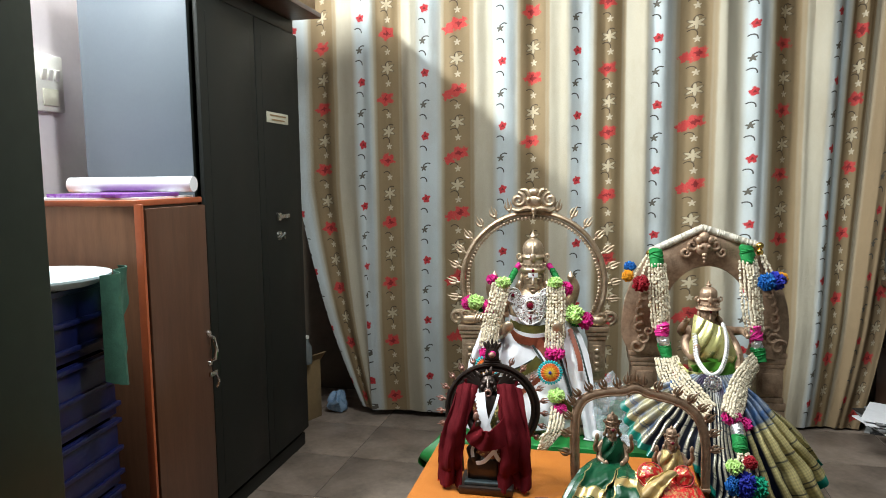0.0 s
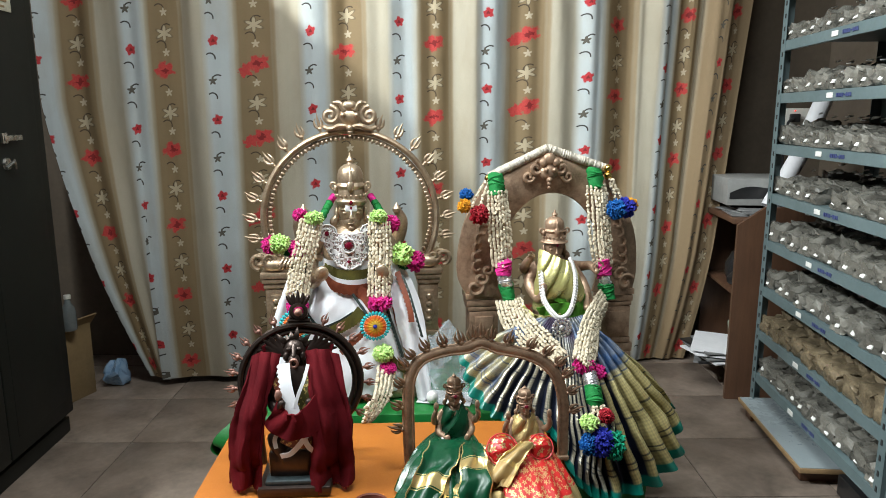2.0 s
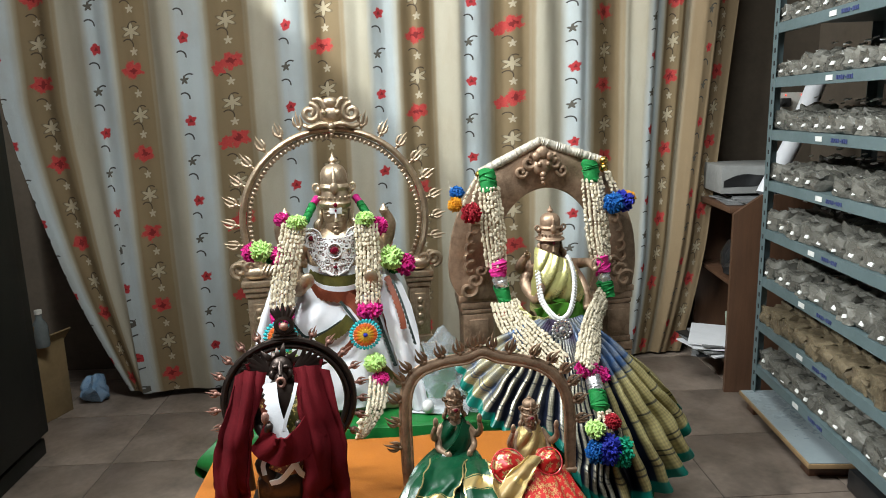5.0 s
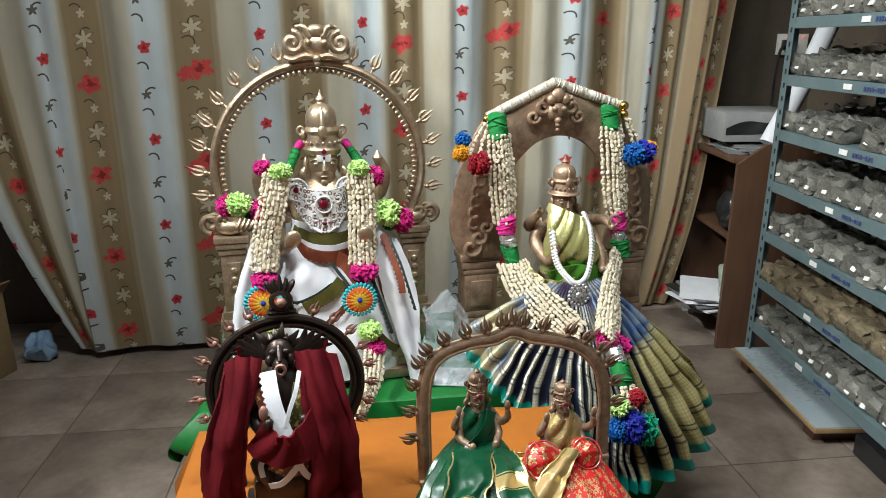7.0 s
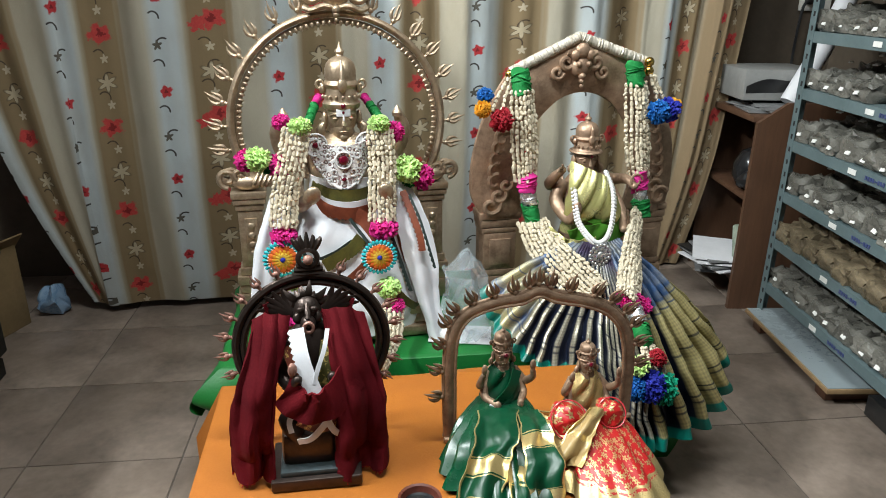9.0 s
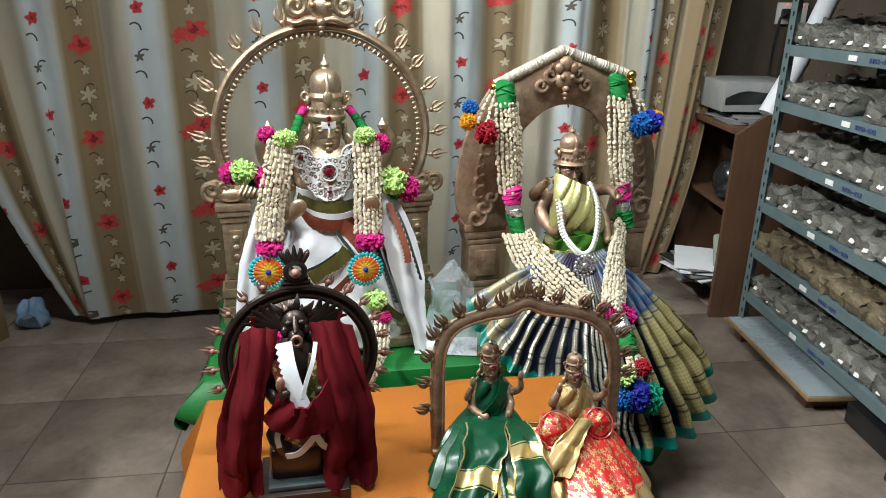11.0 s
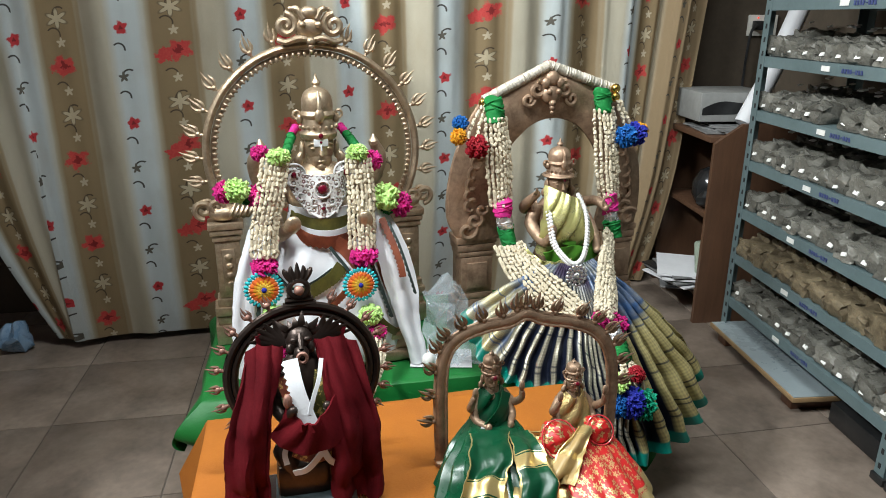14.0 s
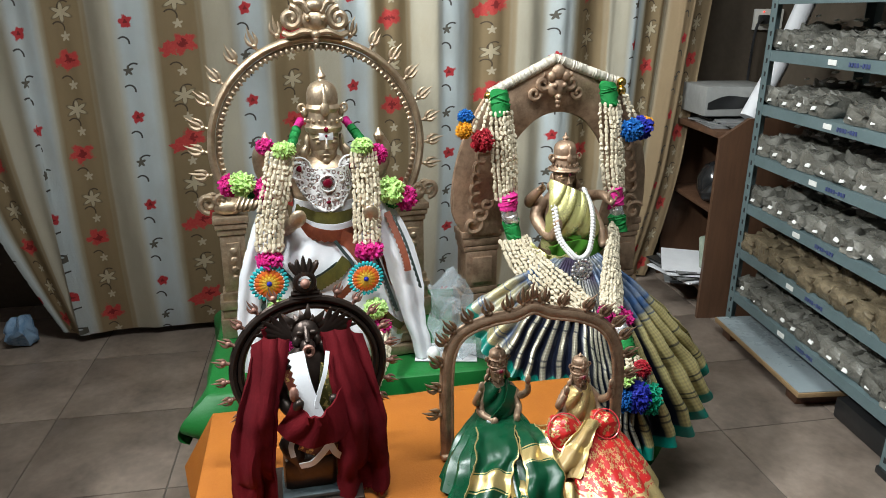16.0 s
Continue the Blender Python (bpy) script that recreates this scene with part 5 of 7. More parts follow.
def big_garland():
    t = thing("bud_garland", "cream jasmine bud garland with pink and lime pompoms and rosettes", "garland", (0.2, 2.68, 0.36))
    bundle(t, [(0.085, 2.69, 0.872), (0.068, 2.67, 0.80), (0.05, 2.66, 0.73), (0.04, 2.64, 0.66)], 7, 0.058, rng)
    bundle(t, [(0.284, 2.69, 0.868), (0.284, 2.67, 0.79), (0.28, 2.655, 0.73), (0.278, 2.64, 0.66)], 7, 0.06, rng)
    bundle(t, [(0.292, 2.585, 0.445), (0.278, 2.52, 0.41), (0.25, 2.43, 0.4), (0.222, 2.365, 0.405)], 5, 0.05, rng)
    for c, r, m_, s in (((0.093, 2.69, 0.886), 0.027, "lime", 0.75), ((0.052, 2.71, 0.893), 0.021, "pink", 0.9), ((0.281, 2.69, 0.886), 0.026, "lime", 0.8), ((0.322, 2.71, 0.861), 0.023, "pink", 1.1),
                        ((-0.007, 2.69, 0.81), 0.03, "lime", 0.95), ((-0.035, 2.705, 0.806), 0.026, "pink", 1.0), ((0.042, 2.69, 0.792), 0.027, "pink", 1.1),
                        ((0.35, 2.69, 0.77), 0.034, "lime", 1.05), ((0.39, 2.7, 0.746), 0.028, "pink", 1.15), ((0.04, 2.64, 0.633), 0.032, "pink", 0.65), ((0.279, 2.635, 0.638), 0.034, "pink", 0.72),
                        ((0.285, 2.6, 0.493), 0.03, "lime", 0.85), ((0.298, 2.59, 0.45), 0.024, "pink", 0.7), ((0.05, 2.62, 0.52), 0.024, "lime", 0.8), ((0.055, 2.6, 0.43), 0.026, "pink", 0.7)):
        pompom(t, c, r, m_, s)
    for c in ((0.016, 2.71, 0.785), (0.355, 2.705, 0.735)):
        pompom(t, c, 0.02, "yarn_green", 0.7)
    for s, x0, x1 in ((-1, 0.15, 0.112), (1, 0.262, 0.3)):
        part("neck_cord", wrap(Geo(), (x0 + s * 0.0, 2.83, 0.934), ((x0 * 2 + x1) / 3, 2.81, 0.916), 0.011, 4, rng), M["pink"], t, "pink yarn cord")
        part("neck_cord", wrap(Geo(), ((x0 * 2 + x1) / 3, 2.81, 0.916), (x1, 2.74, 0.876), 0.012, 9, rng), M["yarn_green"], t, "green yarn cord")
    rosette(t, (0.033, 2.625, 0.583), 0.041)
    rosette(t, (0.262, 2.605, 0.578), 0.039)


big_garland()

# ---- standing figure with the fan-pleated sari ----
YB = 2.745


def plate_arch():
    t = thing("copper_arch", "brown copper arch plate with peaked top and stepped pedestals", "arch", (0.82, YB, 0.342))
    outer = smooth([(0.562, 0, 0.63), (0.533, 0, 0.69), (0.536, 0, 0.78), (0.562, 0, 0.88), (0.612, 0, 0.975), (0.66, 0, 1.018), (0.80, 0, 1.072), (0.94, 0, 1.03), (1.0, 0, 0.985), (1.055, 0, 0.9), (1.09, 0, 0.8), (1.102, 0, 0.7), (1.085, 0, 0.61)], 72)
    inner = [Vector((0.822 + 0.168 * math.cos(a), 0, 0.73 + 0.222 * math.sin(a))) for a in [math.pi * (1.16 - 1.32 * i / 72) for i in range(73)]]

    def fn(u, v):
        i = round(u * 72)
        p = outer[i].lerp(inner[i], v)
        y = YB - 0.012 * math.sin(math.pi * min(1, max(0, v))) - 0.004 * math.sin(40 * u) * math.sin(math.pi * v)
        return p.x, y, p.z
    part("arch_plate", Geo().sheet(fn, 72, 10, 0.02), M["copper"], t)
    part("inner_moulding", Geo().tube([Vector((p.x, YB - 0.012, p.z)) for p in inner], 0.0085, 8), M["copper"], t)
    part("inner_bead", Geo().tube([Vector((0.822 + (p.x - 0.822) * 1.09, YB - 0.014, 0.73 + (p.z - 0.73) * 1.07)) for p in inner], 0.005, 8), M["copper"], t)
    part("outer_moulding", Geo().tube([Vector((p.x, YB - 0.006, p.z)) for p in outer], 0.008, 8), M["copper"], t)
    # raised feather scrolls on both limbs
    for s in (-1, 1):
        for k in range(9):
            f = k / 8
            i = int(8 + f * 16) if s < 0 else 72 - int(8 + f * 16)
            p = outer[i].lerp(inner[i], 0.45)
            part("feather_relief", Geo().tube(scroll((p.x, YB - 0.033, p.z), 0.022, 0.7, 1.2 + f, -s, 12, 0.35), [0.007] * 9 + [0.004] * 4, 6, flat=(0.7, 1)), M["copper"], t)
        for k in range(3):
            part("scroll_relief", Geo().tube(scroll((0.822 + s * (0.245 - 0.02 * k), YB - 0.034, 0.655 + 0.028 * k), 0.03 - 0.006 * k, 1.0, 0.5, s, 18), 0.007, 6, flat=(0.7, 1)), M["copper"], t)
    g = Geo()
    c = Vector((0.802, YB - 0.036, 1.01))
    g.ball(c, (0.03, 0.02, 0.026), None, 0, 12, 9)
    for s in (-1, 1):
        g.tube(scroll(c + Vector((s * 0.04, 0, 0.012)), 0.022, 1.3, 1.5, s), 0.0075, 8)
        g.tube(scroll(c + Vector((s * 0.062, 0.002, -0.014)), 0.018, 1.2, 3 if s > 0 else 0, s), 0.006, 8)
        g.ball(c + Vector((s * 0.013, -0.018, 0.008)), 0.008, None, 0, 8, 6)
        g.ball(c + Vector((s * 0.02, -0.01, 0.03)), (0.012, 0.01, 0.014), None, 0, 8, 6)
    for k in range(3):
        g.ball(c + Vector((0, -0.012, -0.022 - 0.012 * k)), 0.01 - 0.002 * k, None, 0, 8, 6)
    g.ball(c + Vector((0, -0.006, 0.04)), (0.02, 0.012, 0.02), None, 0, 8, 6)
    part("crest", g, M["copper"], t)
    for x in (0.608, 1.045):
        ped = None
        for z0, z1, w in ((0.47, 0.575, 0.092), (0.342, 0.395, 0.125), (0.395, 0.42, 0.112), (0.42, 0.45, 0.118), (0.45, 0.47, 0.1), (0.575, 0.59, 0.1), (0.59, 0.612, 0.108), (0.612, 0.632, 0.116)):
            g = Geo().box((x, YB + 0.01, (z0 + z1) / 2), (w, 0.075, z1 - z0 - 0.001), bev=0.003)
            ped, top = (part("pedestal", g, M["copper"], t), 0) if ped is None else (ped, part("moulding", g, M["copper"], ped))
        part("raised_panel", Geo().box((x, YB - 0.03, 0.522), (0.06, 0.006, 0.075), bev=0.003), M["copper"], ped)


plate_arch()


def standing_statue():
    g = Geo()
    cx = 0.812
    g.lathe([(0.1, 0.342), (0.1, 0.37), (0.085, 0.38), (0.085, 0.4), (0.095, 0.41), (0.07, 0.42)], (cx, 2.68, 0), 20)
    g.tube([(cx, 2.67, 0.41), (cx, 2.665, 0.5), (cx, 2.66, 0.57), (cx, 2.655, 0.63), (cx, 2.655, 0.69), (cx, 2.655, 0.73), (cx, 2.655, 0.77)], [0.07, 0.065, 0.06, 0.045, 0.055, 0.05, 0.02], 18, flat=(0.7, 1.1))
    limb(g, [(cx - 0.05, 2.66, 0.725), (cx - 0.078, 2.65, 0.68), (cx - 0.065, 2.59, 0.645), (cx - 0.06, 2.56, 0.67)], [0.02, 0.018, 0.015, 0.011])
    g.ball((cx - 0.062, 2.55, 0.685), (0.012, 0.008, 0.018), None, 0, 8, 7)
    limb(g, [(cx - 0.05, 2.67, 0.725), (cx - 0.085, 2.68, 0.715), (cx - 0.09, 2.64, 0.745), (cx - 0.082, 2.61, 0.77)], [0.018, 0.016, 0.013, 0.009])
    for k in range(3):
        limb(g, [(cx - 0.083, 2.608, 0.772), (cx - 0.088 - 0.006 * k, 2.6, 0.785 - 0.008 * k)], [0.004, 0.003], n=6)
    limb(g, [(cx + 0.05, 2.66, 0.725), (cx + 0.085, 2.65, 0.68), (cx + 0.09, 2.6, 0.64), (cx + 0.075, 2.56, 0.62)], [0.02, 0.018, 0.015, 0.011])
    limb(g, [(cx + 0.05, 2.67, 0.725), (cx + 0.095, 2.68, 0.72), (cx + 0.11, 2.64, 0.73), (cx + 0.115, 2.6, 0.72)], [0.018, 0.016, 0.013, 0.009])
    g.tube(scroll((cx + 0.118, 2.6, 0.735), 0.018, 1.0, 0, 1, 16, 0.6), 0.003, 6)
    g.tube([(cx + 0.08, 2.56, 0.67), (cx + 0.1, 2.555, 0.56)], 0.0035, 6)
    crowned_head(g, (cx - 0.004, 2.652, 0.784), 0.034, tall=0.9, mark=False)
    g.ball((cx - 0.004, 2.614, 0.8), (0.004, 0.003, 0.006), None, 1, 8, 6)
    g.lathe([(0.04, -0.003), (0.043, 0.0), (0.04, 0.004)], (cx - 0.004, 2.652, 0.806), 22)
    return solo("statue", g, [M["copper"], M["ruby"]], "standing coppery bronze statue with tiered crown dressed in silk sari", "statue", (cx, 2.68, 0.342))


standing_statue()


def pleats(u):
    """Counted pleats along the hem: a few broad ones in the side wing, narrow ones in front, broad ones in the fan."""
    if u < 0.14:
        return 3 * u / 0.14
    if u < 0.58:
        return 3 + 13 * (u - 0.14) / 0.44
    return 16 + 6 * (u - 0.58) / 0.42


def sari_silk():
    """Woven silk: dark blue body, gold bands across, a green hem. u counts the pleats, v runs down to the hem."""
    m, nt, b = tree("sari_silk", 0.36, spec=0.5)
    uv = nt.nodes.new("ShaderNodeUVMap")
    sp = nt.nodes.new("ShaderNodeSeparateXYZ")
    nt.links.new(uv.outputs[0], sp.inputs[0])
    co = nt.nodes.new("ShaderNodeTexCoord").outputs["Object"]
    u, v = X(nt, sp.outputs[0]), X(nt, sp.outputs[1])
    big, fine = noise_of(nt, co, 14, 3), noise_of(nt, co, 380, 2)
    far = (u - 0.25).cell().abs()
    fan = (u * -1 + 15.8).less(0.0, 0.5)
    wing = (u - 3.0).less(0.0, 0.5)
    broad = (fan + wing).clamp()
    deep = (u * -1 + 18.4).less(0.0, 1.2)
    top = v.less(0.4, 0.14)
    col = mixc(nt, big, (0.005, 0.006, 0.012), (0.008, 0.012, 0.028))
    col = mixc(nt, (top * (big * 1.8 - 0.35).clamp() * (broad * 0.85 + 0.15) + wing * (big * 2.0 - 0.5).clamp()).clamp(), col, (0.045, 0.11, 0.26))
    col = mixc(nt, v.less(0.14, 0.1) * (broad * -1 + 1.0) * 0.7, col, (0.07, 0.045, 0.09))
    # woven gold: narrow lines on the front pleats, whole faces in the fan and the wing
    reach = broad * 0.22 + 0.13
    reach = reach - fan * (deep * -1 + 1.0) * 0.2
    on = (far - reach).less(0.0, 0.09) * (wing * -0.75 + 1.0)
    weave = (((u * 46.0 + v * 150.0).op("SINE") * (v * 170.0 - u * 40.0).op("SINE")) * 0.22 + 0.78 + (fine - 0.5) * 0.3).clamp()
    line = (v - 0.36).abs().less(0.008, 0.006) + (v - 0.41).abs().less(0.005, 0.005) + (v - 0.63).abs().less(0.006, 0.005) + (v - 0.84).abs().less(0.005, 0.005) + (v - 0.87).abs().less(0.005, 0.005)
    body = ((v - 0.36) / 0.06).clamp() * broad + (broad * -1 + 1.0) * ((v - 0.12) / 0.2).clamp()
    # patchy silk sheen on upper fan and wing, put into the gold colour
    sheen = (broad * top * 0.6 + wing).clamp() * (noise_of(nt, co, 20, 2) * 3.0 - 1.2).clamp() * 0.8
    gold = ((on * body + sheen).clamp() * weave * (line * -0.85 + 1.0).clamp()).clamp()
    gcol = mixc(nt, broad, (0.4, 0.37, 0.28), (0.54, 0.46, 0.21))
    col = mixc(nt, gold, col, gcol)
    hem = (v * -1 + 0.945).less(0.0, 0.01)
    col = mixc(nt, hem, col, (0.0, 0.15, 0.115))
    nt.links.new(col, b.inputs["Base Color"])
    nt.links.new((gold * 0.6 * (hem * -1 + 1.0)).clamp().s, b.inputs["Metallic"])
    bump(nt, b, fine * 0.4 + big, 0.2, 0.004)
    return m


def sari():
    t = thing("silk_sari", "dark blue and gold silk sari pleated into a fan", "sari", (0.82, 2.45, 0.342))
    n = 300
    hem = smooth([(0.5, 2.53, 0.5), (0.525, 2.45, 0.405), (0.605, 2.38, 0.358), (0.71, 2.315, 0.345), (0.775, 2.27, 0.225), (0.84, 2.255, 0.18), (0.935, 2.26, 0.193), (1.02, 2.285, 0.222), (1.085, 2.34, 0.268), (1.115, 2.42, 0.355)], n)

    def fn(u, v):
        i = round(u * n)
        h = hem[i]
        w = Vector((0.752 + 0.115 * u, 2.545 - 0.025 * math.sin(math.pi * u), 0.602))
        c = w.lerp(h, 0.45) + Vector((0.0, -0.015 - 0.085 * min(1, max(0, (u - 0.38) / 0.2)), 0.025))
        p = w * (1 - v) ** 2 + c * 2 * v * (1 - v) + h * v * v
        k = math.sin(pleats(u) * 2 * math.pi)
        k = math.copysign(abs(k) ** 0.75, k)
        out = (h - w).cross(hem[min(n, i + 5)] - hem[max(0, i - 5)]).normalized()
        if out.y > 0:
            out = -out
        a = 0.003 + 0.006 * u / 0.14 if u < 0.14 else 0.012 if u < 0.58 else 0.012 + 0.016 * min(1, (u - 0.58) / 0.1)
        return wrinkle(p, 12, 0.013 * v) + out * (a * v ** 0.6 * k) + (h - w).normalized() * 0.008 * k * v
    part("pleated_skirt", Geo().sheet(fn, n, 34, 0.0025, uvfn=lambda u, v: (pleats(u), v)), sari_silk(), t)

    def roll(u, v):
        x, z = 0.985 + 0.135 * u - 0.02 * v, 0.49 - 0.14 * u - 0.07 * v + 0.02 * math.sin(3.1 * u)
        return x, 2.52 - 0.05 * math.sin(math.pi * v) - 0.03 * u + 0.012 * math.sin(7 * u + 3 * v), z
    part("folded_end", Geo().sheet(roll, 22, 14, 0.003, uvfn=lambda u, v: (20.17 + 0.2 * v, 0.3 + 0.5 * u)), bpy.data.materials["sari_silk"], t)

    def blouse(u, v):
        s = 2 * u - 1
        w = 0.05 + 0.012 * math.sin(math.pi * v) + 0.022 * v
        x = 0.806 + s * w + 0.008 * v
        z = 0.79 - 0.045 * u - 0.185 * v + 0.03 * u * v
        fold = 0.004 * math.sin(22 * (u + 0.7 * v)) + 0.002 * math.sin(47 * (u + 0.6 * v))
        return x, 2.618 - 0.036 * (1 - s * s) ** 0.6 - 0.03 * math.sin(math.pi * min(1, v * 1.1)) + fold, z
    part("upper_drape", Geo().sheet(blouse, 30, 30, 0.003), M["lime_silk"], t, "pale lime gold silk drape over the shoulder")
    g = Geo()
    ribbon(g, [(0.745, 2.57, 0.6), (0.80, 2.55, 0.618), (0.86, 2.56, 0.61), (0.9, 2.6, 0.64)], 0.05, 24, 0.003, ripple=0.004)
    part("waist_wrap", g, M["parrot"], t, "bright green silk wrap")
    g = Geo()
    ribbon(g, [(0.69, 2.6, 0.615), (0.72, 2.56, 0.592), (0.76, 2.54, 0.59), (0.8, 2.53, 0.6)], 0.035, 20, 0.003, ripple=0.005)
    part("waist_wrap", g, M["lime_silk"], t, "pale lime silk wrap")
    for pts in ([(0.775, 2.572, 0.70), (0.805, 2.562, 0.672), (0.845, 2.575, 0.66)], [(0.77, 2.572, 0.66), (0.805, 2.556, 0.646), (0.85, 2.57, 0.645)]):
        part("border_band", ribbon(Geo(), pts, 0.012, 16, 0.002), M["parrot"], t)


sari()


def necklace():
    t = thing("pearl_necklace", "white pearl necklace with round silver flower pendant", "necklace", (0.795, 2.53, 0.56))
    line = smooth([(0.757, 2.605, 0.765), (0.748, 2.56, 0.71), (0.748, 2.53, 0.66), (0.765, 2.5, 0.628), (0.785, 2.49, 0.615), (0.812, 2.5, 0.628), (0.836, 2.53, 0.67), (0.846, 2.56, 0.72), (0.845, 2.605, 0.76)], 54)
    g = Geo()
    for i, p in enumerate(line):
        g.ball(p, 0.0062, None, 0, 8, 6)
        g.ball(p + Vector((0.007 if p.x > 0.795 else -0.007, 0.002, -0.003)), 0.004, None, 0, 6, 5)
    part("pearl_string", g, M["pearl"], t)
    c = Vector((0.785, 2.475, 0.588))
    g = Geo().ball(c, (0.01, 0.007, 0.01), None, 0, 10, 8)
    for r, n, s in ((0.016, 10, 0.0055), (0.026, 16, 0.005)):
        for k in range(n):
            a = 2 * math.pi * k / n
            g.ball(c + Vector((math.cos(a) * r, 0.001, math.sin(a) * r)), (s, 0.004, s), None, 0, 7, 5)
    for k in range(5):
        g.ball(c + Vector((0.009 * (k - 2), 0, -0.034 + 0.002 * abs(k - 2))), 0.0035, None, 0, 7, 5)
    part("pendant", g, M["silver"], t, "silver flower pendant")


necklace()


def arch_garland():
    t = thing("bud_garland", "long cream bud garland hung over the arch with coloured pompoms", "garland", (0.8, 2.65, 0.4))
    g = Geo()
    for a, b in (((0.622, 2.725, 0.998), (0.80, 2.725, 1.082)), ((0.80, 2.725, 1.082), (0.992, 2.72, 1.018))):
        wrap(g, a, b, 0.014, 30, rng)
    part("top_cord", g, surf("cream_cord", (0.66, 0.61, 0.52), (0.48, 0.43, 0.35), 60, 0.5, 0.2, fine=260, bumps=0.5), t, "cream white thread wound cord over the arch")
    for pts, w in (([(0.636, 2.675, 0.955), (0.639, 2.665, 0.88), (0.644, 2.66, 0.81), (0.65, 2.66, 0.738)], 0.054),
                   ([(0.667, 2.635, 0.63), (0.672, 2.57, 0.595), (0.69, 2.51, 0.567), (0.722, 2.45, 0.536), (0.748, 2.415, 0.513)], 0.074),
                   ([(0.943, 2.675, 0.968), (0.95, 2.665, 0.89), (0.957, 2.66, 0.81), (0.966, 2.655, 0.735)], 0.056),
                   ([(0.966, 2.635, 0.622), (0.914, 2.55, 0.607), (0.872, 2.475, 0.588), (0.842, 2.42, 0.556), (0.816, 2.375, 0.522)], 0.064)):
        bundle(t, pts, 9 if w > 0.06 else 7, w, rng, 0.018, 0.15)
        if w > 0.06:
            bundle(t, [(x, y + 0.012, z - 0.004) for x, y, z in pts], 5, w * 0.9, rng, 0.012, 0.1)
    for (a, b, r, n, m_) in (((0.632, 2.685, 1.0), (0.636, 2.675, 0.952), 0.026, 7, "yarn_green"), ((0.652, 2.655, 0.742), (0.655, 2.65, 0.708), 0.026, 5, "pink"), ((0.656, 2.65, 0.706), (0.659, 2.648, 0.676), 0.023, 6, "silver"), ((0.66, 2.648, 0.674), (0.671, 2.643, 0.628), 0.026, 6, "yarn_green"),
                              ((0.938, 2.685, 1.015), (0.942, 2.675, 0.966), 0.027, 7, "yarn_green"), ((0.967, 2.653, 0.738), (0.971, 2.65, 0.7), 0.027, 5, "pink"), ((0.972, 2.65, 0.698), (0.975, 2.647, 0.668), 0.023, 6, "silver"), ((0.976, 2.646, 0.666), (0.98, 2.64, 0.624), 0.026, 6, "yarn_green")):
        part("wound_band", wrap(Geo(), a, b, r, n, rng, flat=(0.8, 1)), M[m_], t, m_.replace("yarn_", "") + " wound yarn band")
    for c in ((0.618, 2.72, 0.992), (0.99, 2.705, 1.02), (0.988, 2.7, 0.998)):
        part("gold_bead", Geo().ball(c, 0.013, None, 0, 14, 10), M["gold"], t, "shiny gold bead")
    for c, r, m_, s in (((0.577, 2.65, 0.892), 0.028, "red", 1.0), ((0.535, 2.67, 0.917), 0.02, "amber", 1.1), ((0.543, 2.68, 0.948), 0.02, "azure", 0.9), ((1.0, 2.65, 0.9), 0.03, "azure", 1.0), ((1.032, 2.655, 0.904), 0.03, "royal", 1.0), ((1.055, 2.67, 0.91), 0.02, "amber", 1.1),
                        ((0.822, 2.385, 0.51), 0.03, "pink", 0.8), ((0.86, 2.39, 0.485), 0.026, "pink", 0.8), ((0.8, 2.27, 0.395), 0.024, "lime", 0.9), ((0.83, 2.255, 0.345), 0.032, "royal", 1.2), ((0.8, 2.26, 0.34), 0.026, "azure", 1.1), ((0.866, 2.255, 0.335), 0.028, "teal", 1.4), ((0.845, 2.27, 0.41), 0.02, "red", 1.0)):
        pompom(t, c, r, m_, s)
    part("wound_band", wrap(Geo(), (0.832, 2.37, 0.488), (0.832, 2.34, 0.46), 0.021, 6, rng), M["silver"], t, "silver wound band")
    part("wound_band", wrap(Geo(), (0.832, 2.34, 0.458), (0.83, 2.31, 0.432), 0.024, 5, rng), M["yarn_green"], t, "green wound yarn band")
    for x0, x1 in ((0.612, 0.58), (0.6, 0.556), (0.99, 1.01), (1.0, 1.03)):
        tagged(part("bud_string", buds(Geo(), [(x0, 2.69, 0.985), ((x0 + x1) / 2, 2.68, 0.95), (x1, 2.66, 0.915)], rng), M["bud"], t), kind="stuff")
    for k in range(4):
        tagged(part("bud_string", buds(Geo(), [(0.824 + 0.004 * k, 2.305, 0.432), (0.812 + 0.016 * k, 2.28, 0.41), (0.805 + 0.02 * k, 2.265, 0.375)], rng), M["bud"], t), kind="stuff")


arch_garland()

# ---- dark kneeling figure on the orange cloth ----
ZT = 0.393


def specked(name, base, gold, scale):
    """Dark silk woven with small gold motifs."""
    m, nt, b = tree(name, 0.5)
    co = nt.nodes.new("ShaderNodeTexCoord").outputs["Object"]
    f = ((noise_of(nt, co, scale, 3, 0.6) - 0.54) * 14.0).clamp()
    nt.links.new(mixc(nt, f, mixc(nt, noise_of(nt, co, 20, 3), base, tuple(k * 0.5 for k in base)), gold), b.inputs["Base Color"])
    nt.links.new((f * 0.5).s, b.inputs["Metallic"])
    bump(nt, b, f + noise_of(nt, co, 260, 2) * 0.5, 0.3, 0.003)
    return m


RUST_GOLD = specked("rust_gold", (0.19, 0.035, 0.014), (0.5, 0.32, 0.1), 120)
OLIVE_GOLD = specked("olive_gold", (0.08, 0.075, 0.014), (0.5, 0.38, 0.12), 120)


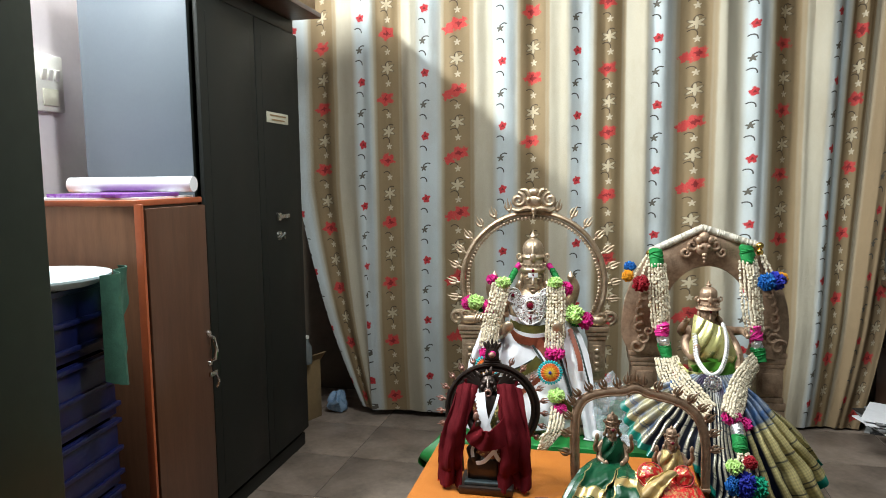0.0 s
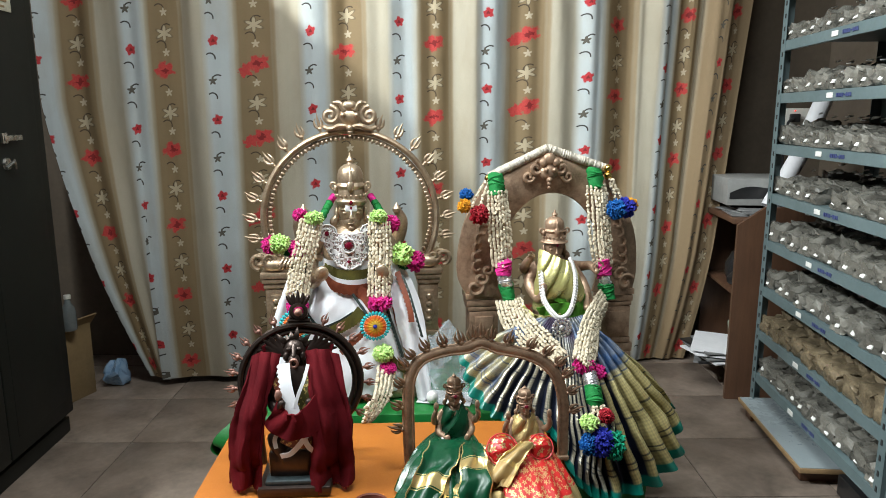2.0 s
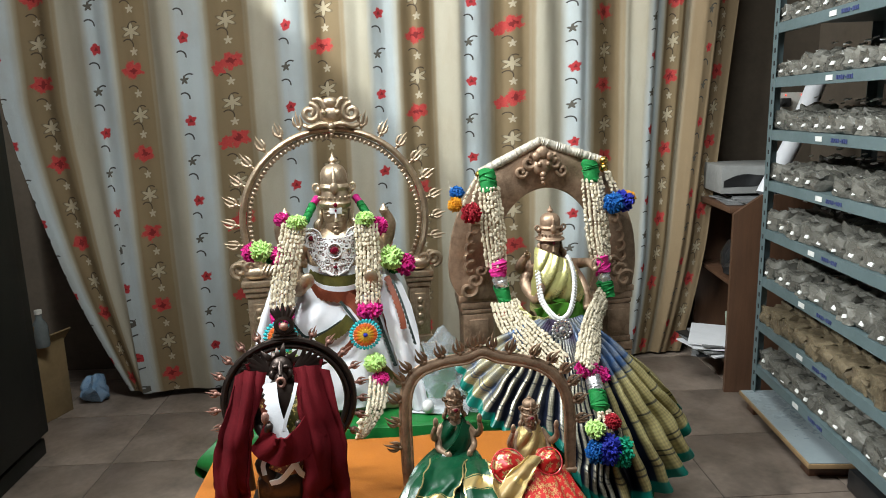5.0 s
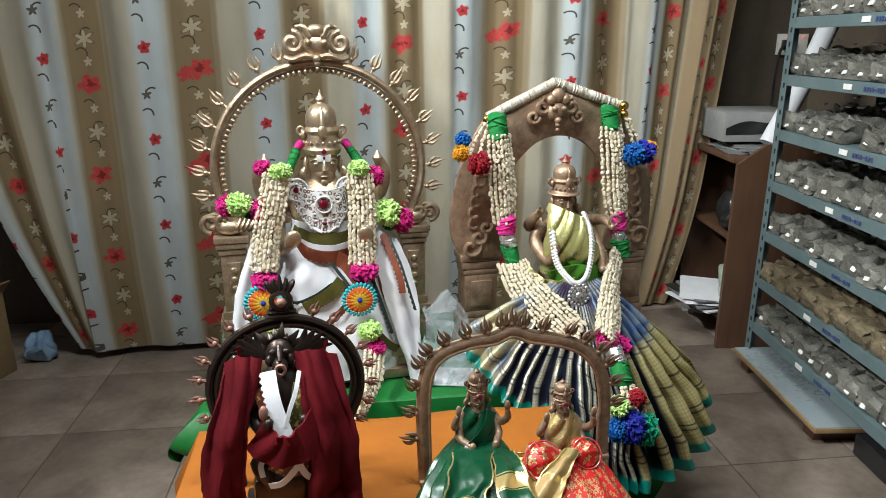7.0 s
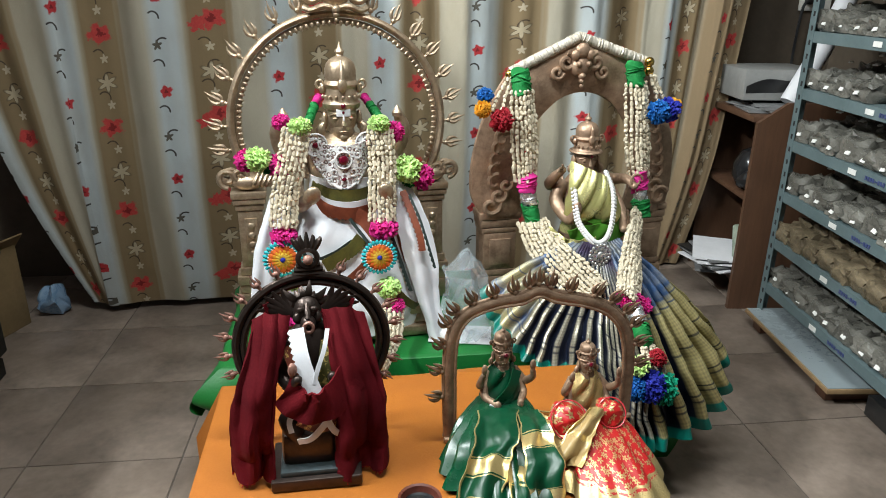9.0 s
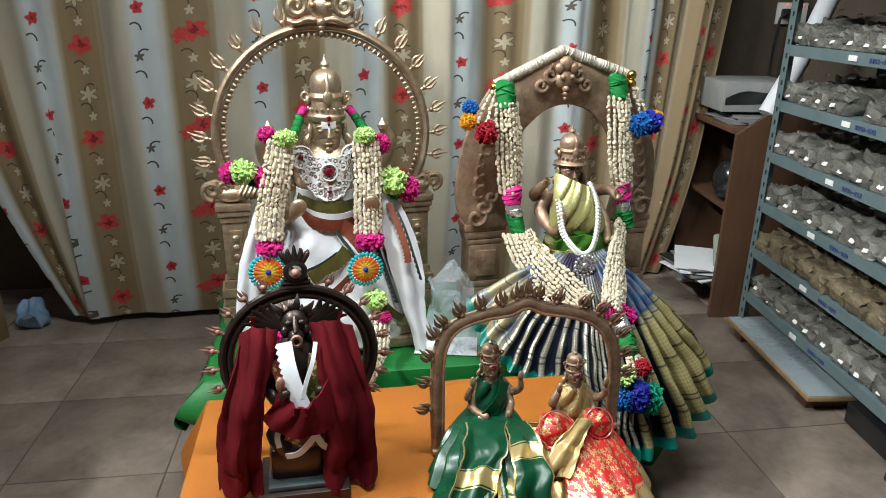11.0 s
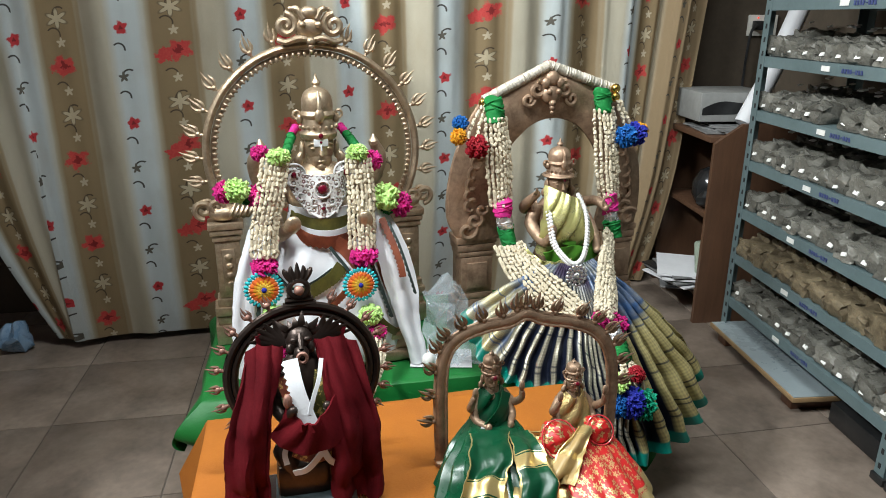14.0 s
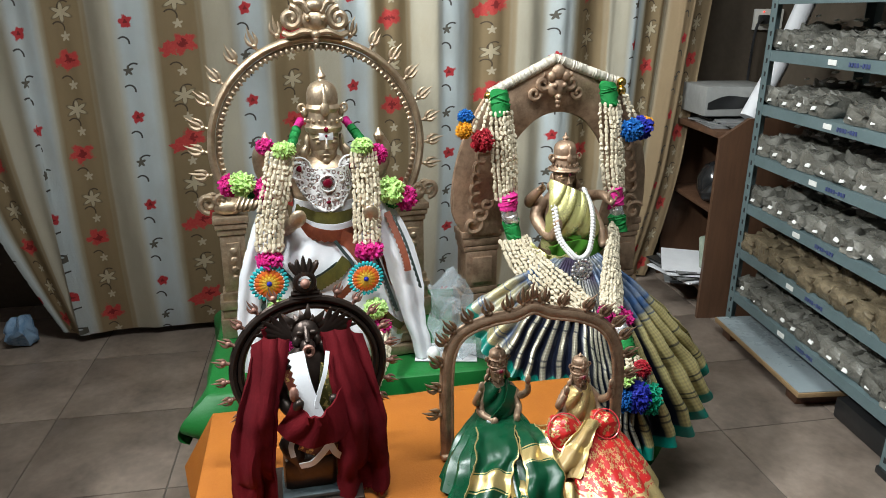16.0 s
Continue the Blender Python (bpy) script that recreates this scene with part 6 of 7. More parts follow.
def small_statue():
    g = Geo()
    cx = 0.074
    rot = pose(0, 0, 0, 0, 0, -4)
    g.box((0.07, 2.07, ZT + 0.011), (0.152, 0.115, 0.022), rot, 0, bev=0.004)
    g.box((0.06, 2.08, ZT + 0.055), (0.092, 0.07, 0.07), rot, 0, bev=0.012)
    g.box((0.068, 2.066, ZT + 0.026), (0.118, 0.085, 0.012), rot, 2, bev=0.003)
    g.tube([(cx, 2.12, 0.44), (cx, 2.115, 0.5), (cx, 2.115, 0.55), (cx, 2.12, 0.6), (cx, 2.125, 0.635), (cx, 2.13, 0.66)], [0.045, 0.04, 0.034, 0.042, 0.036, 0.014], 16, flat=(0.75, 1.1))
    g.ball((cx - 0.004, 2.128, 0.677), (0.024, 0.025, 0.027), None, 0, 14, 10)
    g.ball((cx - 0.004, 2.1, 0.664), (0.013, 0.014, 0.013), None, 0, 12, 9)
    g.tube([(cx - 0.004 + 0.0075 * math.cos(a), 2.087, 0.661 + 0.0085 * math.sin(a)) for a in [k * math.pi / 8 for k in range(16)]], 0.0034, 7, 1, closed=True)
    g.tube([(cx - 0.004, 2.112, 0.694), (cx - 0.004, 2.102, 0.684), (cx - 0.004, 2.092, 0.674)], [0.004, 0.005, 0.004], 8)
    for k in range(8):
        a = radians(22 + 19.5 * k)
        ln = 0.022 + 0.01 * math.sin(2.4 * k)
        o = Vector((cx - 0.004 + math.cos(a) * 0.018, 2.128, 0.682 + math.sin(a) * 0.016))
        g.tube(smooth([o, o + Vector((math.cos(a) * ln * 0.5, -0.004, math.sin(a) * ln * 0.5)), o + Vector((math.cos(a) * ln, 0.004, math.sin(a) * ln))], 6), [0.006, 0.007, 0.0075, 0.0065, 0.005, 0.003, 0.001], 6, flat=(0.6, 1))
    for k in (-1, 1):
        g.ball((cx - 0.004 + k * 0.011, 2.106, 0.686), (0.007, 0.005, 0.005), None, 0, 8, 6)
        g.ball((cx - 0.004 + k * 0.016, 2.112, 0.668), (0.009, 0.009, 0.011), None, 0, 8, 6)
    for s in (-1, 1):
        for k in range(5):
            a = radians(8 + 17 * k)
            g.tube(smooth([(cx + s * 0.02, 2.14, 0.66), (cx + s * (0.03 + 0.03 * math.cos(a)), 2.15, 0.665 + 0.022 * math.sin(a)), (cx + s * (0.03 + 0.058 * math.cos(a)), 2.15, 0.665 + 0.045 * math.sin(a))], 6), [0.005, 0.007, 0.008, 0.007, 0.006, 0.004, 0.002], 6, flat=(0.5, 1))
        limb(g, [(cx + s * 0.036, 2.115, 0.625), (cx + s * 0.055, 2.1, 0.585), (cx + s * 0.04, 2.065, 0.565), (cx + s * 0.028, 2.045, 0.59)], [0.015, 0.013, 0.011, 0.008])
        limb(g, [(cx + s * 0.03, 2.11, 0.46), (cx + s * 0.045, 2.07, 0.5), (cx + s * 0.03, 2.06, 0.455)], [0.024, 0.02, 0.015])
    g.ball((cx - 0.035, 2.05, 0.605), (0.008, 0.007, 0.014), None, 1, 8, 6)
    M["worn_blue"] = surf("worn_blue", (0.05, 0.078, 0.085), (0.022, 0.026, 0.03), 40, 0.5)
    solo("statue", g, [M["old_bronze"], M["pinkish"], M["worn_blue"]], "small dark bronze kneeling statue on stepped base", "statue", (cx, 2.06, ZT))
    t = thing("dark_ring_arch", "dark bronze ring arch with coppery buds round its rim", "arch", (0.078, 2.175, ZT))
    c = (0.078, 2.175, 0.585)
    part("outer_ring", Geo().tube(arc_pts(c, 0.134, -42, 222, 56), 0.0075, 8), M["old_bronze"], t)
    part("inner_ring", Geo().tube(arc_pts(c, 0.121, -42, 222, 56), 0.007, 8), M["old_bronze"], t)
    for s in (-1, 1):
        x = c[0] + s * 0.095
        part("post", Geo().tube([(x, 2.175, ZT), (x, 2.175, 0.44), (x + s * 0.003, 2.175, 0.5)], [0.011, 0.008, 0.009], 10), M["old_bronze"], t)
        part("end_scroll", Geo().tube(scroll((c[0] + s * 0.098, 2.165, 0.52), 0.018, 1.1, math.pi / 2, s), 0.006, 8), M["old_bronze"], t)
    for k in range(18):
        a = -32 + 244 * k / 17
        if 78 < a < 102:
            continue
        d = Vector((math.cos(radians(a)), 0, math.sin(radians(a))))
        f = Geo().tube([Vector(c) + d * 0.136, Vector(c) + d * 0.146], 0.0032, 6)
        flame(f, Vector(c) + d * 0.146, d, 0.024)
        f.ball(Vector(c) + d * 0.151, (0.006, 0.006, 0.006), None, 0, 8, 6)
        part("bud_finial", f, M["pinkish"], t, "coppery pink bud finial")
    g = Geo().tube(scroll((0.078, 2.17, 0.752), 0.016, 1.0, -math.pi / 2, 1, 20, 1.0), 0.005, 8)
    for k in range(5):
        o = (k - 2) / 2
        g.tube(smooth([(0.078 + o * 0.01, 2.172, 0.765), (0.078 + o * 0.022, 2.172, 0.785), (0.078 + o * 0.02, 2.172, 0.8 - 0.012 * abs(o))], 6), [0.005, 0.006, 0.006, 0.005, 0.004, 0.003, 0.001], 6)
    for k in range(3):
        g.tube([(0.078 - 0.028 + 0.004 * k, 2.175, 0.722 + 0.008 * k), (0.078, 2.17, 0.724 + 0.008 * k), (0.078 + 0.028 - 0.004 * k, 2.175, 0.722 + 0.008 * k)], 0.005, 6)
    g.ball((0.078, 2.162, 0.752), 0.009, None, 1, 10, 8)
    part("crest", g, [M["old_bronze"], M["pinkish"]], t)

    # dress
    t = thing("maroon_shawl", "dark maroon wool shawl hanging over both shoulders of statue", "shawl", (0.07, 2.09, ZT))
    for top, bot, dx in ((((-0.022, 2.115, 0.663), (0.04, 2.11, 0.676)), ((-0.076, 2.06, 0.405), (0.0, 2.03, 0.407)), -1), (((0.092, 2.11, 0.676), (0.163, 2.115, 0.663)), ((0.1, 2.02, 0.396), (0.187, 2.05, 0.403)), 1)):
        def fn(u, v, top=top, bot=bot, dx=dx):
            a, b = Vector(top[0]).lerp(Vector(top[1]), u), Vector(bot[0]).lerp(Vector(bot[1]), u)
            p = a.lerp(b, v)
            p.x += dx * 0.012 * math.sin(math.pi * v)
            p.y += -0.035 * math.sin(math.pi * min(1, v * 1.2)) ** 0.7 * (0.6 + 0.4 * math.sin(math.pi * u)) + 0.011 * (0.3 + v) * math.sin(u * 8.5 + 2.5 * v + dx) + 0.004 * math.sin(u * 19 - 6 * v)
            p.z += 0.012 * math.sin(math.pi * u) * (1 - v) ** 4 + 0.004 * math.sin(u * 14) * v
            return wrinkle(p, 16, 0.006, dx)
        d = part("hanging_drape", Geo().sheet(fn, 34, 30, 0.005), M["maroon"], t)
        fr = Geo()
        for k in range(40):
            p = fn(k / 39, 1.0)
            fr.tube([p, p + Vector((rng.uniform(-0.003, 0.003), rng.uniform(-0.003, 0.001), -0.006))], [0.0012, 0.0006], 4)
        part("fringe", fr, M["red"], d, "short red thread fringe")
    g = Geo()
    ribbon(g, [(0.022, 2.055, 0.565), (0.055, 2.03, 0.546), (0.095, 2.026, 0.552), (0.135, 2.05, 0.584)], 0.056, 22, 0.004, ripple=0.004)
    part("waist_drape", g, M["maroon"], t)
    g = Geo()
    ribbon(g, [(0.0, 2.15, 0.667), (0.03, 2.16, 0.672), (0.075, 2.165, 0.66), (0.12, 2.16, 0.672), (0.15, 2.15, 0.664)], 0.03, 22, 0.004)
    part("neck_drape", g, M["maroon"], t)

    t = thing("white_stole", "white cotton stole with toothed edge crossing the statue", "stole", (0.07, 2.06, ZT))
    for pts, w, te in (([(0.05, 2.085, 0.662), (0.054, 2.062, 0.632), (0.062, 2.048, 0.598), (0.078, 2.036, 0.552)], 0.024, 0.004), ([(0.1, 2.08, 0.66), (0.092, 2.06, 0.634), (0.08, 2.048, 0.606), (0.072, 2.042, 0.58)], 0.007, 0.0),
                       ([(0.045, 2.08, 0.60), (0.04, 2.06, 0.575), (0.052, 2.05, 0.55), (0.068, 2.045, 0.535)], 0.008, 0), ([(0.04, 2.06, 0.528), (0.028, 2.05, 0.51), (0.03, 2.045, 0.49)], 0.009, 0.0),
                       ([(0.04, 2.04, 0.475), (0.062, 2.032, 0.484), (0.088, 2.032, 0.512), (0.104, 2.04, 0.53)], 0.011, 0), ([(0.09, 2.032, 0.515), (0.1, 2.03, 0.495), (0.118, 2.035, 0.478)], 0.011, 0)):
        part("cotton_band", ribbon(Geo(), pts, w, 22, 0.002, teeth=te), M["cotton"], t)
    g = Geo()
    ribbon(g, [(0.04, 2.085, 0.635), (0.052, 2.066, 0.6), (0.06, 2.06, 0.565)], 0.036, 16, 0.003)
    part("silk_panel", g, RUST_GOLD, t, "rust brown brocade panel")
    g = Geo()
    ribbon(g, [(0.108, 2.09, 0.63), (0.1, 2.068, 0.6), (0.09, 2.06, 0.565)], 0.04, 16, 0.003)
    part("silk_panel", g, OLIVE_GOLD, t, "olive gold brocade panel")
    g = Geo()
    ribbon(g, [(0.05, 2.05, 0.53), (0.08, 2.038, 0.52), (0.11, 2.048, 0.53)], 0.06, 16, 0.003)
    part("silk_panel", g, RUST_GOLD, t, "rust brown brocade panel")


small_statue()


# ---- pair of small figures under the brown arch ----
def small_arch():
    ya = 2.1
    t = thing("brown_arch", "brown bronze arch with bud finials and pointed top", "arch", (0.5, ya, ZT))
    line = smooth([(x, ya, z) for x, z in ((0.318, ZT), (0.316, 0.475), (0.315, 0.548), (0.321, 0.614), (0.345, 0.651), (0.395, 0.668), (0.445, 0.673), (0.478, 0.684), (0.513, 0.67), (0.579, 0.653), (0.626, 0.628), (0.657, 0.586), (0.67, 0.528), (0.672, 0.464), (0.674, ZT))], 84)
    mid = Vector((0.495, ya, 0.52))
    part("band", Geo().tube(line, 0.0098, 10, flat=(0.7, 1.25)), M["copper"], t)
    part("rim", Geo().tube([p + (p - mid).normalized() * 0.0105 for p in line], 0.0042, 8), M["copper"], t)
    part("inner_rim", Geo().tube([p - (p - mid).normalized() * 0.0095 + Vector((0, -0.004, 0)) for p in line], 0.0034, 8), M["copper"], t)
    for k in (7, 11, 15, 19, 23, 27, 31, 35, 39, 42, 46, 50, 54, 58, 62, 66, 70, 74):
        p = line[k]
        d = (p - mid).normalized()
        if k < 22 or k > 64:
            d = (d + Vector((0, 0, 0.3))).normalized()
        f = flame(Geo(), p + d * 0.015, d + Vector((0, -0.25, 0.2)), 0.034)
        part("bud_finial", f, M["copper"], t)
    for x in (0.318, 0.674):
        part("foot", Geo().box((x, ya, ZT + 0.005), (0.026, 0.024, 0.01), bev=0.003), M["copper"], t)


small_arch()


def little_statue(cx, cy, top, s, label):
    g = Geo()
    z = top - 0.115 * s
    g.lathe([(0.03, ZT), (0.032, ZT + 0.02), (0.025, ZT + 0.03), (0.024, z - 0.04), (0.026, z - 0.02), (0.02, z + 0.01)], (cx, cy + 0.01, 0), 14)
    g.tube([(cx, cy, z - 0.06), (cx, cy, z - 0.02), (cx, cy, z + 0.015), (cx, cy, z + 0.032)], [0.026, 0.03, 0.026, 0.009], 14, flat=(0.8, 1.1))
    crowned_head(g, (cx, cy - 0.002, top - 0.068 * s), 0.0185 * s, tall=0.75)
    g.ball((cx + 0.001, cy - 0.019 * s, top - 0.062 * s), (0.009 * s, 0.004, 0.0065 * s), None, 1, 10, 7)
    g.ball((cx + 0.001, cy - 0.0225 * s, top - 0.062 * s), (0.0045 * s, 0.003, 0.005 * s), None, 2, 8, 6)
    for k in (-1, 1):
        limb(g, [(cx + k * 0.024, cy, z + 0.012), (cx + k * 0.043, cy - 0.012, z - 0.008), (cx + k * 0.05, cy - 0.035, z + 0.012), (cx + k * 0.047, cy - 0.042, z + 0.03)], [0.009, 0.008, 0.0065, 0.005])
        g.ball((cx + k * 0.046, cy - 0.044, z + 0.042), (0.006, 0.004, 0.011), None, 0, 8, 6)
        limb(g, [(cx + k * 0.024, cy, z + 0.01), (cx + k * 0.038, cy - 0.02, z - 0.025), (cx + k * 0.024, cy - 0.048, z - 0.03)], [0.009, 0.008, 0.006])
        g.ball((cx + k * 0.022, cy - 0.055, z - 0.03), (0.007, 0.006, 0.01), None, 0, 8, 6)
    solo("statue", g, [M["copper"], M["pinkish"], M["ruby"]], label, "statue", (cx, cy, ZT))
    return z


def brocade():
    """Red silk scattered with gold flowers."""
    m, nt, b = tree("brocade", 0.35, spec=0.6)
    uv = nt.nodes.new("ShaderNodeUVMap")
    mp = nt.nodes.new("ShaderNodeMapping")
    mp.inputs["Scale"].default_value = (22, 13, 1)
    nt.links.new(uv.outputs[0], mp.inputs[0])
    vo = nt.nodes.new("ShaderNodeTexVoronoi")
    vo.inputs["Scale"].default_value = 1.0
    nt.links.new(mp.outputs[0], vo.inputs["Vector"])
    sub = nt.nodes.new("ShaderNodeVectorMath")
    sub.operation = "SUBTRACT"
    nt.links.new(mp.outputs[0], sub.inputs[0])
    nt.links.new(vo.outputs["Position"], sub.inputs[1])
    sp = nt.nodes.new("ShaderNodeSeparateXYZ")
    nt.links.new(sub.outputs[0], sp.inputs[0])
    x, y = X(nt, sp.outputs[0]), X(nt, sp.outputs[1])
    r, th = (x * x + y * y).op("SQRT"), x.op("ARCTAN2", y)
    f = (r / ((th * 5.0).op("COSINE") * 0.13 + 0.31)).less(1.0, 0.2) * r.op("GREATER_THAN", 0.07)
    s2 = nt.nodes.new("ShaderNodeSeparateXYZ")
    nt.links.new(uv.outputs[0], s2.inputs[0])
    v = X(nt, s2.outputs[1])
    hem = (v * -1 + 0.78).less(0.0, 0.01)
    line = (v - 0.74).abs().less(0.012, 0.008)
    gold = (f + hem + line).clamp()
    co = nt.nodes.new("ShaderNodeTexCoord").outputs["Object"]
    fine = noise_of(nt, co, 420, 2)
    base = mixc(nt, noise_of(nt, co, 14, 3), (0.5, 0.012, 0.012), (0.36, 0.01, 0.01))
    gcol = mixc(nt, fine, (0.55, 0.4, 0.15), (0.68, 0.52, 0.26))
    nt.links.new(mixc(nt, gold, base, gcol), b.inputs["Base Color"])
    nt.links.new((gold * 0.75).s, b.inputs["Metallic"])
    bump(nt, b, fine * 0.5 + f, 0.25, 0.003)
    return m


def skirt_sheet(top, r0, bot, rx, ry, pleats, amp, a0=170, a1=370, zb=ZT + 0.002, sag=0.0, crease=0.008):
    top, bot = Vector(top), Vector(bot)

    def fn(u, v):
        a = radians(a0 + (a1 - a0) * u)
        d = Vector((math.cos(a), math.sin(a), 0))
        p = top + Vector((d.x * r0, d.y * r0 * 0.8, 0))
        q = Vector((bot.x + d.x * rx, bot.y + d.y * ry, zb))
        e = v ** 0.8
        w = p.lerp(q, e)
        w.z = top.z + (zb - top.z) * v ** (1.5 - sag)
        w += d * (amp * v ** 0.8 * math.sin(pleats * 2 * math.pi * u + 2.0 * math.sin(3 * u)) + 0.35 * amp * v * math.sin(pleats * 5.3 * u + 4 * v))
        w = wrinkle(w, 17, crease * math.sin(math.pi * min(1, v * 0.9)))
        w.z = max(w.z, zb)
        return w
    return fn


z1 = little_statue(0.42, 2.12, 0.622, 1.0, "small coppery statue dressed in green silk under arch")
z2 = little_statue(0.575, 2.085, 0.598, 0.92, "small coppery statue dressed in red brocade under arch")

t = thing("green_silk_dress", "glossy dark green silk dress with broad gold borders on small statue", "dress", (0.4, 2.0, ZT))
f1 = skirt_sheet((0.418, 2.105, z1 - 0.035), 0.036, (0.378, 1.985), 0.094, 0.125, 12, 0.011, 150, 385, ZT + 0.004, 0.0, 0.006)
part("skirt", Geo().sheet(f1, 90, 30, 0.003), M["satin_green"], t)


def banded_silk(name, base, bands, side=0.05):
    """Silk with woven gold bands across and gold edges. u runs across, v down."""
    m, nt, b = tree(name, 0.38, spec=0.4)
    uv = nt.nodes.new("ShaderNodeUVMap")
    sp = nt.nodes.new("ShaderNodeSeparateXYZ")
    nt.links.new(uv.outputs[0], sp.inputs[0])
    u, v = X(nt, sp.outputs[0]), X(nt, sp.outputs[1])
    co = nt.nodes.new("ShaderNodeTexCoord").outputs["Object"]
    fine, big = noise_of(nt, co, 420, 2), noise_of(nt, co, 20, 3)
    gold = (u - 0.5).abs().op("GREATER_THAN", 0.5 - side)
    for lo, hi in bands:
        gold = gold + (v - (lo + hi) / 2).abs().less((hi - lo) / 2) * ((v - (lo + hi) / 2).abs() - (hi - lo) * 0.42).abs().op("GREATER_THAN", (hi - lo) * 0.03)
    gold = gold.clamp()
    col = mixc(nt, gold, mixc(nt, big, base, tuple(k * 0.6 for k in base)), mixc(nt, fine, (0.55, 0.4, 0.15), (0.72, 0.56, 0.27)))
    nt.links.new(col, b.inputs["Base Color"])
    nt.links.new((gold * 0.75).s, b.inputs["Metallic"])
    bump(nt, b, fine * 0.4 + big * 0.6, 0.12, 0.004)
    return m


def flap(name, tl, tr, bl, br, mat, parent, sag, seed, n=26):
    """A hanging panel of cloth between four corners."""
    tl, tr, bl, br = (Vector(q) for q in (tl, tr, bl, br))

    def fn(u, v):
        p = tl.lerp(tr, u).lerp(bl.lerp(br, u), v)
        p += Vector((0, -0.5, 0.85)) * sag * math.sin(math.pi * v * 0.95) + Vector((0, -0.004, 0.004)) * math.sin(9 * u + 3 * v + seed) * (0.4 + v)
        p = wrinkle(p, 24, 0.008, seed)
        p.z = max(p.z, ZT + 0.003)
        return p
    ob = part(name, Geo().sheet(fn, n, n, 0.002), mat, parent)
    return ob, fn


GREEN_SILK = (0.0006, 0.06, 0.023)
FA = banded_silk("green_silk_a", GREEN_SILK, ((0.56, 0.76), (0.93, 1.0)), 0.035)
FB = banded_silk("green_silk_b", GREEN_SILK, ((0.32, 0.52), (0.9, 1.0)), 0.06)
FC = banded_silk("green_silk_c", GREEN_SILK, ((0.0, 0.5),), 0.07)
pA, fA = flap("front_panel", (0.36, 2.055, 0.478), (0.435, 2.045, 0.476), (0.282, 1.915, ZT + 0.006), (0.347, 1.885, ZT + 0.006), FA, t, 0.03, 1.0)
pB, fB = flap("front_panel", (0.428, 2.045, 0.474), (0.472, 2.05, 0.468), (0.392, 1.895, ZT + 0.007), (0.46, 1.89, ZT + 0.007), FB, t, 0.034, 4.0)
pC, fC = flap("front_panel", (0.376, 1.975, 0.442), (0.42, 1.97, 0.436), (0.36, 1.855, ZT + 0.005), (0.398, 1.85, ZT + 0.005), FC, t, 0.014, 7.0)
for pn, f in ((pA, fA), (pB, fB)):
    g = Geo()
    for k in range(30):
        p = Vector(f(k / 29, 1.0))
        g.tube([p + Vector((0, 0.004, 0.002)), p + Vector((rng.uniform(-0.003, 0.003), -0.016, rng.uniform(-0.001, 0.003)))], [0.0024, 0.0016], 5)
    part("tassel_fringe", g, M["pink"], pn, "deep pink thread tassels")


def shoulder_cloth(cx, cy, z, w, mat, parent, name="shoulder_drape", label=""):
    def fn(u, v):
        s = 2 * u - 1
        x = cx + s * (0.016 + w * v ** 0.7)
        return x, cy - 0.004 - 0.034 * (1 - s * s) ** 0.5 * (0.4 + 0.6 * v) + 0.003 * math.sin(14 * u + 9 * v), z + 0.03 - 0.075 * v - 0.012 * (1 - s * s) * (1 - v)
    part(name, Geo().sheet(fn, 24, 16, 0.003), mat, parent, label)


shoulder_cloth(0.42, 2.12, z1, 0.026, M["satin_green"], t)
part("shawl_fold", ribbon(Geo(), [(0.44, 2.09, z1 + 0.026), (0.425, 2.075, z1 + 0.0), (0.405, 2.072, z1 - 0.022), (0.392, 2.08, z1 - 0.04)], 0.018, 18, 0.003), M["satin_green"], t)
part("sash", ribbon(Geo(), [(0.385, 2.075, z1 - 0.034), (0.42, 2.06, z1 - 0.042), (0.452, 2.075, z1 - 0.04)], 0.009, 18, 0.003), M["cotton"], t, "white cord tied round the waist")

t = thing("red_brocade_dress", "red and gold brocade skirt with wide gold hem on small statue", "dress", (0.56, 1.95, ZT))
BR = brocade()
M["pink_red"] = surf("pink_red", (0.62, 0.06, 0.07), (0.5, 0.035, 0.045), 20, 0.2)
f2 = skirt_sheet((0.572, 2.07, z2 - 0.035), 0.036, (0.562, 1.955), 0.093, 0.14, 8, 0.006, 165, 372, ZT + 0.004, 0.0, 0.002)
part("skirt", Geo().sheet(f2, 100, 30, 0.003), BR, t)
shoulder_cloth(0.575, 2.085, z2, 0.026, M["zari"], t, "blouse", "crushed gold tissue blouse")
FD = banded_silk("gold_tissue", (0.5, 0.34, 0.14), ((0.0, 0.2), (0.5, 0.62)), 0.12)
flap("gold_fold", (0.545, 2.0, 0.492), (0.575, 1.995, 0.486), (0.466, 1.955, 0.44), (0.5, 1.93, 0.425), FD, t, 0.012, 2.0)
flap("gold_fold", (0.47, 2.02, 0.478), (0.51, 2.0, 0.48), (0.455, 1.95, 0.425), (0.5, 1.925, 0.42), FD, t, 0.008, 5.0)
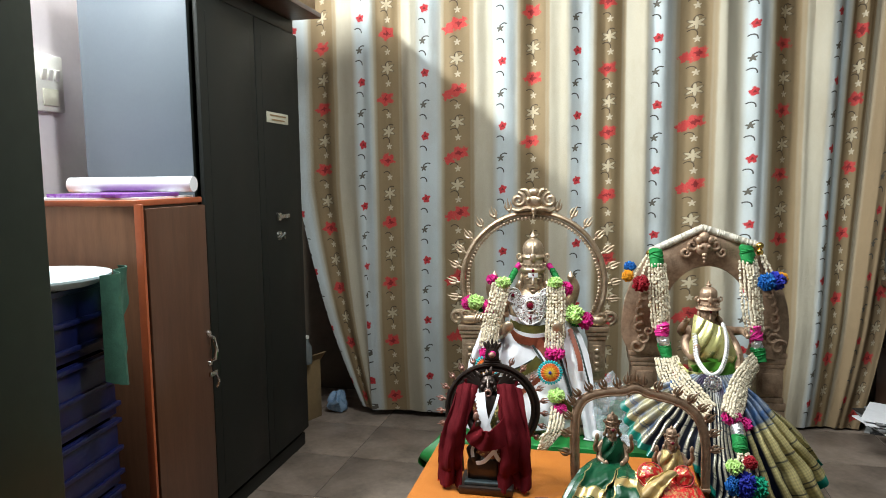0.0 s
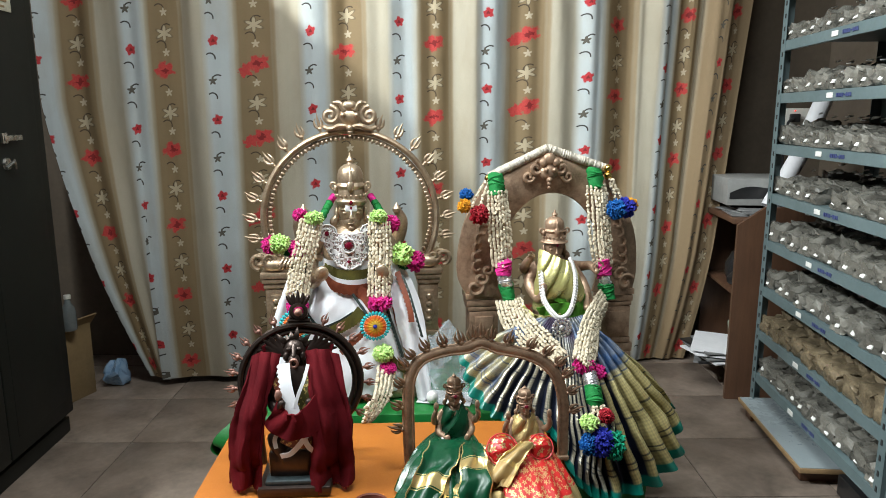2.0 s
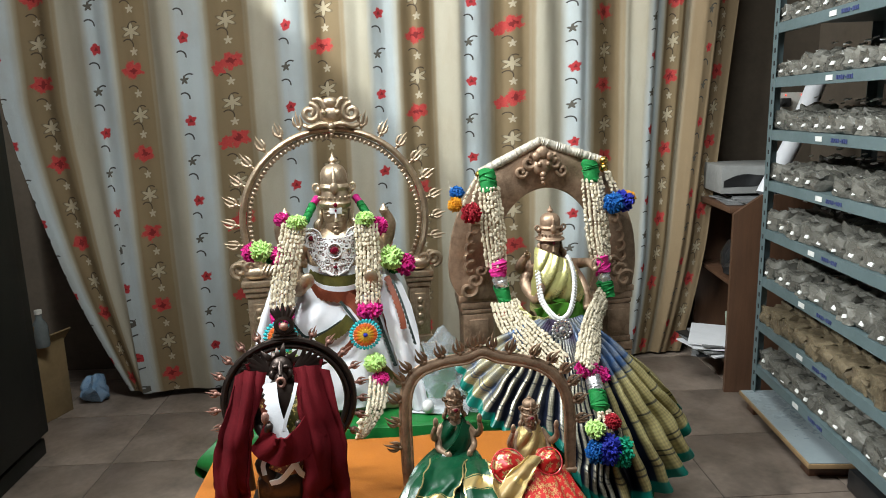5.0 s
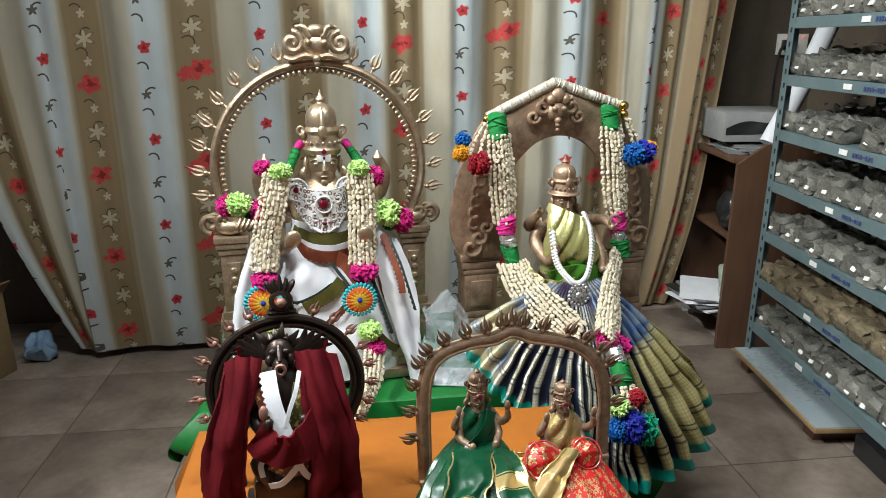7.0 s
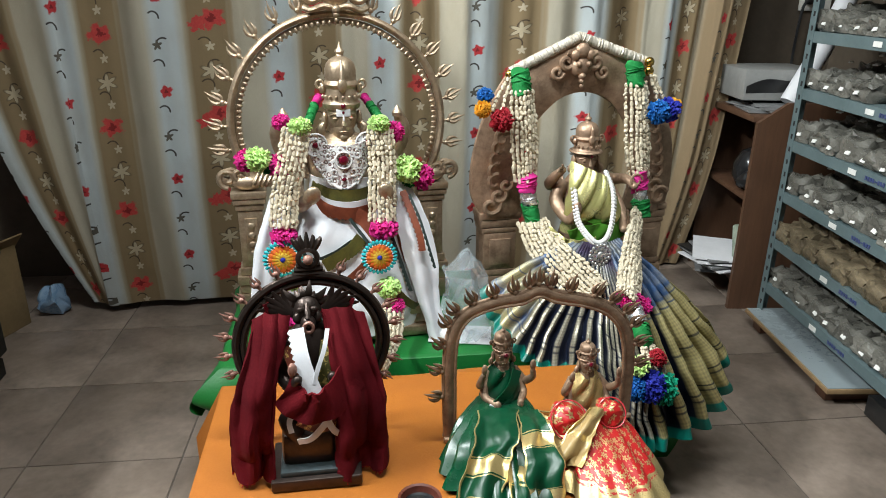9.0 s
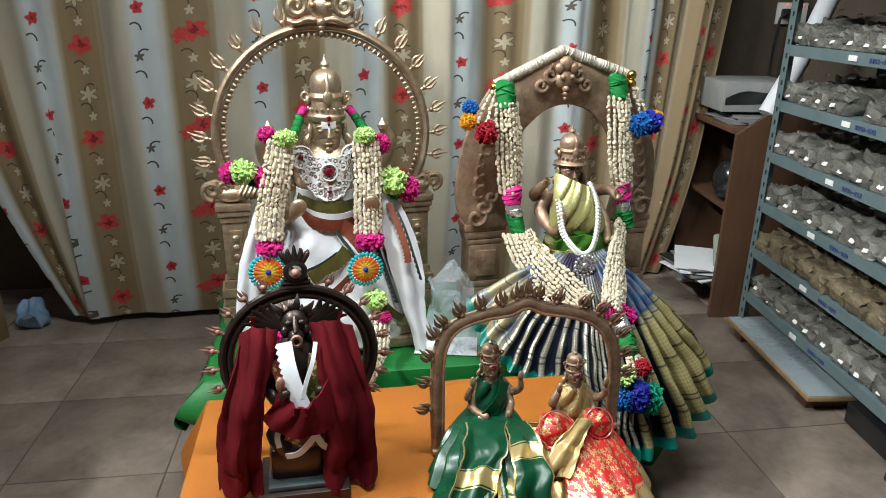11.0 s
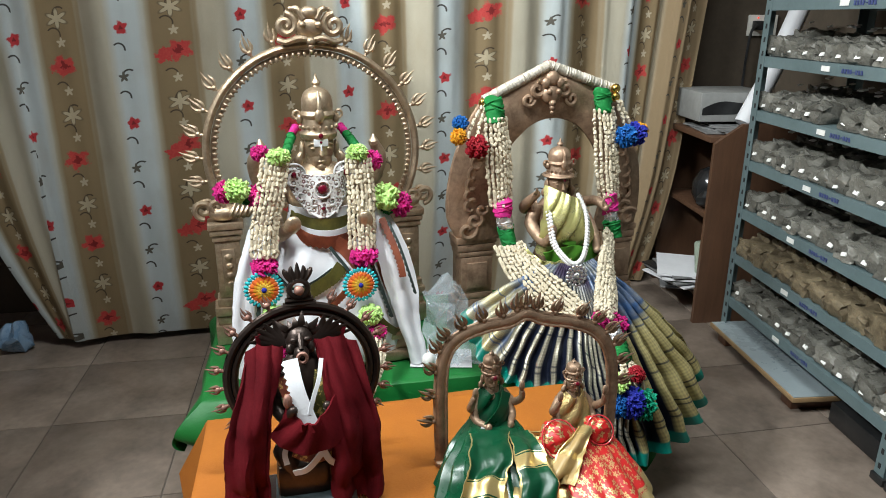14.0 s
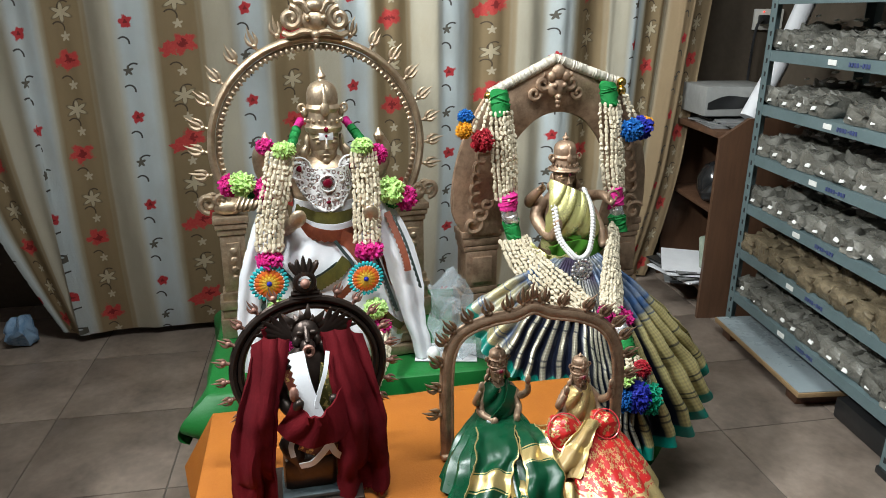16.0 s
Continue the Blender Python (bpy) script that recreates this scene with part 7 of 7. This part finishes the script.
for c, r in (((0.505, 1.995, 0.478), 0.034), ((0.592, 2.005, 0.474), 0.027)):
    c = Vector(c)
    q = (Vector((0.02, -0.72, 0.55))).to_track_quat("Z", "Y").to_matrix().to_4x4()

    def puff(u, v, c=c, r=r, q=q):
        a = 2 * math.pi * u
        d = r * 1.02 * v
        h = 0.012 * (1 - v ** 2.5) - 0.012 * max(0, v - 0.8) / 0.2
        return wrinkle(c + q @ Vector((d * math.cos(a), d * math.sin(a), h)), 45, 0.006, r * 90)
    pf = part("puffed_fold", Geo().sheet(puff, 36, 12, 0.001, uvfn=lambda u, v: (0.3 + 0.1 * v * math.cos(2 * math.pi * u), 0.3 + 0.17 * v * math.sin(2 * math.pi * u))), BR, t)
    ring = [c + q @ Vector((r * math.cos(a), r * math.sin(a), 0.006)) for a in [2 * math.pi * k / 40 for k in range(40)]]
    solo("bangle", Geo().tube(ring, 0.0014, 6, closed=True), M["pink_red"], "thin glossy pinkish red bangle resting on brocade skirt", "bangle", c, group="bangles on dress")

g = Geo()
line = smooth([(0.452, 2.065, z1 - 0.04), (0.49, 2.06, z1 - 0.052), (0.53, 2.05, z2 - 0.03)], 14)
solo("gold_thread", g.tube(line, 0.0016, 5), M["zari"], "thin gold thread tied between two small statues", "thread", (0.49, 2.06, z1 - 0.05))

# ---- small things on the tables ----
g = Geo().lathe([(0.002, 0.0), (0.016, 0.0), (0.022, 0.006), (0.031, 0.02), (0.0365, 0.03), (0.0355, 0.0345), (0.031, 0.033), (0.028, 0.022), (0.02, 0.012), (0.002, 0.01)], (0.222, 1.915, ZT), 32)
M["clay"] = surf("clay", (0.13, 0.035, 0.022), (0.07, 0.02, 0.014), 30, 0.32, fine=120)
M["oil"] = surf("oil", (0.012, 0.014, 0.016), (0.02, 0.022, 0.024), 10, 0.06, spread=0.01, bumps=0.03)
bw = thing("oil_bowl", "small reddish brown clay bowl holding black oil on orange cloth", "bowl", (0.222, 1.915, ZT))
part("bowl", g, M["clay"], bw)
part("oil", Geo().lathe([(0.001, 0), (0.0275, 0), (0.0275, 0.002), (0.001, 0.002)], (0.222, 1.915, ZT + 0.021), 28), M["oil"], bw, "glossy black oil")

M["film"], nt, b = tree("film", 0.15, spec=0.5)
b.inputs["Base Color"].default_value = (0.75, 0.85, 0.92, 1)
b.inputs["Alpha"].default_value = 0.2
co = nt.nodes.new("ShaderNodeTexCoord").outputs["Object"]
bump(nt, b, noise_of(nt, co, 40, 4), 0.8, 0.01)
bag = crumpled((0.475, 2.56, 0.455), (0.055, 0.035, 0.135), 8, 26, 18)
for p in bag.v:
    k = max(0, (p.z - 0.47) / 0.12)
    p.x -= 0.02 * k
    p.z = max(p.z, 0.3425)
solo("plastic_bag", bag, M["film"], "clear crumpled plastic bag standing on green cloth", "bag", (0.475, 2.56, 0.342))
solo("plastic_bag", crumpled((0.56, 2.575, 0.385), (0.07, 0.04, 0.055), 14, 22, 14), M["film"], "clear crumpled plastic bag lying on green cloth", "bag", (0.56, 2.575, 0.342))
solo("paper_sheet", Geo().box((0.47, 2.6, 0.3445), (0.16, 0.1, 0.002), pose(0, 0, 0, 0, 0, -18)), M["paper"], "folded white paper sheet on green cloth", "paper", (0.47, 2.6, 0.343))
solo("lime_fruit", Geo().ball((0.425, 2.565, 0.364), (0.018, 0.018, 0.02), None, 0, 14, 10), M["pearl"], "small round white ball on paper sheet", "ball", (0.425, 2.565, 0.345))

# ---- corner desk behind the rack ----
M["veneer"] = surf("veneer", (0.12, 0.06, 0.034), (0.075, 0.037, 0.021), 6, 0.42, fine=50, stretch=(6, 6, 0.8), bumps=0.05)
# white paper greyed: the shade about the desk is put into its colour
M["shaded_paper"] = surf("shaded_paper", (0.24, 0.24, 0.24), (0.12, 0.12, 0.12), 16, 0.7)
M["grey_case"] = surf("grey_case", (0.3, 0.3, 0.29), (0.22, 0.22, 0.21), 10, 0.4)
DESK = frame_from((1.752, 3.225), (1.858, 3.2))
dk = thing("desk", "brown veneer desk with open shelves full of clutter", "desk", m=DESK)
g = Geo()
poly = [(0.0, 0.0), (0.0, 0.745), (0.105, 0.82), (0.5, 0.82), (0.5, 0.0)]
g.add([(x, 0.0, z) for x, z in poly] + [(x, 0.02, z) for x, z in poly], [(0, 1, 2, 3, 4)[::-1], (5, 6, 7, 8, 9)] + [(i, (i + 1) % 5, 5 + (i + 1) % 5, 5 + i) for i in range(5)])
part("end_panel", g, M["veneer"], dk, world=False, smooth=False)
part("top", Geo().box((0.24, 0.27, 0.757), (0.5, 0.5, 0.022), bev=0.002), M["veneer"], dk, world=False)
part("shelf", Geo().box((0.26, 0.27, 0.44), (0.46, 0.49, 0.018), bev=0.002), M["veneer"], dk, world=False)
part("shelf", Geo().box((0.26, 0.27, 0.1), (0.46, 0.49, 0.018), bev=0.002), M["veneer"], dk, world=False)
part("end_panel", Geo().box((0.26, 0.53, 0.4), (0.48, 0.02, 0.8), bev=0.002), M["veneer"], dk, world=False)
m = DESK @ pose(0.02, 0.1, 0.7685)
rp = random.Random(9)
for k in range(4):
    solo("paper_sheet", Geo().box(m @ Vector((0.09 + 0.02 * k, 0.1 + 0.03 * rp.random(), 0.004 + 0.006 * k)), (0.2, 0.28, 0.005), m.to_3x3().to_4x4() @ pose(0, 0, 0, 0, 0, rp.uniform(-20, 20))), M["shaded_paper"], "loose creased white paper lying on desk, greyed for shade", "papers", m @ Vector((0.1, 0.1, 0.006 * k)), group="papers on desk")
bx2 = thing("machine_box", "grey white appliance box with dark curved print on desk", "box", m=DESK @ pose(0.0, 0.16, 0.8))
part("body", Geo().box((0.15, 0.15, 0.062), (0.3, 0.28, 0.115), bev=0.004), M["grey_case"], bx2, world=False)


def swoosh(u, v):
    x = 0.01 + 0.2 * u
    h = 0.026 + 0.032 * math.sin(math.pi * u) * (1 - 0.4 * u)
    return x, 0.0085, 0.045 + 0.035 * u * u + 0.01 * math.sin(5 * u) + h * (v - 0.5)


part("printed_swoosh", Geo().sheet(swoosh, 24, 4, 0.001), M["black"], bx2, world=False)
part("printed_mark", Geo().box((0.26, 0.0085, 0.06), (0.02, 0.002, 0.025), bev=0.0005), M["black"], bx2, world=False)
solo("round_pot", Geo().lathe([(0.002, 0), (0.05, 0.004), (0.075, 0.05), (0.075, 0.1), (0.05, 0.15), (0.02, 0.165), (0.002, 0.168)], DESK @ Vector((0.1, 0.2, 0.4495)), 24), surf("dark_gloss", (0.03, 0.03, 0.032), (0.05, 0.05, 0.052), 20, 0.18, 0.6), "dark shiny rounded metal pot on desk shelf", "pot", DESK @ Vector((0.1, 0.2, 0.45)))
solo("clutter_bundle", crumpled(DESK @ Vector((0.1, 0.14, 0.5)), (0.07, 0.06, 0.05), 21), M["black"], "dark crumpled bundle lying on desk shelf", "bundle", DESK @ Vector((0.1, 0.14, 0.45)))
solo("printed_packet", Geo().box(DESK @ Vector((0.12, 0.14, 0.21)), (0.16, 0.05, 0.2), DESK.to_3x3().to_4x4() @ pose(0, 0, 0, -14, 4, 20), bev=0.012), surf("foil", (0.45, 0.5, 0.4), (0.12, 0.16, 0.12), 18, 0.3, fine=60), "glossy pale green printed packet on lower shelf", "packet", DESK @ Vector((0.12, 0.14, 0.11)))
for k in range(9):
    solo("magazine", Geo().box(DESK @ Vector((0.0 + 0.02 * rp.random(), 0.2 + 0.03 * rp.random(), 0.115 + 0.008 * k)), (0.17, 0.26, 0.006), DESK.to_3x3().to_4x4() @ pose(0, 0, 0, rp.uniform(-3, 3), 0, rp.uniform(-25, 25))), (M["black"], M["shaded_paper"], M["paper"])[k % 3], "loose printed sheets heaped on lower shelf", "papers", DESK @ Vector((0.05, 0.2, 0.11 + 0.008 * k)), group="heaped papers")
solo("paper_roll", Geo().tube([(1.93, 3.3, 0.806), (2.04, 3.31, 1.0), (2.16, 3.33, 1.27)], 0.036, 16), M["paper"], "white rolled chart leaning on desk behind rack", "paper roll", (1.93, 3.3, 0.77))
SOCK = ROOM @ pose(2.86, WN, 1.17)
sk = thing("wall_socket", "white wall socket with black plug and cable", "socket", m=SOCK)
part("face_plate", Geo().box((0, -0.008, 0), (0.14, 0.016, 0.09), bev=0.003), M["white_plastic"], sk, world=False)
pg = part("plug", Geo().box((-0.035, -0.03, 0), (0.04, 0.036, 0.04), bev=0.006), M["black"], sk, "black plug", world=False)
part("cable", Geo().tube(smooth([(-0.05, -0.05, 0), (-0.08, -0.055, -0.03), (-0.085, -0.05, -0.15), (-0.085, -0.05, -0.3)], 20), 0.006, 8), M["black"], pg, "black cable", world=False)
M["neon"], nt_, b_ = tree("neon")
b_.inputs["Base Color"].default_value = (0.8, 0.03, 0.02, 1)
b_.inputs["Emission Color"].default_value, b_.inputs["Emission Strength"].default_value = (1, 0.08, 0.04, 1), 2.0
for x in (-0.03, 0.045):
    part("indicator", Geo().ball((x, -0.018, 0.033), 0.004, None, 0, 8, 6), M["neon"], sk, "red glowing indicator", world=False)

# ---- floor tiles ----
TILE = mesh_of("tile", Geo().box((0, 0, -0.006), (0.396, 0.396, 0.012), bev=0.0015), M["tile"])
for i in range(-3, 11):
    for j in range(-14, 4):
        x, y = 0.4 * i + 0.2, 0.4 * j + 0.2
        if WL - 0.2 < x < WR + 0.2 and WS - 0.2 < y < WN + 0.2:
            ob = new("tile", TILE)
            ob.parent = floor
            ob.matrix_basis = ROOM @ pose(x, y, 0.0, 0, 0, 90 * ((i * 7 + j * 3) % 4))
